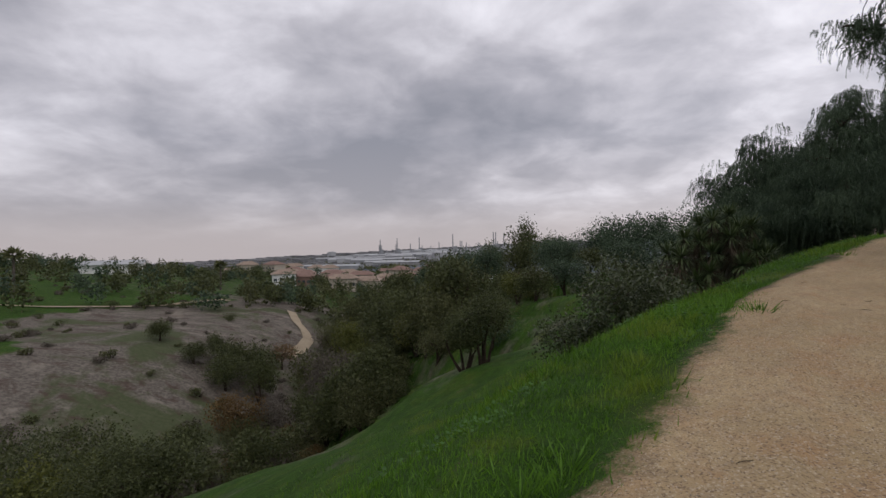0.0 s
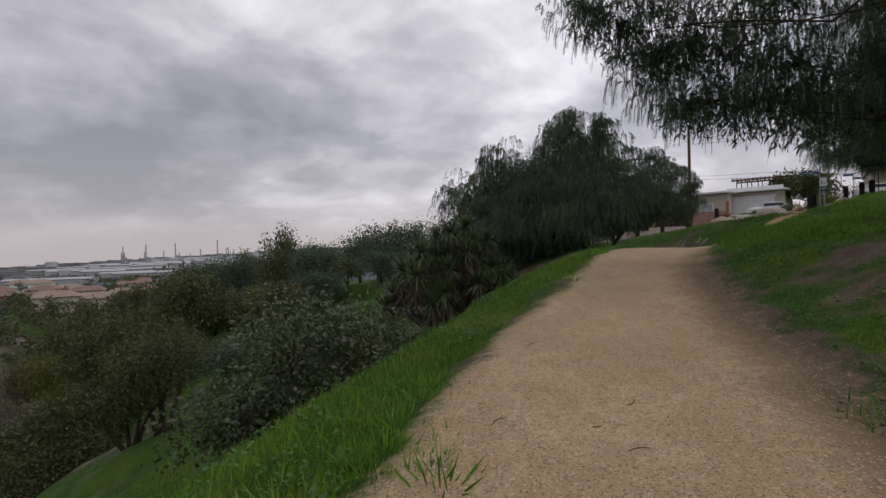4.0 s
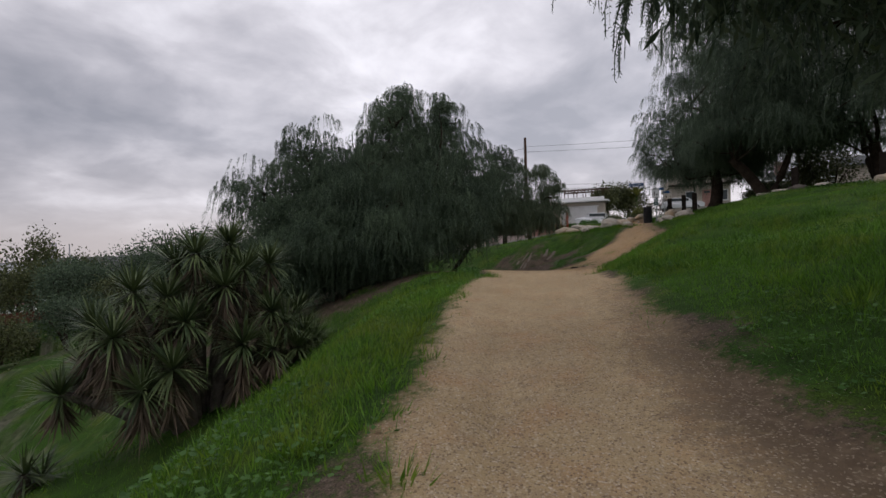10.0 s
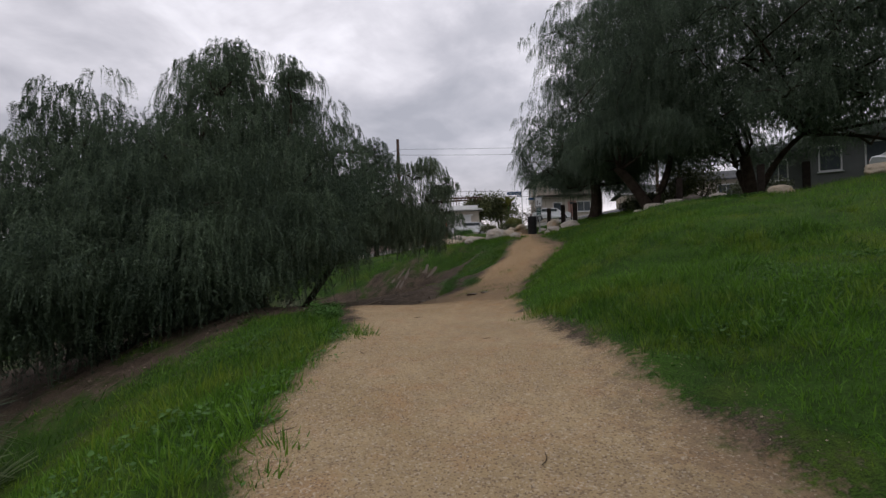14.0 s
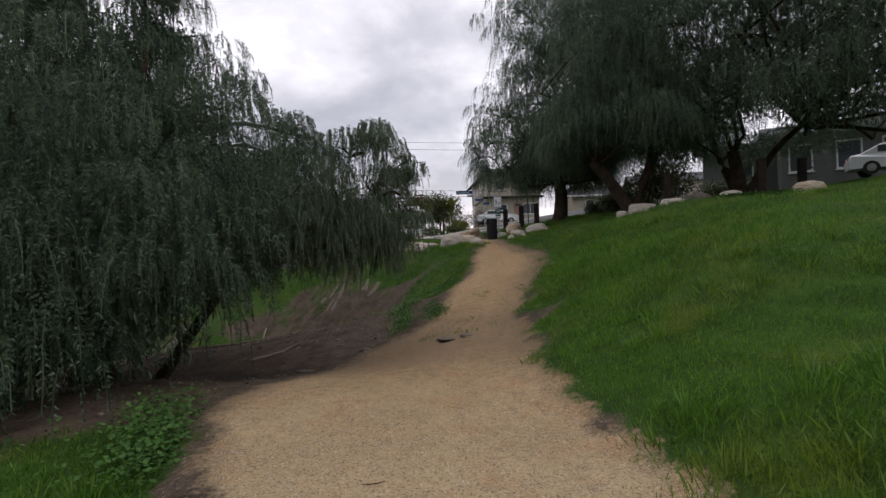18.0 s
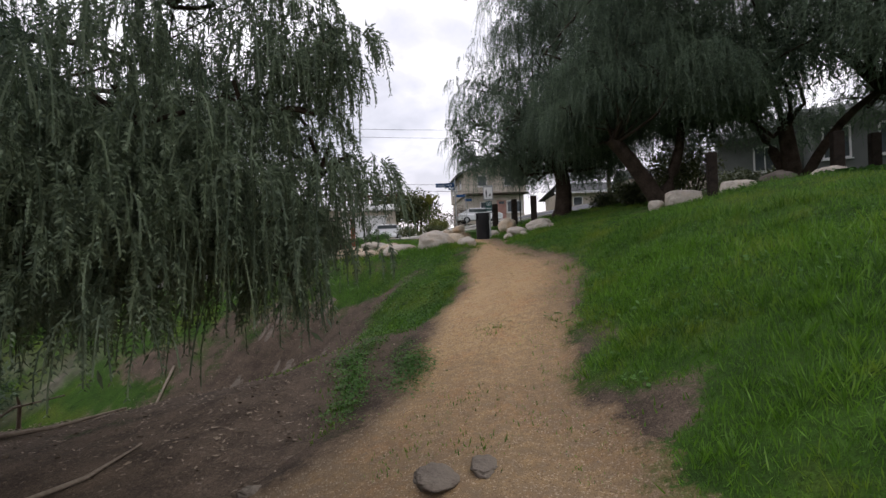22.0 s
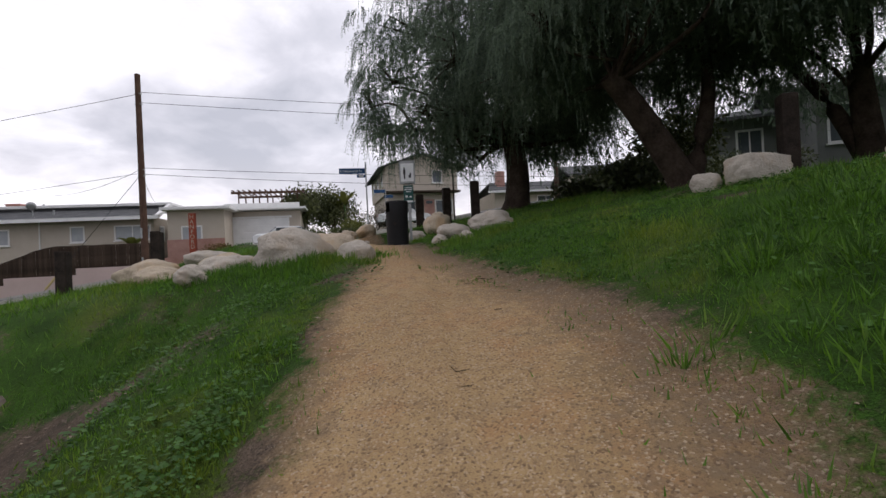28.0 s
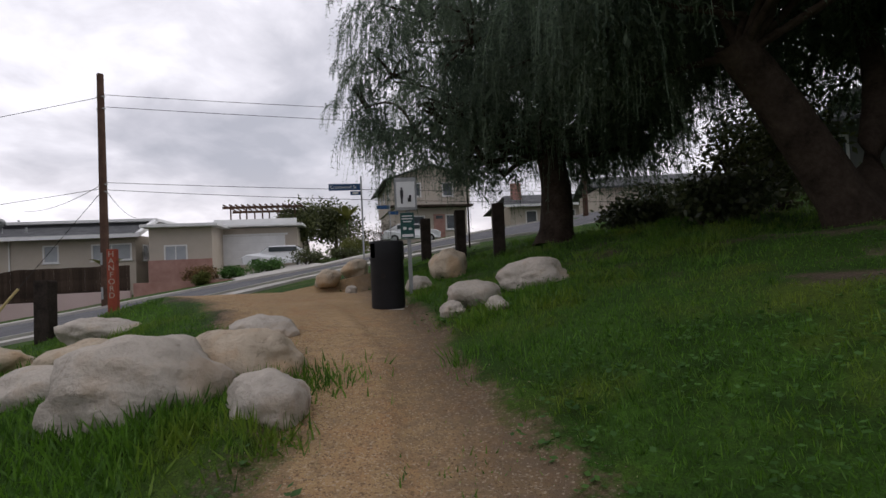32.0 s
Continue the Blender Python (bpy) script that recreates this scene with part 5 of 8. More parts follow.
# board fence on a low pink wall
fence = thing("board_fence", "dark weathered board fence along the street", "fence", (60.5, 36.0, Z0), -67)
wall = thing("retaining_wall", "low pink painted block wall under the fence", "wall", (60.5, 36.0, Z0), -67)


def fence_top(x):
    return 2.36 - 1.05 * float(step(-13.5, -17.5, x)) - 0.1 * float(step(-17.5, -24, x))


def fence_low(x):
    return (1.2 if x > -8.8 else 1.0 if x > -12.5 else 0.62 if x > -16.2 else 0.2)


bx = -8.35
board_mesh = {}
while bx > -26.0:
    top, low = fence_top(bx), fence_low(bx) - 0.25
    me = bpy.data.meshes.new("board")
    bm = box((0.138, 0.022, top - low), (0, 0, (top + low) / 2))
    for v in bm.verts:
        if v.co.z > top - 0.01 and abs(v.co.x) > 0.05:
            v.co.z -= 0.035
    bm.to_mesh(me)
    bm.free()
    me.materials.append(M_FENCE)
    part_mesh("board", me, fence, at=Matrix.Translation((bx, -7.1 + 0.012 * math.sin(bx * 9), 0.01 * math.sin(bx * 5))))
    bx -= 0.145
for x0, x1, low, top in ((-8.2, -12.5, -0.9, 0.98), (-12.5, -16.2, -1.6, 0.6), (-16.2, -26.0, -2.2, 0.18)):
    part("wall_section", box((x0 - x1, 0.18, top - low), ((x0 + x1) / 2, -7.24, (top + low) / 2)), M_STUCCO_PINK, wall, "pink painted wall section")
part("wall_section", box((5.6, 0.2, 1.6), (-5.2, -7.3, 0.55)), M_BRICK, wall, "pink brick planter wall")

low_fence = thing("board_fence", "low red-brown board fence at the foot of the grassy slope", "fence", (11.2, 62.3, gz(11.2, 62.3)), 8)
for k in range(34):
    part("board", box((0.13, 0.03, 1.45), (-2.4 + 0.145 * k, 0, 0.62 + 0.012 * math.sin(k * 2.3))), M_BRICK_BROWN, low_fence)
for zz in (0.35, 1.1):
    part("rail", box((5.0, 0.06, 0.09), (0, 0.05, zz)), M_BRICK_BROWN, low_fence)

house2 = thing("two_storey_house", "cream two-storey house with gable roof behind the street", "house", (70.1, 26.1, 9.1), -63)
part("wall", box((6.2, 10.0, 3.0), (-3.0, 5.0, 1.2)), M_STUCCO, house2, "cream ground floor")
part("wall", box((6.6, 10.6, 2.4), (-3.0, 4.9, 3.85)), M_STUCCO, house2, "cream upper floor")
part("ledge", box((6.9, 0.9, 0.16), (-3.0, -0.45, 2.72)), M_BARK, house2, "brown ledge between the floors")
bm = bmesh.new()
pr = [(-6.3, -0.4, 5.05), (0.3, -0.4, 5.05), (-3.0, -0.4, 6.1)]
fr = [bm.verts.new(p) for p in pr]
bk = [bm.verts.new((p[0], 10.2, p[2])) for p in pr]
bm.faces.new(fr)
bm.faces.new(bk[::-1])
for k in range(3):
    bm.faces.new((fr[k], bk[k], bk[(k + 1) % 3], fr[(k + 1) % 3]))
bmesh.ops.recalc_face_normals(bm, faces=bm.faces)
part("gable", bm, M_STUCCO, house2, "cream gable")
slope([(-7.0, -0.9, 4.9), (-3.0, -0.9, 6.22), (-3.0, 10.6, 6.22), (-7.0, 10.6, 4.9)], 0.12, M_SHINGLE, "roof", house2, "grey roof slope")
slope([(-3.0, -0.9, 6.22), (1.0, -0.9, 4.9), (1.0, 10.6, 4.9), (-3.0, 10.6, 6.22)], 0.12, M_SHINGLE, "roof", house2, "grey roof slope")
fd = part("front_door", box((0.95, 0.08, 2.05), (-2.35, -0.04, 1.05), 0.015), M_BRICK, house2, "pinkish front door")
part("fanlight", box((0.6, 0.03, 0.26), (-2.35, -0.095, 1.82), 0.01), M_GLASS, fd)
window(house2, -0.95, 0.0, 1.4, 1.5, 1.1, 2)
window(house2, -4.1, 0.0, 1.4, 0.9, 1.0, 1)
window(house2, -1.6, -0.4, 4.1, 0.8, 1.0, 1)
window(house2, -4.4, -0.4, 4.1, 0.9, 1.0, 1)
for wy in (2.0, 5.0, 8.0):
    win = window(house2, -6.3, wy, 4.1, 0.9, 0.9, 1, side=True)
    win.matrix_basis = Matrix.Translation((-6.3, wy, 4.1)) @ Matrix.Rotation(radians(-90), 4, "Z")

house3 = thing("bungalow", "low beige house with grey roof and brick chimney", "house", (71.5, 19.5, 9.3), -70)
part("wall", box((11.0, 8.0, 2.8), (3.0, 6.0, 1.2)), M_STUCCO, house3)
slope([(-3.2, 1.4, 2.6), (9.2, 1.4, 2.6), (8.0, 6.0, 4.0), (-2.0, 6.0, 4.0)], 0.14, M_SHINGLE, "roof", house3, "grey shingle roof")
slope([(-3.2, 10.6, 2.6), (9.2, 10.6, 2.6), (8.0, 6.0, 4.0), (-2.0, 6.0, 4.0)], 0.14, M_SHINGLE, "roof", house3, "grey shingle roof")
part("chimney", box((0.8, 0.8, 1.6), (-1.4, 4.0, 4.0)), M_BRICK, house3, "red brick chimney")
part("fascia", box((12.5, 0.08, 0.2), (3.0, 1.36, 2.5)), M_WHITE, house3)
window(house3, -0.6, 2.0, 1.5, 0.9, 1.0, 1)
window(house3, 2.6, 2.0, 1.5, 1.6, 1.0, 2)

house5 = thing("bungalow", "low beige house with tiled roof beyond the street end", "house", (66.0, 8.0, 9.0), -80)
part("wall", box((9.0, 7.0, 2.8), (-3.0, 4.0, 1.2)), M_STUCCO, house5)
slope([(-8.0, 0.0, 2.6), (2.0, 0.0, 2.6), (2.0, 4.0, 3.8), (-8.0, 4.0, 3.8)], 0.14, M_SHINGLE, "roof", house5)
slope([(-8.0, 8.0, 2.6), (2.0, 8.0, 2.6), (2.0, 4.0, 3.8), (-8.0, 4.0, 3.8)], 0.14, M_SHINGLE, "roof", house5)
window(house5, -4.0, 0.5, 1.5, 1.4, 1.0, 2)

M_SIDING = surface("grey_green_siding", (0.13, 0.137, 0.13), (0.18, 0.187, 0.178), 0.8, 1.0, 50, 0.2)
house4 = thing("cottage", "grey-green house with dark sash windows behind the pepper trees", "house", (46.6, 5.9, 7.4), -96)
part("wall", box((14.0, 8.0, 4.4), (5.5, 4.0, 1.0)), M_SIDING, house4, "grey painted wall")
part("wall", box((4.0, 6.0, 4.0), (-3.4, 5.2, 0.9)), M_SIDING, house4)
slope([(-2.2, -0.7, 3.15), (13.4, -0.7, 3.15), (13.4, 4.2, 4.5), (-2.2, 4.2, 4.5)], 0.16, M_SHINGLE, "roof", house4, "grey shingle roof")
slope([(-2.2, 9.0, 3.15), (13.4, 9.0, 3.15), (13.4, 4.2, 4.5), (-2.2, 4.2, 4.5)], 0.16, M_SHINGLE, "roof", house4)
slope([(-5.8, 1.6, 2.9), (-1.4, 1.6, 2.9), (-1.4, 5.2, 3.9), (-5.8, 5.2, 3.9)], 0.14, M_SHINGLE, "roof", house4)
part("fascia", box((15.7, 0.07, 0.2), (5.6, -0.72, 3.05)), M_SIDING, house4)
for wx in (-0.6, 1.5, 3.4, 7.5):
    window(house4, wx, 0.0, 1.85, 0.95, 1.35, 1)
window(house4, -3.2, 2.2, 1.7, 0.9, 1.2, 2)


# ---------------------------------------------------------------- posts, poles, signs and the bin
def timber(name, label, x, y, h, size, mat, lean=0.0, group="", category="post"):
    ob = thing(name, label, category, (x, y, gz(x, y) - 0.15), 12 + 9 * math.sin(x * 5), group)
    bm = box((size, size, h + 0.15), (0, 0, (h + 0.15) / 2), size * 0.12)
    for v in bm.verts:
        k = v.co.z / (h + 0.15)
        v.co.x += lean * k + 0.006 * math.sin(v.co.z * 7 + x)
        if k > 0.97:
            v.co.z += 0.02 * math.sin(v.co.x * 40)
    part("post", bm, mat, ob)
    return ob


for x, y, h in ((32.2, 30.93, 1.0), (33.3, 29.6, 0.97), (34.4, 28.3, 0.98), (35.49, 26.81, 1.0), (31.1, 32.3, 0.95), (30.0, 33.8, 0.95), (28.9, 35.4, 0.95)):
    timber("bollard", "dark weathered timber bollard in the grass", x, y, h, 0.24, M_POST, 0.02, "bollards along the street")
for x, y, h in ((40.2, 19.75, 1.2), (41.7, 20.95, 1.15), (41.9, 21.95, 1.1), (34.9, 13.5, 1.35), (35.0, 10.4, 1.6), (37.5, 8.6, 1.5)):
    timber("timber_post", "weathered dark timber post under the trees", x, y, h, 0.27, M_POST, -0.03, "timber posts")


def lettering(body, size, at, mat, parent, name="lettering"):
    curve = bpy.data.curves.new(name, "FONT")
    curve.body, curve.size, curve.align_x, curve.align_y, curve.extrude = body, size, "CENTER", "CENTER", 0.002
    tmp = bpy.data.objects.new(name, curve)
    me = bpy.data.meshes.new_from_object(tmp)
    bpy.data.objects.remove(tmp)
    me.materials.append(mat)
    return part_mesh(name, me, parent, at=at)


UPRIGHT = Matrix.Rotation(radians(90), 4, "X")
M_LETTER = surface("faded_cream_letters", (0.40, 0.33, 0.26), (0.52, 0.44, 0.36), 0.8, 6, 40, 0.1)
post = thing("name_post", "red painted timber post with carved vertical lettering", "sign post", (36.95, 27.0, gz(36.95, 27.0)), -68)
part("post", box((0.17, 0.12, 1.62), (0, 0, 0.72), 0.012), M_RED, post)
for k, ch in enumerate("HANFORD"):
    lettering(ch, 0.155, Matrix.Translation((0, -0.064, 1.43 - 0.135 * k)) @ UPRIGHT, M_LETTER, post)

sign = thing("street_sign", "steel post with blue street name blades", "street sign", (44.62, 24.9, gz(44.62, 24.9)), -66)
part("pole", rod((0, 0, -0.3), (0, 0, 3.05), 0.03), M_STEEL, sign)
blade = part("name_blade", box((1.05, 0.012, 0.23), (-0.56, 0, 2.68), 0.004), M_SIGN_BLUE, sign, "blue street name blade")
lettering("Crestwood St", 0.155, Matrix.Translation((-0.6, -0.009, 2.68)) @ UPRIGHT, M_SIGN_WHITE, blade)
blade = part("block_blade", box((0.34, 0.012, 0.13), (-0.2, 0.0, 2.47), 0.003), M_SIGN_BLUE, sign, "small blue block number blade")
part("numeral_bar", box((0.2, 0.004, 0.06), (-0.2, -0.009, 2.47)), M_SIGN_WHITE, blade)
blade = part("cross_blade", box((0.012, 0.7, 0.2), (0, 0.2, 2.9), 0.004), M_SIGN_BLUE, sign)
sign2 = thing("street_sign", "steel post with small blue sign across the street", "street sign", (56.2, 28.0, gz(56.2, 28.0)), -66)
part("pole", rod((0, 0, -0.3), (0, 0, 2.7), 0.03), M_STEEL, sign2)
part("name_blade", box((0.75, 0.012, 0.22), (-0.38, 0, 2.55), 0.004), M_SIGN_BLUE, sign2)
part("name_blade", box((0.6, 0.012, 0.2), (0.2, 0.02, 2.2), 0.004), M_SIGN_BLUE, sign2)

park = thing("park_sign", "steel post with white leash sign and dark green rules plate", "sign", (37.45, 21.03, gz(37.45, 21.03)), -72)
part("post", box((0.07, 0.045, 2.1), (0, 0.03, 1.0)), M_STEEL, park, "galvanised post")
plate = part("sign_plate", box((0.40, 0.012, 0.60), (-0.03, -0.01, 1.80), 0.02), M_STEEL, park, "grey sign plate with white face")
part("face", box((0.33, 0.006, 0.46), (-0.03, -0.02, 1.79)), M_SIGN_WHITE, plate)
bm = box((0.055, 0.004, 0.13), (-0.10, -0.027, 1.80), 0.01)
box((0.035, 0.004, 0.13), (-0.10, -0.027, 1.69), bm=bm)
box((0.035, 0.004, 0.04), (-0.10, -0.027, 1.895), 0.008, bm=bm)
part("upright_mark", bm, M_INK, plate)
bm = box((0.06, 0.004, 0.07), (0.035, -0.027, 1.69), 0.01)
box((0.04, 0.004, 0.05), (0.05, -0.027, 1.75), 0.008, bm=bm)
part("small_mark", bm, M_INK, plate)
plate = part("rules_plate", box((0.25, 0.012, 0.46), (-0.02, -0.01, 1.23), 0.01), M_SIGN_GREEN, park, "dark green rules plate")
for k, (bw, bz) in enumerate(((0.18, 1.40), (0.2, 1.35), (0.14, 1.30))):
    part("text_bar", box((bw, 0.004, 0.018), (-0.02, -0.019, bz)), M_SIGN_WHITE, plate)
part("white_mark", box((0.06, 0.004, 0.05), (-0.07, -0.019, 1.18), 0.01), M_SIGN_WHITE, plate)
part("white_mark", box((0.06, 0.004, 0.04), (0.03, -0.019, 1.17), 0.01), M_SIGN_WHITE, plate)
part("text_bar", box((0.2, 0.004, 0.05), (-0.02, -0.019, 1.05)), M_SIGN_WHITE, plate)

# litter bin: round black body, open hood
lx, ly = 35.75, 20.85
bin_ = thing("litter_bin", "round black metal litter bin with hooded opening", "litter bin", (lx, ly, gz(lx, ly)), -80)
bm = bmesh.new()
prof = [(0.20, 0.0), (0.235, 0.01), (0.24, 0.05), (0.24, 0.72), (0.245, 0.74)]
SEG = 36
rings = [[bm.verts.new((r * math.cos(2 * math.pi * k / SEG), r * math.sin(2 * math.pi * k / SEG), z)) for k in range(SEG)] for r, z in prof]
for a, b in zip(rings, rings[1:]):
    for k in range(SEG):
        bm.faces.new((a[k], a[(k + 1) % SEG], b[(k + 1) % SEG], b[k]))
bm.faces.new(rings[0][::-1])
part("body", bm, M_BLACK, bin_, "black cylindrical body", True)
bm = bmesh.new()
prof = [(0.25, 0.72), (0.252, 0.75), (0.252, 0.955), (0.245, 0.985), (0.0, 0.99)]
rings = [[bm.verts.new((r * math.cos(2 * math.pi * k / SEG), r * math.sin(2 * math.pi * k / SEG), z)) for k in range(SEG)] for r, z in prof]
for n_, (a, b) in enumerate(zip(rings, rings[1:])):
    for k in range(SEG):
        ang = (k + 0.5) / SEG * 2 * math.pi
        gap = n_ == 1 and abs(((ang - math.radians(205) + math.pi) % (2 * math.pi)) - math.pi) < 0.62
        if not gap:
            bm.faces.new((a[k], a[(k + 1) % SEG], b[(k + 1) % SEG], b[k]))
bmesh.ops.remove_doubles(bm, verts=bm.verts, dist=0.0005)
part("hood", bm, M_BLACK, bin_, "black hood with side opening", True)
part("liner", rod((0, 0, 0.05), (0, 0, 0.70), 0.2, 0.2, 24), M_INK, bin_)
part("base_plate", box((0.5, 0.5, 0.04), (0, 0, 0.0), 0.01), M_CONCRETE, bin_, "small concrete base")
lettering("o", 0.12, Matrix.Translation((-0.02, -0.2425, 0.5)) @ UPRIGHT, M_POST, bin_, "round_mark")


# utility poles and wires
def pole(x, y, h, r, label):
    ob = thing("utility_pole", label, "utility pole", (x, y, gz(x, y)))
    part("pole", rod((0, 0, -0.4), (0, 0, h), r, r * 0.72, 14), M_POLE, ob)
    return ob


pl = pole(45.4, 36.55, 9.65, 0.17, "tall brown wooden utility pole beside the street")
for zz in (8.7, 8.2, 5.05, 4.75):
    part("bracket", box((0.12, 0.34, 0.05), (0, 0, zz)), M_STEEL, pl)
for zz in (0.6, 2.0):
    part("ground_plate", box((0.02, 0.1, 0.5), (-0.17, 0, zz)), M_STEEL, pl)
pole(55.7, 17.0, 5.4, 0.14, "brown wooden pole beyond the street")
lamp = thing("thin_pole", "slim dark metal pole beside the street", "pole", (44.4, 21.2, gz(44.4, 21.2)))
part("pole", rod((0, 0, -0.2), (0, 0, 2.6), 0.03), M_POST, lamp)


def wire(a, b, sag, r=0.012):
    s = np.linspace(0, 1, 25)
    a, b = np.array(a, float), np.array(b, float)
    b[2] -= math.tan(radians(LEAN)) * (b[0] - a[0])
    foot = np.array([a[0], a[1], gz(a[0], a[1])])
    p = a + (b - a) * s[:, None] - foot
    p[:, 2] -= 4 * sag * s * (1 - s)
    v, f = tubes([(p, np.full(25, r))], 5)
    strung = new("overhead_wire", mesh_of("overhead_wire", v, f, [M_WIRE], True))
    strung.matrix_basis = Matrix.Translation(foot)
    tagged(strung, "thin black overhead wire hung from the utility pole", "wire", "overhead wires")


for za, zb, sg in ((13.6, 14.2, 0.5), (13.1, 13.4, 0.5), (9.95, 10.6, 0.6), (9.65, 10.2, 0.8)):
    wire((45.4, 36.55, za), (66, -8, zb), sg)
for za, (ex_, ey_, ez_) in ((13.5, (36, 74, 8.0)), (9.9, (52.2, 50.0, 10.6)), (9.8, (55.0, 44.6, 10.2)), (9.7, (36, 74, 6.0))):
    wire((45.4, 36.55, za), (ex_, ey_, ez_), 0.3)
v, f = tubes([(np.array([[45.4, 36.55, 9.9], [43.6, 40.5, gz(43.6, 40.5)]]), np.array([0.012, 0.012]))], 5)
tagged(new("guy_wire", mesh_of("guy_wire", v, f, [M_WIRE], True)), "taut steel guy wire of the utility pole", "wire")
gw = thing("guy_guard", "yellow plastic guard on the guy wire", "guard", (43.6, 40.5, gz(43.6, 40.5)))
a_, b_ = Vector((0, 0, 0)), Vector((45.4 - 43.6, 36.55 - 40.5, 9.9 - gz(43.6, 40.5)))
part("guard", rod(a_ + b_ * 0.03, a_ + b_ * 0.27, 0.05), surface("faded_yellow_plastic", (0.42, 0.33, 0.14), (0.55, 0.45, 0.2), 0.6), gw)


# parked cars
def car(label, x, y, turn, z=None):
    ob = thing("car", label, "car", (x, y, (gz(x, y) if z is None else z) + 0.02), turn)
    bm = bmesh.new()
    side = [(-2.15, 0.35), (-2.2, 0.75), (-1.95, 0.92), (-1.15, 1.0), (-0.55, 1.42), (0.95, 1.45), (1.75, 1.02), (2.1, 0.95), (2.2, 0.7), (2.15, 0.32)]
    rows_ = []
    for yy, k in ((-0.86, 1.0), (-0.80, 1.0), (0.80, 1.0), (0.86, 1.0)):
        edge = abs(yy) > 0.83
        rows_.append([bm.verts.new((px_ * (0.985 if edge else 1), yy if zz_ < 1.0 else yy * 0.82, zz_ * (0.97 if edge else 1))) for px_, zz_ in side])
    for a, b in zip(rows_, rows_[1:]):
        for k in range(len(side)):
            bm.faces.new((a[k], a[(k + 1) % len(side)], b[(k + 1) % len(side)], b[k]))
    bm.faces.new(rows_[0])
    bm.faces.new(rows_[-1][::-1])
    bmesh.ops.recalc_face_normals(bm, faces=bm.faces)
    part("body", bm, M_CAR, ob, "white body")
    for s in (-1, 1):
        part("side_window", box((1.7, 0.02, 0.3), (0.25, s * 0.755, 1.2), turn=Matrix.Rotation(radians(-s * 12), 4, "X")), M_GLASS, ob)
        for wx in (-1.35, 1.35):
            wh = part("wheel", rod((wx, s * 0.62, 0.32), (wx, s * 0.88, 0.32), 0.32, 0.32, 24), M_TYRE, ob, "black tyre")
            part("hub", rod((wx, s * 0.87, 0.32), (wx, s * 0.895, 0.32), 0.19, 0.17, 16), M_STEEL, wh)
        part("headlight", box((0.06, 0.34, 0.14), (-2.17, s * 0.6, 0.72), 0.02), M_BLIND, ob)
        part("tail_light", box((0.06, 0.3, 0.14), (2.17, s * 0.62, 0.78), 0.02), M_RED, ob)
    part("windscreen", box((0.03, 1.3, 0.62), (-0.86, 0, 1.22), turn=Matrix.Rotation(radians(52), 4, "Y")), M_GLASS, ob)
    part("rear_window", box((0.03, 1.25, 0.62), (1.38, 0, 1.25), turn=Matrix.Rotation(radians(-60), 4, "Y")), M_GLASS, ob)
    return ob


car("white saloon car parked on the driveway", 57.6, 36.2, -60)
car("white car parked in front of the two-storey house", 64.6, 29.4, -63 + 180)
car("pale car parked behind the rocks", 44.0, 3.0, 80)


# ---------------------------------------------------------------- boulders
def boulder(label, x, y, size, seed, mat, turn=0.0, sink=0.28, blocky=0.0, group="boulders beside the path"):
    size = [0.66 * q for q in size]
    bm = bmesh.new()
    bmesh.ops.create_icosphere(bm, subdivisions=4, radius=1.0)
    off = Vector((seed * 3.1, seed * 1.7, seed * 0.9))
    for v in bm.verts:
        d = v.co.normalized()
        r = 1 + 0.26 * noise.noise(d * 1.0 + off) + 0.13 * noise.noise(d * 2.3 + off) + 0.035 * noise.noise(d * 6 + off) + 0.014 * noise.noise(d * 17 + off)
        r -= 0.11 * max(0.0, 0.10 - abs(noise.noise(d * 1.9 + off * 3))) / 0.10 + 0.05 * max(0.0, 0.06 - abs(noise.noise(d * 3.7 + off))) / 0.06
        p = d * r
        if blocky:
            m = max(abs(d.x), abs(d.y), abs(d.z))
            p = p.lerp(d / m * (0.86 + 0.06 * noise.noise(d * 3 + off)), blocky)
        dent = noise.noise(d * 1.6 + off * 2)
        p *= 1 - 0.10 * max(0.0, dent - 0.2)
        v.co = Vector((p.x * size[0], p.y * size[1], p.z * size[2]))
    me = bpy.data.meshes.new("boulder")
    bm.to_mesh(me)
    bm.free()
    me.materials.append(mat)
    me.polygons.foreach_set("use_smooth", np.full(len(me.polygons), True))
    ob = new("boulder", me)
    ob.matrix_basis = pose(x, y, gz(x, y) + size[2] * (1 - 2 * sink), 4 * math.sin(seed), 5 * math.cos(seed), turn)
    return tagged(ob, label, "boulder", group)


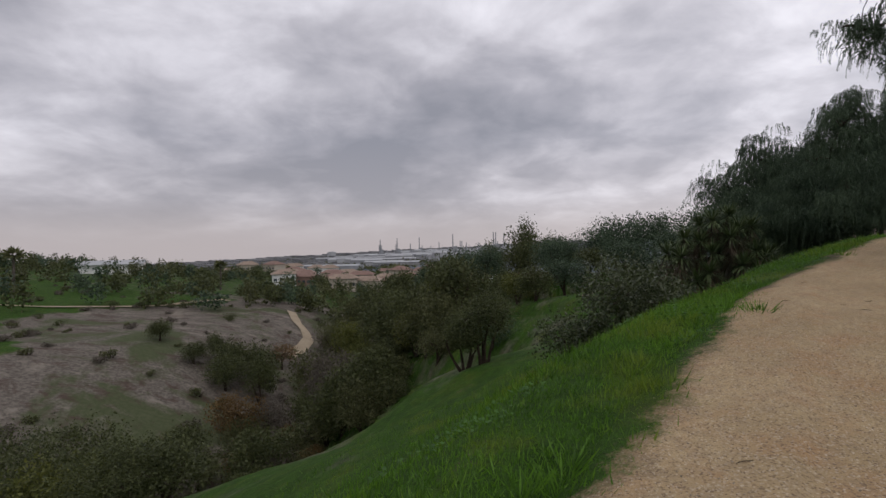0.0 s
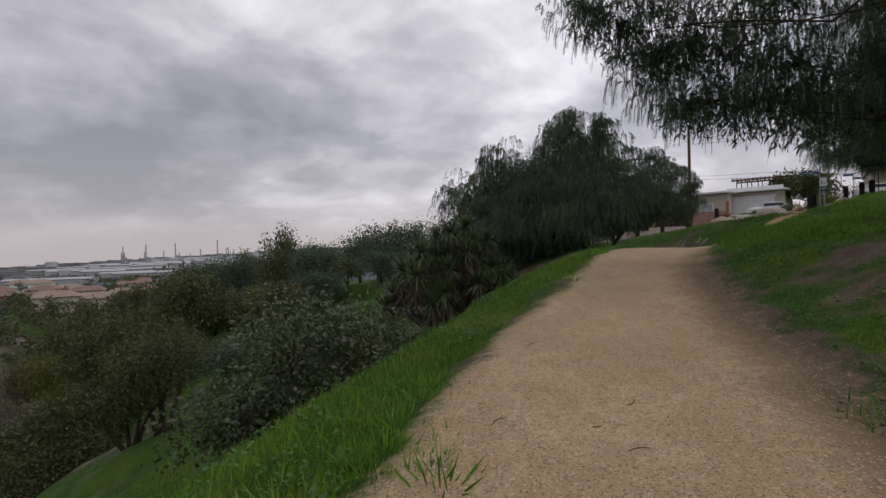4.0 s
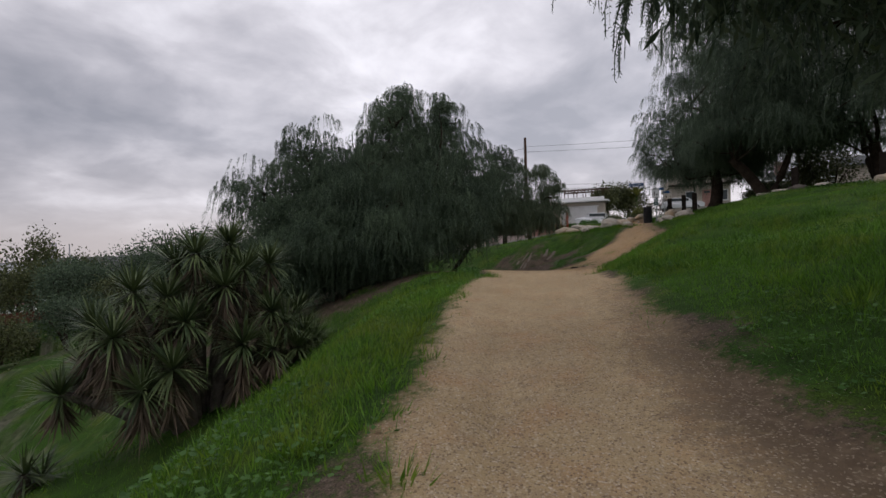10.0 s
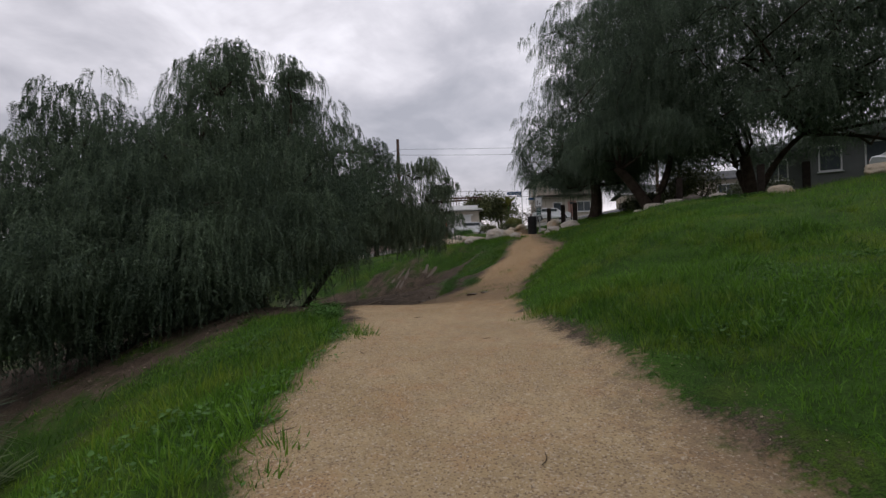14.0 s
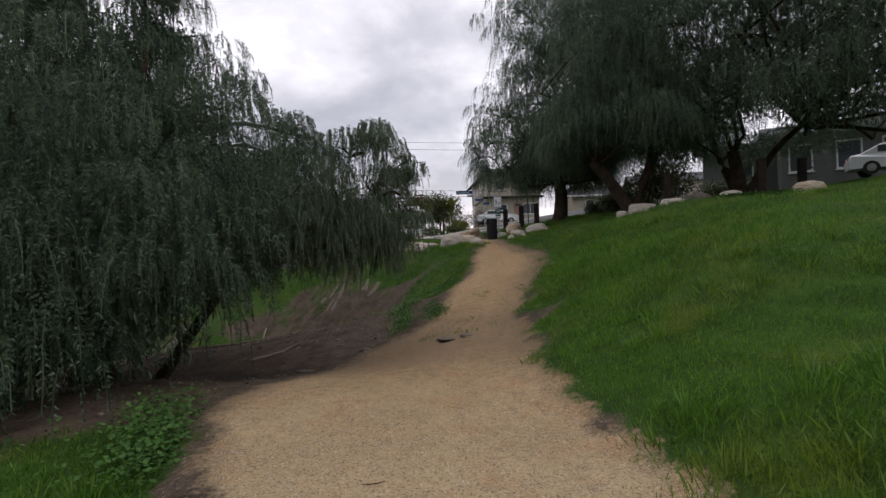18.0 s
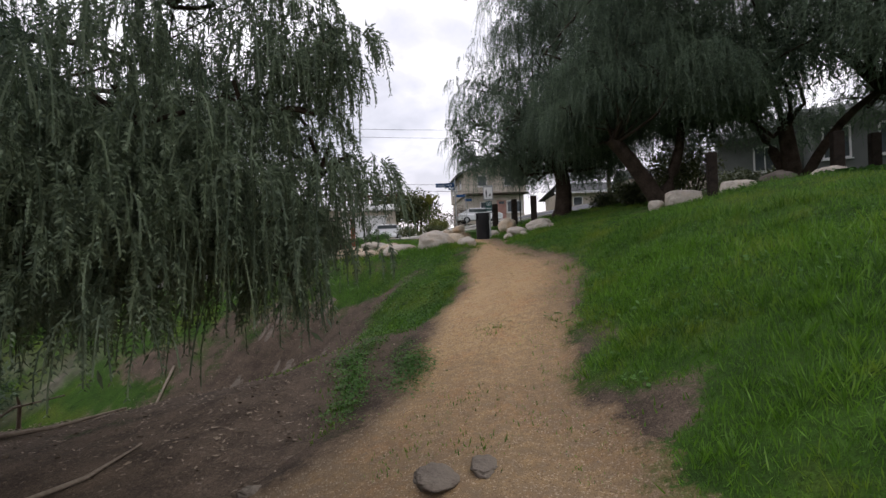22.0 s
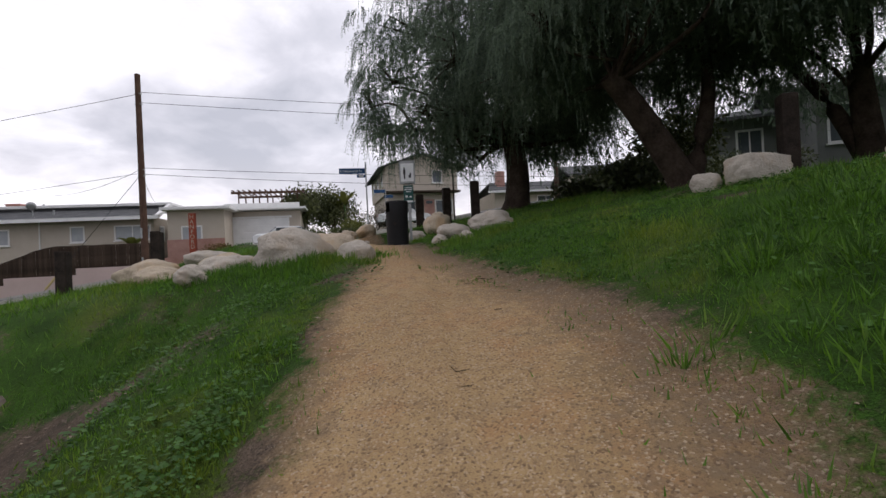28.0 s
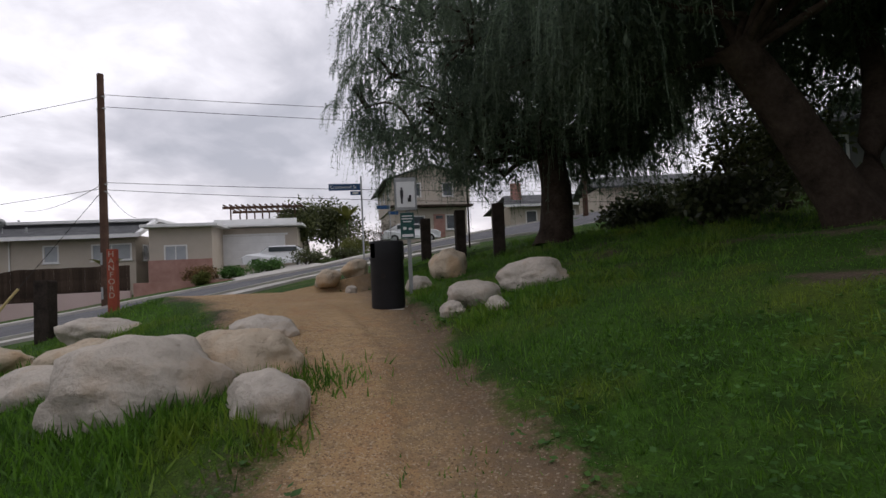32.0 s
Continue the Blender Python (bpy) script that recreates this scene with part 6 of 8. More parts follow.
PALE, TAN = "pale grey weathered boulder set in the grass", "tan sandstone boulder set in the grass"
for args in (
    (PALE, 31.72, 21.15, (0.80, 0.62, 0.58), 1, M_ROCK, 115, 0.36), (PALE, 31.72, 20.2, (0.44, 0.37, 0.36), 2, M_ROCK, 60, 0.33),
    (TAN, 32.4, 20.85, (0.66, 0.45, 0.46), 3, M_ROCK_TAN, 105, 0.38), (PALE, 33.6, 21.5, (0.6, 0.4, 0.28), 4, M_ROCK, 80, 0.42),
    (TAN, 33.2, 23.3, (0.75, 0.45, 0.36), 5, M_ROCK_TAN, 120, 0.36), (PALE, 32.3, 22.6, (0.8, 0.42, 0.33), 6, M_ROCK, 120, 0.4),
    (TAN, 33.2, 24.9, (0.85, 0.55, 0.42), 7, M_ROCK_TAN, 130, 0.28), (PALE, 31.1, 22.3, (0.45, 0.32, 0.26), 8, M_ROCK, 40, 0.3),
    (PALE, 34.6, 24.6, (0.85, 0.45, 0.32), 9, M_ROCK, 120, 0.38), (TAN, 31.9, 23.5, (0.6, 0.4, 0.3), 10, M_ROCK_TAN, 115, 0.3),
    (TAN, 39.1, 23.5, (0.55, 0.42, 0.36), 11, M_ROCK_TAN, 20, 0.25), (PALE, 38.6, 22.7, (0.22, 0.18, 0.2), 12, M_ROCK, 0, 0.25), (TAN, 40.2, 23.3, (0.85, 0.5, 0.45), 13, M_ROCK_TAN, 15, 0.28),
    (TAN, 38.5, 20.55, (0.62, 0.52, 0.58), 14, M_ROCK_TAN, 40, 0.22), (PALE, 37.8, 21.0, (0.4, 0.3, 0.28), 15, M_ROCK, 70, 0.3),
    (PALE, 35.3, 19.5, (0.62, 0.38, 0.30), 16, M_ROCK, 130, 0.3), (PALE, 34.75, 19.15, (0.3, 0.16, 0.16), 17, M_ROCK, 40, 0.3), (PALE, 35.75, 18.75, (0.78, 0.45, 0.36), 18, M_ROCK, 115, 0.3), (PALE, 34.95, 19.75, (0.40, 0.22, 0.18), 19, M_ROCK, 30, 0.3),
):
    boulder(*args)
BLOCK = "rough pale limestone block on the bank below the trees"
for args in (
    (BLOCK, 33.8, 14.4, (0.80, 0.45, 0.40), 21, M_ROCK, 118, 0.2, 0.75), (BLOCK, 33.95, 15.1, (0.36, 0.28, 0.30), 22, M_ROCK, 60, 0.25, 0.4), (BLOCK, 31.8, 13.4, (0.70, 0.5, 0.52), 23, M_ROCK, 115, 0.22, 0.45),
    (TAN, 31.2, 12.75, (0.66, 0.5, 0.46), 24, M_BARK_GREY, 115, 0.25, 0.2), (BLOCK, 30.9, 11.9, (0.55, 0.4, 0.36), 25, M_ROCK, 110, 0.25, 0.3), (TAN, 31.1, 12.3, (0.25, 0.2, 0.22), 26, M_ROCK_TAN, 0, 0.25, 0.1), (TAN, 31.0, 7.2, (0.9, 0.6, 0.42), 27, M_ROCK_TAN, 110, 0.25, 0.1), (BLOCK, 30.7, 10.0, (0.6, 0.4, 0.34), 29, M_ROCK_TAN, 80, 0.25, 0.3),
):
    boulder(*args, group="rocks below the trees")
OUT = "pale broken rock showing through bare soil"
ro = random.Random(3)
for k in range(30):
    # crumbling ribs of rock, flush with the slope and running down it
    row_, at_ = k % 6, ro.random()
    x0, y0 = 24.9 + 0.75 * row_ + 0.6 * at_ + ro.uniform(-0.25, 0.25), 21.0 + 0.4 * row_ + 2.4 * at_
    a, L, w0 = radians(4 + ro.uniform(-25, 20)), ro.uniform(0.22, 0.6), ro.uniform(0.05, 0.12)
    n_ = 16
    u = np.linspace(0, 1, n_)
    v_ = np.array([-1.0, -0.5, 0.0, 0.5, 1.0])
    wide = w0 * (0.35 + np.sin(np.pi * u) ** 0.35 * (0.8 + 1.2 * np.abs(fbm(u * L, 0 * u + k, 0.18, 3, 7))))
    wig = fbm(u * L, 0 * u + k * 3.0, 0.3, 2, 9) * 0.02
    cx, cy = x0 + math.cos(a) * L * u, y0 + math.sin(a) * L * u
    qx = cx[:, None] - math.sin(a) * (wig[:, None] + wide[:, None] * v_[None, :])
    qy = cy[:, None] + math.cos(a) * (wig[:, None] + wide[:, None] * v_[None, :])
    top = (1 - np.abs(v_)[None, :] ** 2) * (0.035 + 0.06 * np.abs(fbm(qx.ravel(), qy.ravel(), 0.1, 3, 3)).reshape(qx.shape)) - 0.025
    qz = ground_z(qx.ravel(), qy.ravel()).reshape(qx.shape) + top
    i, j = np.meshgrid(np.arange(n_ - 1), np.arange(4), indexing="ij")
    quads = np.stack([i * 5 + j, i * 5 + j + 1, (i + 1) * 5 + j + 1, (i + 1) * 5 + j], -1).reshape(-1, 4)
    tagged(new("rock_outcrop", mesh_of("rock_outcrop", np.stack([qx, qy, qz], -1).reshape(-1, 3), quads, [M_ROCK_DUST])), OUT, "rock", "rocks in the bare slope")
FLAT = "flat grey stone sunk in the trodden soil"
for args in ((FLAT, 21.62, 17.22, (0.5, 0.26, 0.07), 31, M_ROCK_DUST, 20, 0.45), (FLAT, 21.75, 16.9, (0.36, 0.18, 0.06), 32, M_ROCK_DUST, 10, 0.46), (FLAT, 21.4, 18.6, (0.2, 0.14, 0.07), 33, M_ROCK_DUST, 60, 0.4), (FLAT, 20.3, 19.0, (0.25, 0.12, 0.05), 34, M_ROCK_DUST, 120, 0.4)):
    boulder(*args, group="stones in the track")


# ---------------------------------------------------------------- yuccas
def yucca(label, at, heads, length, blades=80, turn=0.0):
    """heads: (dx, dy, z of the rosette) above the foot; each on its own stem with a skirt of dead blades."""
    x, y = at
    ob = thing("yucca", label, "yucca", (x, y, gz(x, y) - 0.1), turn)
    vds, fds, count = [], [], 0
    for dx, dy, hz in heads:
        tip = np.array([dx, dy, hz])
        pts, rad = limb((dx * 0.45, dy * 0.45, 0), tip, 0.12, 0.08, 0.04, 6)
        v, f = tubes([(pts, rad)], 8)
        part_mesh("stem", mesh_of("stem", v, f, [M_BARK_GREY], True), ob, "fibrous grey-brown stem")
        n = blades
        d = on_ball(n)
        d[:, 2] = rng.uniform(-0.5, 1.0, n)
        d = unit(d)
        L = length * rng.uniform(0.75, 1.1, n)
        base = tip + d * 0.05
        side = unit(np.cross(d, np.array([0, 0, 1.0]) + 1e-3))
        mid = base + d * (L * 0.55)[:, None]
        end = base + d * L[:, None] + np.array([0, 0, -1.0]) * (L * 0.12 * (1 - d[:, 2]))[:, None]
        w = 0.016
        v = np.stack([base - side * w * 0.7, base + side * w * 0.7, mid + side * w, mid - side * w, end], 1).reshape(-1, 3)
        idx = np.arange(n)[:, None] * 5
        ros = part_mesh("rosette", mesh_of("rosette", v, [idx + np.array([[0, 1, 2, 3]]), idx + np.array([[3, 2, 4]])], [M_YUCCA]), ob, "green rosette of stiff blades")
        tagged(ros, kind="stuff")
        n = 110
        drop = rng.uniform(0.1, max(0.2, min(1.1, hz * 0.6)), n)
        ang = rng.uniform(0, 2 * np.pi, n)
        base = tip[None, :] - np.array([0, 0, 1.0]) * drop[:, None] * 0.8
        out = np.stack([np.cos(ang), np.sin(ang), np.full(n, -1.5)], 1)
        vd, fd_ = leaf_quads(base, unit(out + rng.normal(size=out.shape) * 0.2), unit(np.cross(out, rng.normal(size=out.shape))), length * rng.uniform(0.6, 1.1, n), np.full(n, 0.035))
        vds.append(vd)
        fds.append(fd_ + count)
        count += len(vd)
    skirt = part_mesh("dead_skirt", mesh_of("dead_skirt", np.concatenate(vds), np.concatenate(fds), [M_YUCCA_DRY]), ob, "brown skirt of dead blades")
    tagged(skirt, kind="stuff")
    return ob


hd = [(0.5, 0.3, 3.3), (-0.4, 0.6, 2.9), (1.2, 0.0, 2.9), (-1.2, 0.2, 2.4), (0.1, -0.6, 2.5), (-0.6, -0.7, 1.9), (0.9, -0.8, 2.0), (-1.6, -0.4, 1.7), (1.7, -0.3, 1.9), (0.4, 0.9, 2.7), (-1.7, 0.5, 1.8), (0.2, -1.2, 1.5), (-0.9, -1.1, 1.2), (1.8, -0.8, 1.3), (-0.2, 0.1, 3.1), (1.3, -1.1, 1.3), (-1.3, -1.0, 0.9), (0.7, 0.5, 2.3), (0.6, -0.2, 2.8), (-0.7, 0.0, 2.3), (-1.2, 1.0, 1.6), (-1.7, 1.4, 1.0), (-0.9, 1.5, 1.9), (-2.1, 1.0, 0.6), (-1.4, 2.0, 0.7), (-0.3, 1.6, 2.0)]
yucca("large clump of many-stemmed yucca with dead brown skirts", (10.3, 18.4), hd, 0.66, 170)
yucca("small green yucca on the grassy slope", (7.75, 19.5), [(0, 0, 0.4), (0.25, 0.1, 0.25)], 0.6)
yucca("low spiky yucca at the edge of the slope", (6.3, 14.6), [(0, 0, 0.25)], 0.5)
yucca("green yucca clump below the path", (11.4, 17.4), [(0, 0, 0.9), (0.5, 0.2, 0.7), (-0.4, -0.3, 0.5)], 0.6)


# ---------------------------------------------------------------- shrubs near the path
def blob_lobes(w, d, h, n, base=0.3):
    out = []
    for k in range(n):
        a = rng.uniform(0, 2 * np.pi)
        r = math.sqrt(rng.random()) * 0.72
        s = rng.uniform(0.32, 0.5)
        out.append((math.cos(a) * r * w, math.sin(a) * r * d, h * (base + (0.75 - base) * rng.random() * (1 - r * 0.5)) + 0.1, w * s, d * s, h * s * 0.85))
    return out


def shrub(label, at, w, d, h, leaves, leaf, mat, n=9, name="shrub", category="shrub", aspect=0.55, turn=0.0):
    stems = [((0.15 * math.cos(k), 0.15 * math.sin(k)), (0.45 * w * math.cos(k * 1.7), 0.45 * d * math.sin(k * 1.7), h * 0.5), 0.05) for k in range(4)]
    return round_tree(name, label, category, at, stems, blob_lobes(w, d, h, n), leaves, leaf, mat, aspect=aspect, turn=turn, part_name="foliage")


shrub("large dark glossy-leaved shrub below the path", (4.3, 10.9), 1.35, 1.25, 1.75, 9000, 0.075, M_SHRUB, 14, turn=20)
shrub("dark glossy-leaved shrub beside the slope", (3.3, 11.7), 1.0, 1.0, 1.3, 6000, 0.075, M_SHRUB, 10)
shrub("dark glossy-leaved shrub beside the slope", (5.6, 12.6), 1.1, 1.0, 1.5, 4500, 0.08, M_SHRUB, 9)
# small multi-stemmed trees on the slope below
for (x, y, h, w) in ((1.7, 19.56, 3.3, 1.45), (0.95, 19.65, 2.3, 0.85)):
    st_ = [((0.1 * k - 0.1, 0.08 * (k % 2)), (0.5 * (k - 1.5), 0.3 * math.sin(k * 2), h * 0.55), 0.07) for k in range(4)]
    round_tree("small_tree", "small multi-stemmed dark green tree on the slope", "tree", (x, y), st_, [(a, b, c + h * 0.32, e, e, e) for a, b, c, e, _, _ in blob_lobes(w, w, h * 0.62, 15)], 9000, 0.085, M_OAK)
# under the trees on the uphill side
for x, y, w, h in ((40.8, 14.2, 1.6, 2.6), (42.6, 13.0, 1.6, 2.8), (39.0, 15.6, 1.1, 0.9), (43.8, 15.2, 1.4, 1.0), (45.5, 10.0, 1.6, 1.0), (41.6, 16.4, 1.0, 0.6)):
    shrub("dark leafy shrub in the shade of the trees", (x, y), w, w, h, 3000, 0.14, M_OAK if h > 1.2 else M_SHRUB, 7)
# front gardens
for x, y, w, h, mat, lab in ((52.6, 37.9, 0.95, 1.15, M_RUST, "rounded brownish shrub in the front garden"), (51.8, 37.2, 0.55, 0.7, M_YELLOW, "pale variegated shrub in the front garden"), (53.6, 36.4, 0.9, 0.7, M_WEED, "low green hedge in the front garden"), (54.6, 35.0, 1.1, 0.8, M_WEED, "low green hedge in the front garden"),
                             (54.8, 32.6, 1.2, 0.9, M_OAK, "rounded dark hedge beside the driveway"), (55.6, 30.6, 1.1, 0.7, M_OAK, "rounded dark hedge beside the driveway"), (57.6, 31.0, 1.0, 1.1, M_YELLOW, "bright green shrub beside the street"), (60.2, 32.0, 1.0, 1.2, M_YELLOW, "bright green shrub beside the street"), (64.0, 31.5, 1.6, 2.0, M_GREY, "bare brownish shrub by the house"), (63.4, 33.4, 1.8, 2.6, M_OLIVE, "tall olive shrub by the fence")):
    shrub(lab, (x, y), w, w, h, 1800, 0.13, mat, 7)
for x, y, h, w in ((66.5, 36.5, 5.2, 2.2), (69.0, 40.5, 6.0, 2.6), (62.8, 37.4, 4.4, 1.6), (72, 39, 5.0, 2.5)):
    round_tree("tree", "dark dense tree behind the garage", "tree", (x, y), [((0, 0), (0.1, 0.1, h * 0.5), 0.16)], [(a, b, c + h * 0.35, e, f_, g) for a, b, c, e, f_, g in blob_lobes(w, w, h * 0.65, 9)], 2600, 0.3, M_OAK)
# large-leaved banana plants behind the fence and beside the house
for x, y, h in ((51.9, 43.6, 2.9), (50.9, 45.4, 2.7), (65.2, 34.8, 4.6), (66.2, 35.6, 4.0)):
    ob = thing("banana_plant", "broad-leaved banana plant beside the house", "plant", (x, y, gz(x, y)))
    part("stem", rod((0, 0, -0.1), (0, 0, h * 0.6), 0.09, 0.05), M_WEED, ob)
    for k in range(6):
        a = k * 1.05 + x
        s = np.linspace(0, 1, 7)
        L = h * 0.45
        px_ = np.stack([np.cos(a) * L * s * 0.7, np.sin(a) * L * s * 0.7, h * 0.6 + L * (s * 1.1 - 0.6 * s * s)], 1)
        wd = 0.26 * np.sin(np.pi * np.clip(s * 0.93 + 0.07, 0, 1)) + 0.01
        sd = np.array([-np.sin(a), np.cos(a), 0.1])
        v = np.concatenate([px_ + sd * wd[:, None], px_ - sd * wd[:, None]])
        f = np.array([[q, q + 1, q + 8, q + 7] for q in range(6)])
        part_mesh("leaf", mesh_of("leaf", v, f, [M_YELLOW], True), ob)


# ---------------------------------------------------------------- fallen wood under the trees
def branch(label, pts, r):
    pts = np.array([(x, y, gz(x, y) + z) for x, y, z in pts])
    v, f = tubes([(pts, np.linspace(r, r * 0.35, len(pts)))], 6)
    tagged(new("fallen_branch", mesh_of("fallen_branch", v, f, [M_DEADWOOD], True)), label, "branch", "fallen branches")


FB = "bleached fallen branch lying on bare soil"
branch(FB, [(27.6, 26.6, 0.06), (26.4, 25.9, 0.05), (25.0, 25.2, 0.05), (23.6, 24.3, 0.06)], 0.035)
branch(FB, [(24.8, 24.4, 0.05), (23.8, 23.2, 0.05), (22.8, 22.4, 0.04)], 0.028)
branch(FB, [(23.4, 25.0, 0.03), (23.2, 24.6, 0.4), (23.0, 24.3, 0.5)], 0.035)
branch(FB, [(22.6, 24.6, 0.02), (22.9, 24.2, 0.35), (23.4, 23.9, 0.4)], 0.03)
branch(FB, [(22.2, 25.0, 0.02), (22.2, 24.4, 0.3), (21.9, 23.9, 0.35)], 0.03)
branch(FB, [(21.8, 23.4, 0.04), (22.6, 22.8, 0.05), (23.4, 22.6, 0.04)], 0.04)
branch(FB, [(20.8, 20.6, 0.03), (21.4, 20.4, 0.03), (22.0, 20.5, 0.03)], 0.03)


# ---------------------------------------------------------------- the canyon, the hill across it and the town below
def crown_kind(label, mat, w, h, leaves, leaf, trunk=0.5, n=9, droop=False):
    """One tree of a kind, far below; copies of it are set out over the slopes."""
    st_ = [((0.0, 0.0), (0.1, 0.05, h * 0.5), 0.05 * w + 0.06), ((0.1, 0.1), (-0.3 * w, 0.2 * w, h * 0.5), 0.04 * w + 0.03)]
    lobes = [(a, b, c * 0.75 + h * 0.28, e, f_, g * 0.85) for a, b, c, e, f_, g in blob_lobes(w, w, h * 0.85, n)]
    return round_tree("tree", label, "tree", (-3.0, -60.0), st_, lobes, leaves, leaf, mat, z=0.0, aspect=0.5)


def kinds(dense, fine):
    """The kinds of tree in the canyon, with more and smaller leaves for those that stand nearer."""
    return [
        crown_kind("dark evergreen oak on the canyon slope", M_OAK, 2.7, 5.0, int(2000 * dense), 0.36 * fine, n=12),
        crown_kind("dense dark green tree in the canyon", M_OAK, 2.1, 5.4, int(1700 * dense), 0.33 * fine, n=11),
        crown_kind("olive green tree in the canyon", M_OLIVE, 2.5, 4.6, int(1900 * dense), 0.34 * fine, n=12),
        crown_kind("yellowish green tree in the canyon", M_YELLOW, 2.0, 4.2, int(1600 * dense), 0.31 * fine, n=11),
        crown_kind("autumn brown tree in the canyon", M_RUST, 1.8, 3.6, int(1400 * dense), 0.24 * fine, n=10),
        crown_kind("bare grey-brown thicket in the canyon", M_GREY, 2.4, 3.4, int(1900 * dense), 0.25 * fine, n=13),
        crown_kind("broad dark green pepper tree on the flank", M_PEPPER, 3.2, 6.0, int(2600 * dense), 0.36 * fine, n=13),
    ]


KINDS = kinds(2.6, 0.62) + [
    crown_kind("large dark evergreen tree on the slope below", M_OAK, 4.2, 8.0, 11000, 0.21, n=18),
    crown_kind("large olive green tree on the slope below", M_OLIVE, 3.8, 7.4, 10000, 0.20, n=17),
]
FAR_KINDS = kinds(1.0, 1.0)
LOW = [
    shrub("low grey-brown sage bush on the dry slope", (-8.0, -60.0), 0.8, 0.8, 0.7, 380, 0.16, M_GREY, 5, name="bush", category="bush"),
    shrub("low olive bush on the dry slope", (-10.0, -60.0), 0.9, 0.9, 0.8, 380, 0.17, M_OLIVE, 5, name="bush", category="bush"),
    shrub("dark round bush on the dry slope", (-12.0, -60.0), 1.3, 1.3, 1.3, 600, 0.2, M_OAK, 6, name="bush", category="bush"),
]
pick = random.Random(5)


def plant(kind, x, y, s=1.0, tall=1.0, group="canyon trees"):
    ob = copy_thing(kind, Matrix.Translation((x, y, gz(x, y) - 0.15)) @ Matrix.Rotation(pick.uniform(0, 6.28), 4, "Z"))
    ob.scale = (s, s, s * tall)
    tagged(ob, group=group)
    return ob


def axis_x(y):
    return -30 + 0.13 * (y - 10) + 12 * math.sin(y / 70.0)


# hand-set trees that stand out
for k, x, y, s, tall in ((0, -15.0, 27.0, 1.0, 0.8), (0, -19.0, 31.0, 1.05, 0.9), (1, -22.0, 29.0, 1.1, 1.0), (3, -24.0, 24.0, 0.9, 0.8), (7, -24.0, 30.5, 1.05, 1.0), (8, -30.0, 35.5, 0.95, 0.9), (7, -34.5, 37.0, 1.1, 1.0), (3, -20.5, 27.0, 1.2, 1.1), (7, -16.5, 25.5, 0.7, 0.8), (4, -26.5, 37.0, 1.3, 1.2),
                         (4, -24.0, 60.0, 1.7, 1.2), (5, -21.5, 62.0, 1.5, 1.2), (4, -27.0, 84.0, 1.3, 1.0), (0, -31.5, 74.0, 1.15, 1.0), (1, -34.0, 77.0, 1.1, 0.9), (0, -27.5, 75.0, 1.3, 1.1), (0, -30.5, 70.0, 1.2, 0.9), (1, -25.5, 70.0, 1.3, 1.0), (0, -36.5, 73.0, 0.9, 0.8), (0, -44.0, 77.0, 0.9, 0.8),
                         (3, -15.5, 86.0, 1.7, 1.4), (3, -12.0, 72.0, 1.3, 1.2), (5, -14.0, 66.0, 1.9, 1.5), (5, -10.5, 58.0, 1.7, 1.4), (5, -17.0, 74.0, 1.6, 1.4), (2, -19.5, 78.0, 1.6, 1.3), (0, -7.0, 66.0, 1.6, 1.2), (1, -4.5, 60.0, 1.5, 1.2), (0, -8.0, 78.0, 1.7, 1.2), (0, -16.0, 56.0, 1.3, 0.9), (2, -12.5, 51.0, 1.1, 0.8), (2, -20.0, 52.0, 1.1, 0.8), (0, -27.5, 53.0, 1.1, 0.8), (1, -1.5, 52.0, 1.1, 0.9), (0, -5.0, 48.0, 1.0, 0.7), (1, 1.0, 66.0, 1.3, 1.2), (8, -21.0, 97.0, 1.1, 1.1), (0, -13.0, 96.0, 1.7, 1.3), (2, -17.0, 106.0, 1.7, 1.4)):
    plant(KINDS[k], x, y, s, tall)
# the wooded flank on this side
for k, x, y, s, tall in ((6, 14.0, 62.0, 1.1, 1.1), (6, 18.0, 56.0, 1.1, 1.1), (6, 21.5, 50.0, 1.1, 1.1), (6, 24.0, 44.0, 1.1, 1.05), (6, 26.0, 38.0, 1.0, 0.95), (0, 10.5, 66.0, 1.3, 1.2), (1, 12.0, 74.0, 1.6, 1.5), (6, 7.0, 76.0, 1.3, 1.2), (0, 16.0, 70.0, 1.4, 1.2), (6, 22.0, 62.0, 1.3, 1.2),
                         (6, 4.0, 84.0, 1.4, 1.2), (0, 0.5, 92.0, 1.4, 1.2), (6, -2.0, 104.0, 1.4, 1.2), (0, 2.0, 116.0, 1.5, 1.2), (2, 6.0, 96.0, 1.2, 1.9), (1, 10.0, 90.0, 1.6, 1.3), (6, 9.0, 106.0, 1.4, 1.3), (1, 27.0, 48.0, 1.3, 1.2), (6, 25.0, 32.5, 0.8, 0.8), (6, 20.5, 33.5, 0.8, 0.75), (6, 17.0, 36.0, 0.85, 0.8), (1, 21.0, 40.0, 1.0, 1.0), (6, 18.0, 44.0, 0.9, 0.9), (0, 14.5, 48.0, 0.9, 0.8), (6, 28.5, 41.0, 1.0, 1.0), (6, 4.0, 38.0, 0.8, 0.8), (0, 8.0, 42.0, 0.9, 0.9), (6, 11.5, 46.0, 0.9, 0.9), (0, 6.5, 50.0, 1.0, 1.0), (6, 12.5, 53.0, 1.0, 1.0), (0, 2.0, 46.0, 1.0, 0.9), (2, 9.0, 57.0, 1.0, 1.0), (0, 5.0, 60.0, 1.1, 1.1), (6, 15.5, 41.5, 0.8, 0.8)):
    plant(KINDS[k], x, y, s * 0.8, tall, "trees on the flank")
n_set = 0
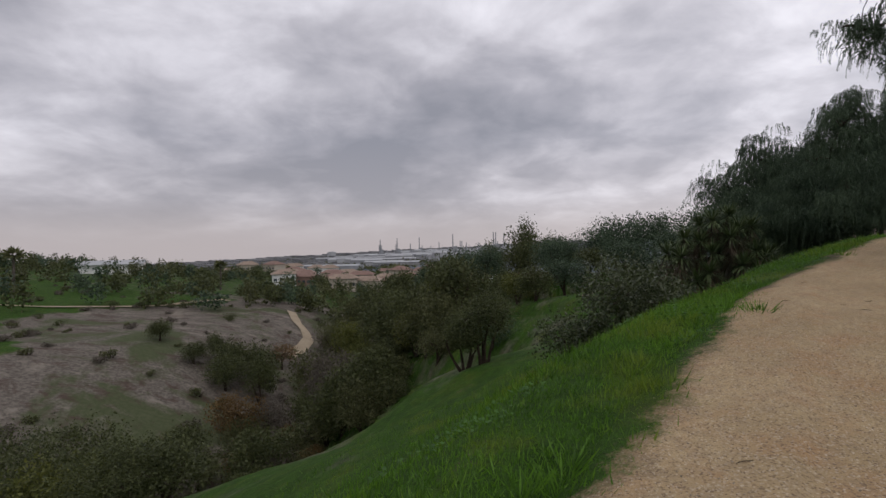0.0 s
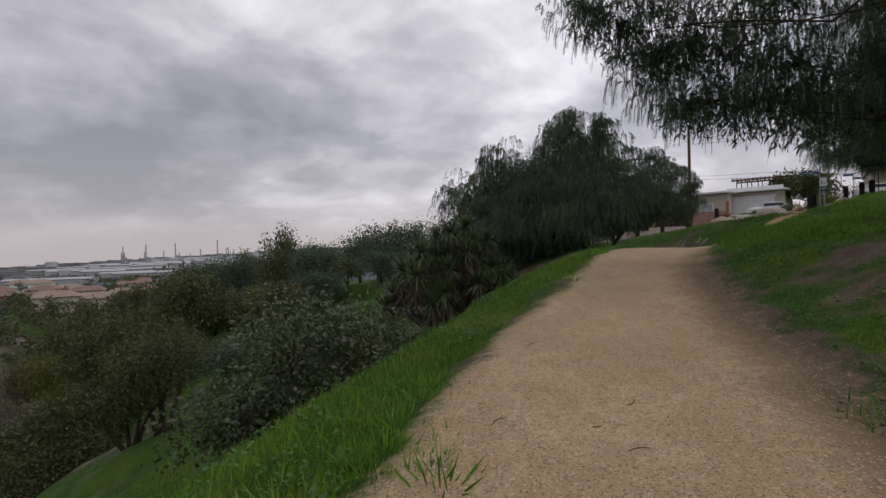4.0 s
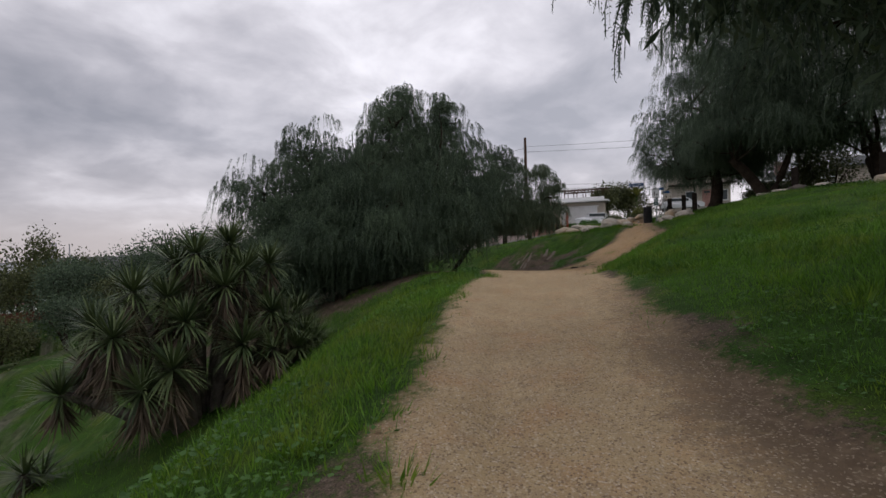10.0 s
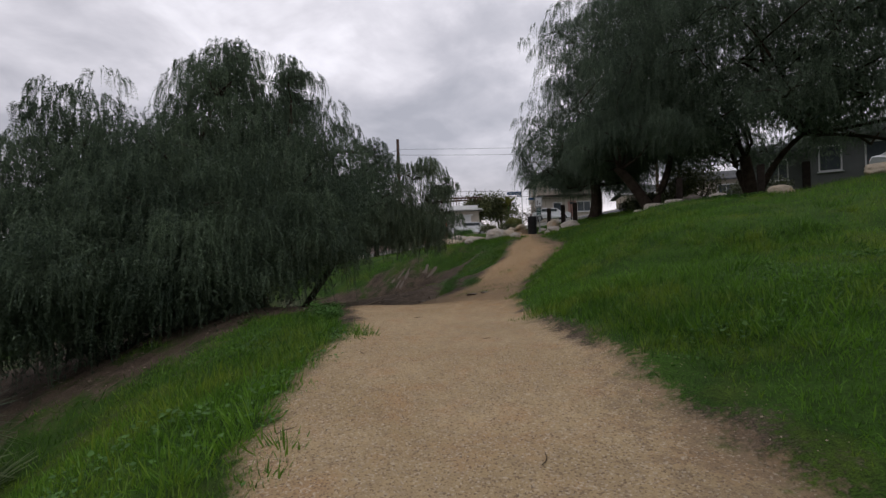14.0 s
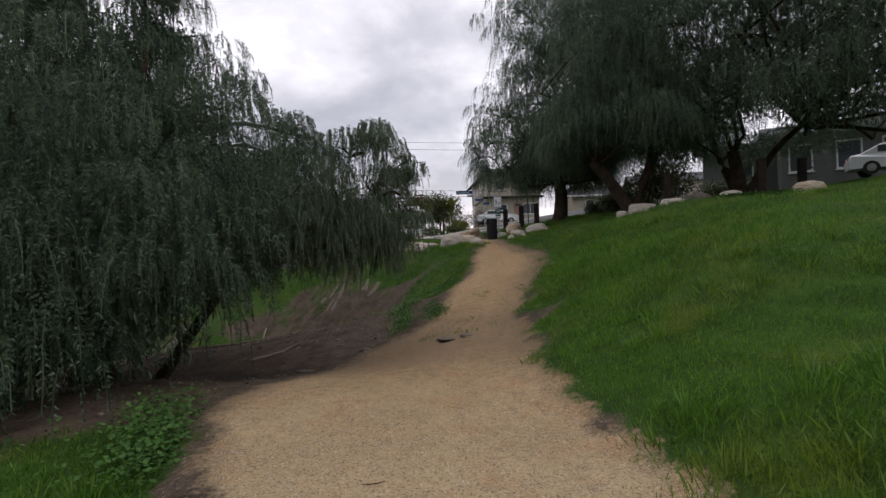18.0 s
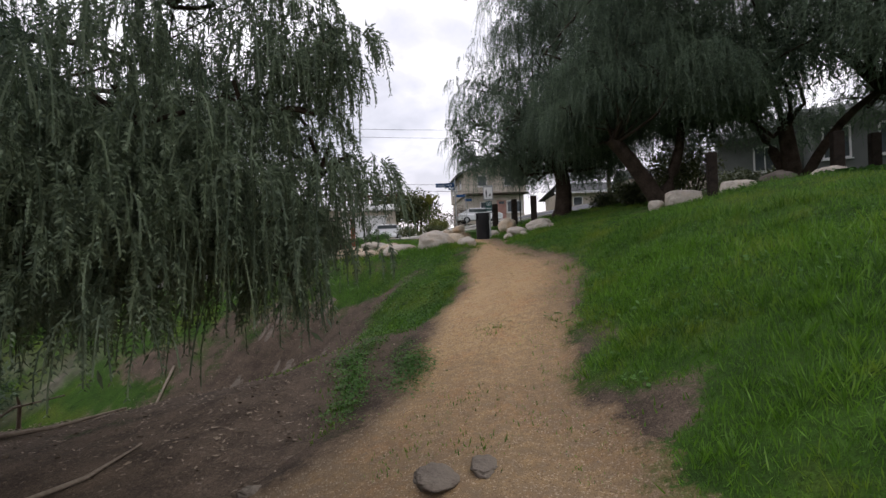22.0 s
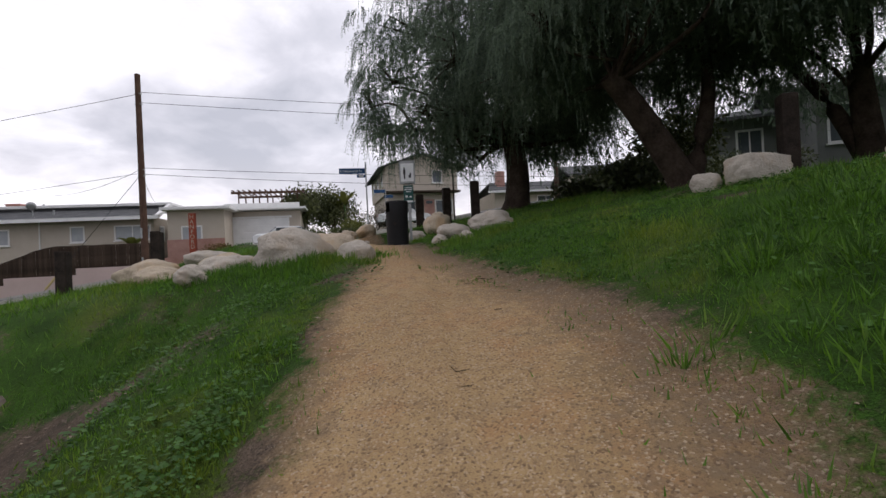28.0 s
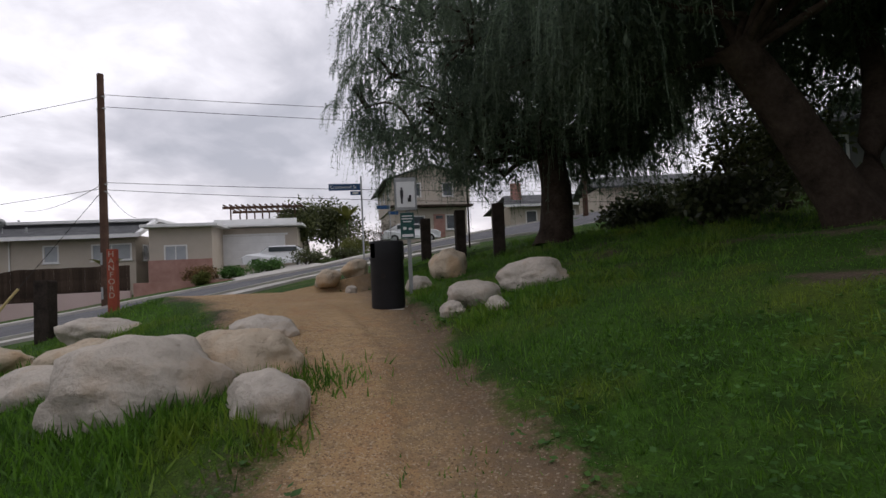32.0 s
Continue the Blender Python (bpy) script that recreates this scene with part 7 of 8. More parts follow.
while n_set < 140:
    y = pick.uniform(34, 190)
    x = axis_x(y) + pick.gauss(5, 10)
    if x > np.interp(y, EDGE_Y, EDGE_X) - 20 or (x < axis_x(y) - 9 and y < 95) or math.hypot(x, y) < 46 or (-36 < x < -23 and 84 < y < 116):
        continue
    k = pick.choice((0, 0, 0, 1, 2, 2, 2, 3, 4, 5, 5, 5))
    plant((KINDS if y < 80 else FAR_KINDS)[k], x, y, pick.uniform(0.8, 1.5) * (0.62 if y > 135 else 1.0), pick.uniform(0.85, 1.25))
    n_set += 1
# brush on the dry face and trees along the top of the hill across the canyon
n_set = 0
while n_set < 190:
    y, x = pick.uniform(25, 150), pick.uniform(-120, -22)
    if x > axis_x(y) - 6:
        continue
    plant(LOW[pick.choice((0, 0, 0, 1, 1, 2))], x, y, pick.uniform(0.6, 1.5), 1.0, "brush on the far slope")
    n_set += 1
n_set = 0
FAR = []
while n_set < 230:
    y, x = pick.uniform(70, 260), pick.uniform(-200, -45)
    b = math.degrees(math.atan2(-x, y))
    if b < 17 or math.hypot(x, y) < 118:
        continue
    FAR.append((x, y, pick.uniform(1.6, 3.6), pick.uniform(3.0, 7.5)))
    n_set += 1


def palm(x, y, h):
    ob = thing("palm_tree", "tall fan palm on the far hill", "palm tree", (x, y, gz(x, y)))
    part("trunk", rod((0, 0, -0.3), (0.2, 0, h), 0.35, 0.25, 10), M_BARK_GREY, ob)
    d = on_ball(70)
    d[:, 2] = np.abs(d[:, 2]) * 1.2 - 0.45
    d = unit(d)
    v, f = leaf_quads(np.tile(np.array([[0.2, 0, h]]), (70, 1)) + d * 0.5, d, unit(np.cross(d, rng.normal(size=d.shape))), np.full(70, 1.9), np.full(70, 0.75))
    tagged(part_mesh("fronds", mesh_of("fronds", v, f, [M_OLIVE]), ob), kind="stuff")


palm(-101, 116, 9.0)
palm(-72, 160, 8.0)
palm(-7, 150, 6.0)

# pale dirt trails
for pts in ([(-36, 118), (-32, 109), (-29, 105), (-27.2, 101), (-27.0, 96), (-27.8, 90)], [(-12, 158), (-9.5, 168), (-10.5, 180), (-13, 194)], [(-100, 88), (-78, 97), (-60, 108), (-52, 120)]):
    strip("trail", [(x - 1.1, y) for x, y in pts], [(x + 1.1, y) for x, y in pts], 0.25, M_TRAIL, "pale dirt trail through the canyon", "trail", n=60, across=3)

# red-roofed houses of the town below, and the flat white hall on the far hill
def far_house(x, y, w, d, h, turn, wall_mat, roof_mat, label):
    ob = thing("town_house", label, "house", (x, y, gz(x, y) - 0.5), turn, "houses of the town")
    part("wall", box((w, d, h + 0.5), (0, 0, (h + 0.5) / 2)), wall_mat, ob)
    bm = bmesh.new()
    e, r = 0.7, h + 0.5
    lo = [bm.verts.new(p) for p in ((-w / 2 - e, -d / 2 - e, r), (w / 2 + e, -d / 2 - e, r), (w / 2 + e, d / 2 + e, r), (-w / 2 - e, d / 2 + e, r))]
    hi = [bm.verts.new((-w / 2 + d * 0.35, 0, r + d * 0.24)), bm.verts.new((w / 2 - d * 0.35, 0, r + d * 0.24))]
    for q in ((lo[0], lo[1], hi[1], hi[0]), (lo[1], lo[2], hi[1]), (lo[2], lo[3], hi[0], hi[1]), (lo[3], lo[0], hi[0]), (lo[3], lo[2], lo[1], lo[0])):
        bm.faces.new(q)
    bmesh.ops.recalc_face_normals(bm, faces=bm.faces)
    part("roof", bm, roof_mat, ob)
    for k in range(4):
        part("window", box((1.3, 0.1, 1.1), (-w / 2 + w * (k + 0.5) / 4, -d / 2 - 0.04, h * 0.62)), M_GLASS, ob)
    return ob


M_ROOF_TAN = surface("tan_tile_roof", (0.22, 0.16, 0.12), (0.34, 0.26, 0.2), 0.85, 0.6, 6, 0.4)
for x, y, w, h, turn, w_mat, r_mat in ((-66.5, 207, 13, 5.0, 20, M_WHITE, M_ROOF_TAN), (-58.5, 212, 12, 4.6, -15, M_TILE_ROOF, M_TILE_ROOF), (-41, 203, 17, 5.2, 8, M_STUCCO, M_ROOF_TAN), (-31, 206, 16, 5.0, -6, M_STUCCO, M_ROOF_TAN), (-20, 184, 14, 3.4, 10, M_STUCCO, M_TILE_ROOF), (-41, 250, 17, 6.0, 0, M_STUCCO, M_TILE_ROOF), (-28, 248, 15, 5.4, 14, M_STUCCO_PINK, M_ROOF_TAN), (-18, 262, 15, 5.2, -20, M_STUCCO, M_TILE_ROOF),
                                        (-73, 262, 15, 5.2, 12, M_STUCCO, M_TILE_ROOF), (-60, 270, 15, 5.2, -8, M_STUCCO, M_TILE_ROOF), (-88, 285, 15, 5.2, 10, M_STUCCO, M_ROOF_TAN), (-50, 232, 13, 4.4, 25, M_STUCCO, M_TILE_ROOF), (-12, 300, 16, 5.4, 5, M_STUCCO, M_TILE_ROOF), (-27, 225, 13, 4.4, 30, M_STUCCO, M_TILE_ROOF), (-13, 222, 13, 4.4, -10, M_STUCCO, M_ROOF_TAN)):
    far_house(x, y, 0.72 * w, 7.6, 0.95 * h, turn, w_mat, r_mat, "stucco house with tiled roof at the edge of the canyon")
n_set = 0
while n_set < 60:
    far = pick.uniform(285, 520)
    b = math.radians(pick.uniform(-24, 5.5))
    x, y = far * math.sin(b), far * math.cos(b)
    if math.degrees(b) < -14 and far < 330:
        continue
    two = pick.random() < 0.5
    far_house(x, y, pick.uniform(10, 15), pick.uniform(8, 10), 5.2 if two else 3.0, pick.uniform(-35, 35), pick.choice((M_STUCCO, M_STUCCO, M_WHITE)), pick.choice((M_TILE_ROOF, M_TILE_ROOF, M_ROOF_TAN)), "stucco town house with red tiled roof among trees")
    n_set += 1
n_set = 0
while n_set < 330:
    far = pick.uniform(270, 560)
    b = math.radians(pick.uniform(-40, 14))
    FAR.append((far * math.sin(b), far * math.cos(b), pick.uniform(1.6, 3.4), pick.uniform(3.0, 7.0)))
    n_set += 1

n_set = 0
while n_set < 190:
    y = pick.uniform(95, 260)
    x = axis_x(y) + pick.uniform(-55, 40)
    if x > np.interp(y, EDGE_Y, EDGE_X) - 18 or (x < axis_x(y) - 12 and y < 120):
        continue
    FAR.append((x, y, pick.uniform(1.5, 3.0), pick.uniform(2.6, 6.0)))
    n_set += 1


def far_woods(name, label, spots, mats):
    """Distant crowns, each a ragged mass of leaf clumps on a short stem."""
    for m, mat in enumerate(mats):
        vs, fs, count = [], [], 0
        for x, y, w, h in spots[m::len(mats)]:
            lobes = [(a, b_, c * 0.8 + h * 0.2, e, f_, g) for a, b_, c, e, f_, g in blob_lobes(w, w, h, 6)]
            v, f = leaf_mass(lobes, 220, 0.2 * w + 0.2, aspect=0.7)
            v = v + np.array([x, y, gz(x, y) - 0.2])
            vs.append(v)
            fs.append(f + count)
            count += len(v)
        tagged(new(name, mesh_of(name, np.concatenate(vs), np.concatenate(fs), [mat])), label, "woods", kind="stuff")


far_woods("far_woods", "distant dark green trees on the hill and in the town", FAR, [M_OAK, M_OLIVE, M_PEPPER, M_OAK])
hall = thing("hall", "long low white building on the far hill", "building", (-128, 191, gz(-128, 191)), 28)
part("wall", box((20, 12, 4.6), (0, 0, 1.8)), M_WHITE, hall)
slope([(-11, -7, 4.0), (11, -7, 4.0), (11, 0, 5.4), (-11, 0, 5.4)], 0.2, M_FAR_WHITE, "roof", hall)
slope([(-11, 7, 4.0), (11, 7, 4.0), (11, 0, 5.4), (-11, 0, 5.4)], 0.2, M_FAR_WHITE, "roof", hall)

# industry on the plain: sheds, tanks and stacks
for k in range(46):
    far = pick.uniform(1300, 3000)
    b = math.radians(pick.uniform(-14, 7))
    x, y = far * math.sin(b), far * math.cos(b)
    ob = thing("industrial_shed", "long pale industrial shed on the plain", "shed", (x, y, far_plain(x, y, -60.5)), pick.uniform(-12, 12), "sheds on the plain")
    w, h = pick.uniform(60, 190), pick.uniform(9, 18)
    part("wall", box((w, 45, h), (0, 0, h / 2)), pick.choice((M_FAR_WHITE, M_FAR_GREY, M_FAR_GREY)), ob)
    slope([(-w / 2, -24, h), (w / 2, -24, h), (w / 2, 0, h + 3), (-w / 2, 0, h + 3)], 0.5, M_FAR_WHITE, "roof", ob)
    slope([(-w / 2, 24, h), (w / 2, 24, h), (w / 2, 0, h + 3), (-w / 2, 0, h + 3)], 0.5, M_FAR_WHITE, "roof", ob)
for b, far, r, h in ((-11.45, 1900, 24, 20), (0.1, 1500, 34, 30), (-12.5, 1950, 22, 18), (-3, 2600, 30, 26), (5, 2500, 30, 24), (7.5, 2500, 28, 24), (-1.2, 2400, 46, 24), (-12.7, 3300, 28, 34)):
    x, y = far * math.sin(math.radians(b)), far * math.cos(math.radians(b))
    ob = thing("storage_tank", "white cylindrical storage tank on the plain", "tank", (x, y, far_plain(x, y, -60.5)), 0, "tanks on the plain")
    part("shell", rod((0, 0, 0), (0, 0, h), r, r, 28), M_FAR_WHITE, ob)
    part("dome", rod((0, 0, h), (0, 0, h + 4), r, r * 0.3, 28), M_FAR_WHITE, ob)
for k in range(34):
    far = pick.uniform(2300, 2900)
    b = math.radians(pick.uniform(-8, 8))
    x, y = far * math.sin(b), far * math.cos(b)
    h = pick.choice((34, 42, 50, 62, 95))
    ob = thing("refinery_stack", "slim grey refinery stack on the plain", "chimney stack", (x, y, far_plain(x, y, -60.5)), 0, "refinery stacks")
    part("shaft", rod((0, 0, 0), (0, 0, h), 3.2, 2.2, 10), M_FAR_GREY, ob)
    part("rig", box((16, 12, h * 0.4), (9, 0, h * 0.2)), M_FAR_GREY, ob)
# roofs and street trees of the plain, too far to tell apart
vs, fs, count = [], [], 0
cube_v = np.array([(a, b, c) for a in (-1, 1) for b in (-1, 1) for c in (0, 1)], float)
cube_f = np.array([(0, 1, 3, 2), (4, 6, 7, 5), (0, 4, 5, 1), (2, 3, 7, 6), (1, 5, 7, 3)])
for k in range(1500):
    far, b = 1350 * (3.2 ** pick.random()), math.radians(pick.uniform(-34, 20))
    s = far / 1400
    size = np.array([pick.uniform(6, 22) * s, pick.uniform(5, 9) * s, pick.uniform(4, 9) * s ** 0.5])
    vs.append(cube_v * size + np.array([far * math.sin(b), far * math.cos(b), far_plain(far * math.sin(b), far * math.cos(b), -60.5)]))
    fs.append(cube_f + count)
    count += 8
M_CITY = surface("pale_city_roofs", (0.11, 0.115, 0.125), (0.27, 0.265, 0.26), 0.9, 0.01, 0.1, 0.0, island=0.45)
tagged(new("far_city", mesh_of("far_city", np.concatenate(vs), np.concatenate(fs), [M_CITY])), "pale flat roofs of a distant city plain", "city", kind="stuff")
spots = np.array([(1250 * (3.0 ** pick.random()), math.radians(pick.uniform(-36, 22)), pick.uniform(5, 12)) for k in range(2600)])
p = np.stack([spots[:, 0] * np.sin(spots[:, 1]), spots[:, 0] * np.cos(spots[:, 1])], 1)
p = np.column_stack([p, far_plain(p[:, 0], p[:, 1], -60.0)])
p = np.repeat(p, 7, 0) + rng.normal(size=(len(p) * 7, 3)) * np.array([9, 5, 2.0])
d = on_ball(len(p))
d[:, 2] = np.abs(d[:, 2])
v, f = leaf_quads(p, d, unit(np.cross(d, rng.normal(size=d.shape))), np.repeat(spots[:, 2], 7), np.repeat(spots[:, 2], 7) * 0.8)
tagged(new("far_woods", mesh_of("far_woods", v, f, [M_OLIVE])), "dark street trees scattered over the distant plain", "woods", kind="stuff")
for src in KINDS + FAR_KINDS + LOW:
    for o in list(src.children_recursive) + [src]:
        bpy.data.objects.remove(o)


# ---------------------------------------------------------------- grass, weeds, pebbles and litter
def scatter(n, reach_left, reach_right, seed, s0=10.0, s1=None):
    """Random places beside the footpath: n of them, within the given reach to either side of the gravel."""
    r = np.random.default_rng(seed)
    lo, hi = int(s0 / 0.2), len(LINE) - 1 if s1 is None else int(s1 / 0.2)
    i = r.integers(lo, hi, n)
    wide = LINE[i, 3] + reach_left + LINE[i, 4] + reach_right
    o = -LINE[i, 3] - reach_left + wide * r.random(n)
    x = LINE[i, 0] + _tan[i, 1] * o + r.normal(size=n) * 0.12
    y = LINE[i, 1] - _tan[i, 0] * o + r.normal(size=n) * 0.12
    near, off = plan(x, y)
    st = LINE[near]
    wander = fbm(x, y, 0.7, 3, 91) * 0.5 + r.normal(size=n) * 0.03
    on_gravel = (off > -st[:, 3] + 0.02 + wander) & (off < st[:, 4] - 0.02 + wander)
    return x, y, off, on_gravel, r


def blades(name, label, n, left, right, size, seed, bare_limit, s0=10.0, mat=None):
    x, y, off, on_gravel, r = scatter(n, left, right, seed, s0)
    b = bareness(x, y)
    keep = ~on_gravel & (b < bare_limit) & ~((x > 36.2) & (y > 21.5) & (off < 3))
    x, y, r_b = x[keep], y[keep], b[keep]
    z = ground_z(x, y)
    lush = 0.65 + 0.9 * np.clip(fbm(x, y, 2.2, 3, 41) + 0.3, 0, 1)
    h = size * lush * r.uniform(0.45, 1.45, len(x)) * np.clip(1.25 - r_b, 0.45, 1.1)
    lean = r.normal(size=(len(x), 3)) * 0.42
    along = unit(lean + np.array([0, 0, 1.0]))
    side = unit(np.cross(along, r.normal(size=along.shape)))
    v, f = leaf_quads(np.stack([x, y, z - 0.01], 1), along, side, h, 0.0055 + 0.035 * h)
    ob = tagged(new(name, mesh_of(name, v, f, [mat or M_GRASS])), label, "grass", kind="stuff")
    return ob


blades("grass", "fine short grass along the edges of the path", 190000, 1.3, 1.6, 0.060, 50, 0.56)
blades("grass", "fresh green grass growing on both sides of the path", 380000, 3.0, 5.2, 0.070, 51, 0.52)
blades("grass", "fresh green grass on the bank and the slope", 150000, 8.0, 13.0, 0.125, 52, 0.5)


def tussocks(n, left, right, seed, per=34):
    """Thicker clumps of longer grass, each leaning out from its own root."""
    x, y, off, on_gravel, r = scatter(n, left, right, seed)
    keep = ~on_gravel & (bareness(x, y) < 0.42) & (fbm(x, y, 2.2, 3, 41) > -0.05) & ~((x > 36.2) & (y > 21.5) & (off < 3))
    x, y = x[keep], y[keep]
    big = np.repeat(r.uniform(0.5, 1.0, len(x)) ** 2, per)
    a = r.uniform(0, 2 * np.pi, len(big))
    rad = r.random(len(big)) * 0.13 * (0.4 + big)
    bx_, by_ = np.repeat(x, per) + np.cos(a) * rad, np.repeat(y, per) + np.sin(a) * rad
    along = unit(np.stack([np.cos(a) * 0.55, np.sin(a) * 0.55, np.ones(len(a))], 1) + r.normal(size=(len(a), 3)) * 0.25)
    h = (0.07 + 0.15 * big) * r.uniform(0.6, 1.2, len(a))
    v, f = leaf_quads(np.stack([bx_, by_, ground_z(bx_, by_) - 0.01], 1), along, unit(np.cross(along, r.normal(size=along.shape))), h, 0.006 + 0.03 * h)
    tagged(new("grass", mesh_of("grass", v, f, [M_GRASS])), "long green grass tussocks on the bank", "grass", kind="stuff")


tussocks(4600, 0.6, 6.5, 55)


def weeds(n, left, right, seed, leaf, lo, hi):
    x, y, off, on_gravel, r = scatter(n, left, right, seed)
    patch = fbm(x, y, 1.6, 3, 61)
    keep = ~on_gravel & (patch > lo) & (patch < hi) & (bareness(x, y) < 0.55) & ~((x > 36.2) & (y > 21.5))
    x, y = x[keep], y[keep]
    k = 9
    cx, cy = np.repeat(x, k), np.repeat(y, k)
    a = r.uniform(0, 2 * np.pi, len(cx))
    rad = r.uniform(0.0, 0.13, len(cx))
    px_, py_ = cx + np.cos(a) * rad, cy + np.sin(a) * rad
    z = ground_z(px_, py_) + r.uniform(0.02, 0.11, len(cx))
    along = unit(np.stack([np.cos(a), np.sin(a), r.uniform(-0.1, 0.5, len(cx))], 1))
    side = unit(np.cross(along, np.array([0, 0, 1.0]) + r.normal(size=along.shape) * 0.3))
    size = leaf * r.uniform(0.5, 1.2, len(cx))
    v, f = leaf_quads(np.stack([px_, py_, z], 1), along, side, size, size * 0.85)
    tagged(new("weeds", mesh_of("weeds", v, f, [M_WEED])), "low broad-leaved green weeds among the grass", "weeds", kind="stuff")


def weed_row(pts, n, seed, leaf):
    """A tuft of weeds along a short line."""
    r = np.random.default_rng(seed)
    q = r.random(n) * (len(pts) - 1)
    pts = np.array(pts, float)
    clump = r.integers(0, 40, n)
    q = np.clip(0.35 * q + 0.65 * r.random(40)[clump] * (len(pts) - 1), 0, len(pts) - 1)
    x = np.interp(q, np.arange(len(pts)), pts[:, 0]) + r.normal(size=n) * 0.10 + (r.normal(size=40) * 0.12)[clump]
    y = np.interp(q, np.arange(len(pts)), pts[:, 1]) + r.normal(size=n) * 0.10 + (r.normal(size=40) * 0.12)[clump]
    a = r.uniform(0, 2 * np.pi, n)
    z = ground_z(x, y) + r.uniform(0.01, 0.12, n)
    along = unit(np.stack([np.cos(a), np.sin(a), r.uniform(-0.1, 0.6, n)], 1))
    side = unit(np.cross(along, np.array([0, 0, 1.0]) + r.normal(size=along.shape) * 0.3))
    size = leaf * r.uniform(0.5, 1.2, n)
    v, f = leaf_quads(np.stack([x, y, z], 1), along, side, size, size * 0.8)
    tagged(new("weeds", mesh_of("weeds", v, f, [M_WEED])), "row of low green weeds between the trodden ways", "weeds", kind="stuff")


weed_row([(22.3, 18.4), (23.3, 18.9), (24.3, 19.5), (25.6, 19.7)], 3400, 1, 0.036)
weed_row([(23.0, 18.2), (23.9, 18.4), (24.6, 18.75)], 2400, 2, 0.036)
weed_row([(24.9, 19.0), (26.2, 19.3), (27.6, 19.4), (29.0, 19.6)], 2600, 3, 0.036)
weed_row([(25.0, 17.6), (25.2, 17.7)], 160, 4, 0.02)
weed_row([(16.0, 16.8), (16.8, 17.6), (17.6, 18.4)], 2400, 5, 0.045)
# long tufts at the foot of the boulders
def tufts(places, n, seed, low=0.10, high=0.30, label="long grass tufts around the boulders"):
    r = np.random.default_rng(seed)
    c = np.array(places)[r.integers(0, len(places), n)]
    x, y = c[:, 0] + r.normal(size=n) * c[:, 2], c[:, 1] + r.normal(size=n) * c[:, 2]
    along = unit(r.normal(size=(n, 3)) * 0.45 + np.array([0, 0, 1.0]))
    h = r.uniform(low, high, n)
    v, f = leaf_quads(np.stack([x, y, ground_z(x, y) - 0.02], 1), along, unit(np.cross(along, r.normal(size=along.shape))), h, 0.010 + 0.02 * h)
    tagged(new("grass", mesh_of("grass", v, f, [M_GRASS])), label, "grass", kind="stuff")


tufts([(31.25, 21.5, 0.25), (31.25, 20.9, 0.25), (31.4, 20.5, 0.16), (31.35, 20.0, 0.14), (32.0, 20.4, 0.2), (32.3, 20.2, 0.2), (31.1, 22.2, 0.25), (31.9, 21.9, 0.3), (34.4, 19.4, 0.2), (35.0, 18.8, 0.2), (34.6, 18.6, 0.25), (30.9, 20.6, 0.3)], 6000, 77, 0.06, 0.2)
tufts([(22.3, 17.6, 0.2), (22.0, 17.0, 0.15), (22.6, 16.6, 0.2), (22.1, 16.1, 0.2), (22.9, 17.4, 0.2), (21.8, 17.6, 0.15), (23.6, 16.6, 0.2), (24.6, 16.75, 0.25), (25.0, 17.75, 0.12), (26.4, 16.9, 0.2), (27.6, 16.95, 0.25), (28.9, 17.3, 0.25), (30.4, 18.3, 0.15), (31.4, 18.8, 0.2)], 3400, 78, 0.03, 0.10, "short grass tufts creeping into the path")
tufts([(22.5, 18.5, 0.15), (23.0, 18.8, 0.15), (23.6, 19.1, 0.15), (24.3, 19.5, 0.15), (25.0, 19.6, 0.15), (23.3, 18.3, 0.15), (23.9, 18.45, 0.12), (24.5, 18.7, 0.12), (25.6, 19.2, 0.15), (26.6, 19.35, 0.15), (27.6, 19.45, 0.15), (28.6, 19.6, 0.15), (24.6, 20.6, 0.3), (25.8, 21.0, 0.3), (27.0, 21.2, 0.35), (28.4, 21.0, 0.35)], 5200, 79, 0.03, 0.09, "short grass among the weeds of the bowl")
weeds(9500, 2.4, 4.5, 71, 0.042, 0.10, 2.0)
weeds(1100, 3.0, 6.0, 72, 0.06, 0.2, 2.0)
weed_row([(31.2, 13.3), (30.4, 12.3), (29.9, 11.2), (29.6, 10.2)], 1500, 6, 0.09)

# loose grit on the path
x, y, off, on_gravel, r = scatter(36000, 0.25, 0.35, 81)
near, off = plan(x, y)
st = LINE[near]
keep = (off > -st[:, 3] - 0.25) & (off < st[:, 4] + 0.35)
x, y, off, st = x[keep], y[keep], off[keep], st[keep]
edge = np.minimum(off + st[:, 3], st[:, 4] - off)
keep = r.random(len(x)) < np.where(edge < 0.45, 0.8, 0.25)
x, y = x[keep], y[keep]
s = 0.003 + 0.005 * r.random(len(x)) ** 4
z = ground_z(x, y) + 0.033
base = np.array([(1, 0, 0), (0, 1, 0), (-1, 0, 0), (0, -1, 0), (0, 0, 1), (0, 0, -1)], float)
tri = np.array([(0, 1, 4), (1, 2, 4), (2, 3, 4), (3, 0, 4), (1, 0, 5), (2, 1, 5), (3, 2, 5), (0, 3, 5)])
jit = 1 + r.normal(size=(len(x), 6, 1)) * 0.25
v = np.stack([x, y, z], 1)[:, None, :] + base[None] * jit * s[:, None, None] * np.array([1.2, 1.0, 0.7])
f = tri[None] + (np.arange(len(x)) * 6)[:, None, None]
M_GRIT = surface("loose_grit", (0.20, 0.155, 0.105), (0.40, 0.33, 0.245), 0.9, 5, 40, 0.0, island=0.5)
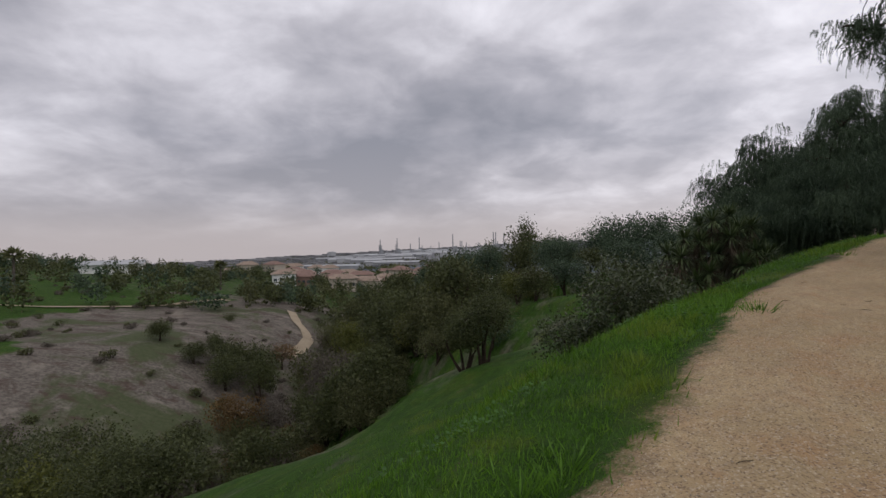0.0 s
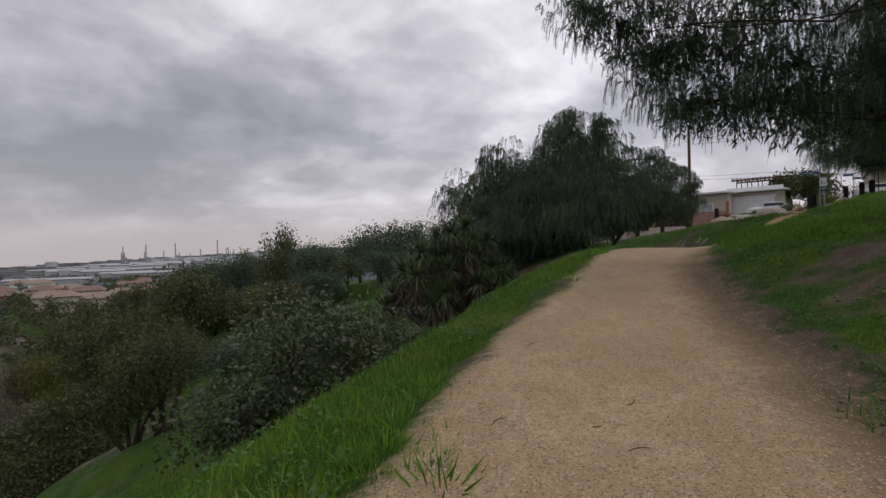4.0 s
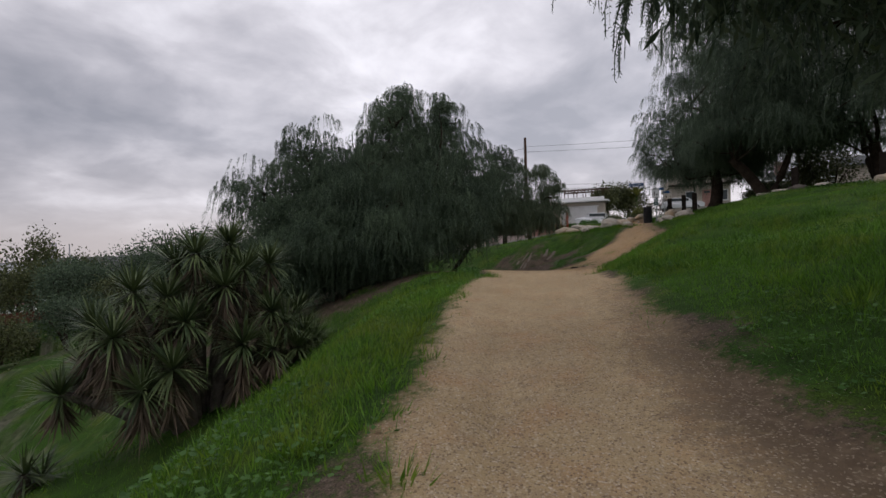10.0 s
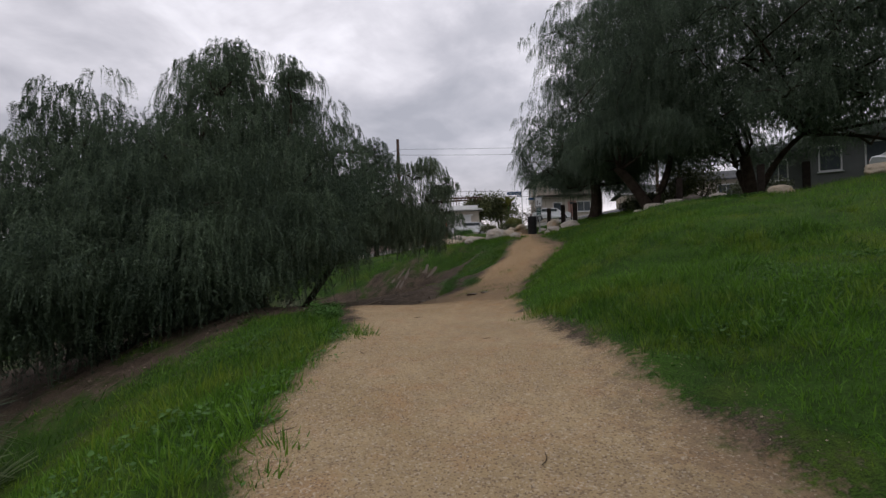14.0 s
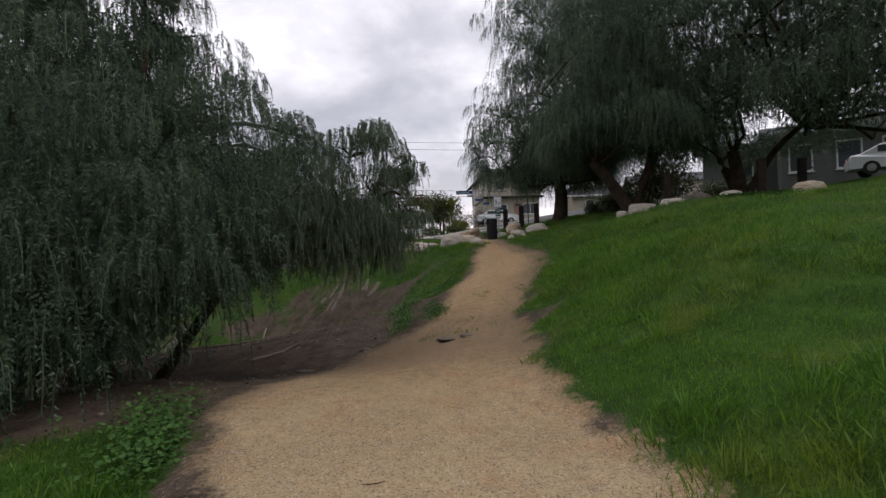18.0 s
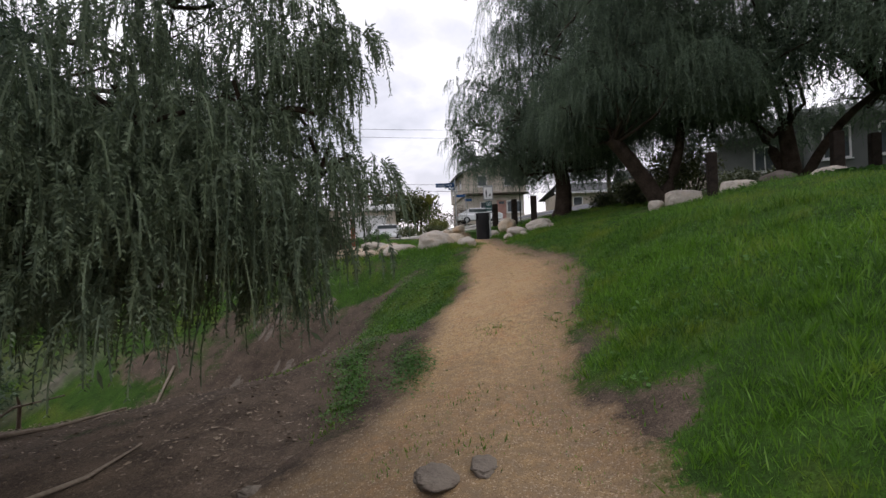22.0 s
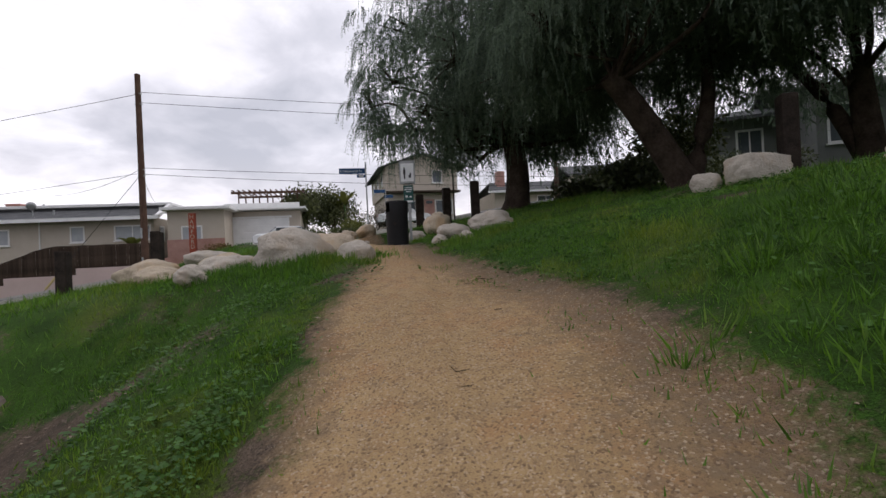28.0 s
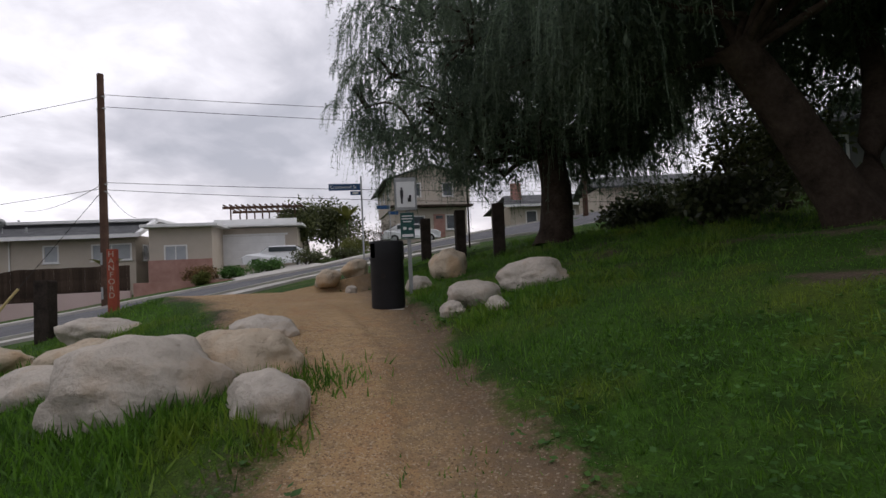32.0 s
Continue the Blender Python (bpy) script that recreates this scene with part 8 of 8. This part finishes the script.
tagged(new("grit", mesh_of("grit", v.reshape(-1, 3), f.reshape(-1, 3), [M_GRIT])), "loose pale grit and small stones on the footpath", "grit", kind="stuff")

# dead leaves and crumbs of rock on the bare soil of the bowl and under the trees
r = np.random.default_rng(83)
n = 15000
x = np.where(r.random(n) < 0.6, r.uniform(21.5, 31.0, n), r.uniform(12.0, 24.0, n))
y = np.where(x > 21.5, r.uniform(18.6, 27.5, n), r.uniform(17.5, 27.0, n))
near, off = plan(x, y)
keep = (bareness(x, y) > 0.42) & (off < -LINE[near, 3] - 0.1)
x, y = x[keep], y[keep]
a = r.uniform(0, 2 * np.pi, len(x))
along = unit(np.stack([np.cos(a), np.sin(a), r.uniform(-0.1, 0.35, len(x))], 1))
size = r.uniform(0.015, 0.075, len(x))
v, f = leaf_quads(np.stack([x, y, ground_z(x, y) + 0.012], 1), along, unit(np.cross(along, np.array([0, 0, 1.0]) + r.normal(size=along.shape) * 0.35)), size, size * r.uniform(0.15, 0.6, len(x)))
M_LITTER = surface("dead_leaf_litter", (0.07, 0.05, 0.035), (0.30, 0.24, 0.18), 0.9, 5, 40, 0.0, island=0.6)
tagged(new("leaf_litter", mesh_of("leaf_litter", v, f, [M_LITTER])), "dry brown leaf litter and rock crumbs on bare soil", "leaf litter", kind="stuff")

# dry twigs on the path
tw = random.Random(9)
for k in range(46):
    i = tw.randrange(50, len(LINE) - 40)
    o = tw.uniform(-LINE[i, 3] - 0.2, LINE[i, 4] + 0.4)
    x0, y0 = LINE[i, 0] + _tan[i, 1] * o, LINE[i, 1] - _tan[i, 0] * o
    a, L = tw.uniform(0, 6.28), tw.uniform(0.05, 0.2)
    pts = [(x0 + math.cos(a + 0.5 * q) * L * q, y0 + math.sin(a + 0.5 * q) * L * q) for q in (0, 0.33, 0.66, 1)]
    pts = np.array([(u, w_, gz(u, w_) + 0.038) for u, w_ in pts])
    v, f = tubes([(pts, np.array([0.002, 0.003, 0.003, 0.0015]))], 5)
    tagged(new("twig", mesh_of("twig", v, f, [M_BARK], True)), "thin dry twig lying on the gravel", "twig", "twigs on the path")


# ---------------------------------------------------------------- the datum set level: what is built stands plumb, ground and growth turn with it
LEVEL = pose(0, 0, EYE, TILT, LEAN, TURN) @ Matrix.Translation((0, 0, -EYE))
PLUMB = ("ranch_house", "pergola", "satellite_dish", "board_fence", "retaining_wall", "two_storey_house", "bungalow", "cottage", "bollard", "timber_post", "name_post", "street_sign", "park_sign", "litter_bin", "utility_pole", "thin_pole",
         "overhead_wire", "car", "town_house", "hall", "palm_tree", "industrial_shed", "storage_tank", "refinery_stack", "tree", "bush", "banana_plant")
for ob in scene.objects:
    if ob.parent or ob in (cam, sun_ob):
        continue
    m = ob.matrix_basis.copy()
    if ob.name.split(".")[0] in PLUMB:
        at = LEVEL @ m.translation
        ob.matrix_basis = Matrix.Translation(at - m.translation) @ m
    else:
        ob.matrix_basis = LEVEL @ m
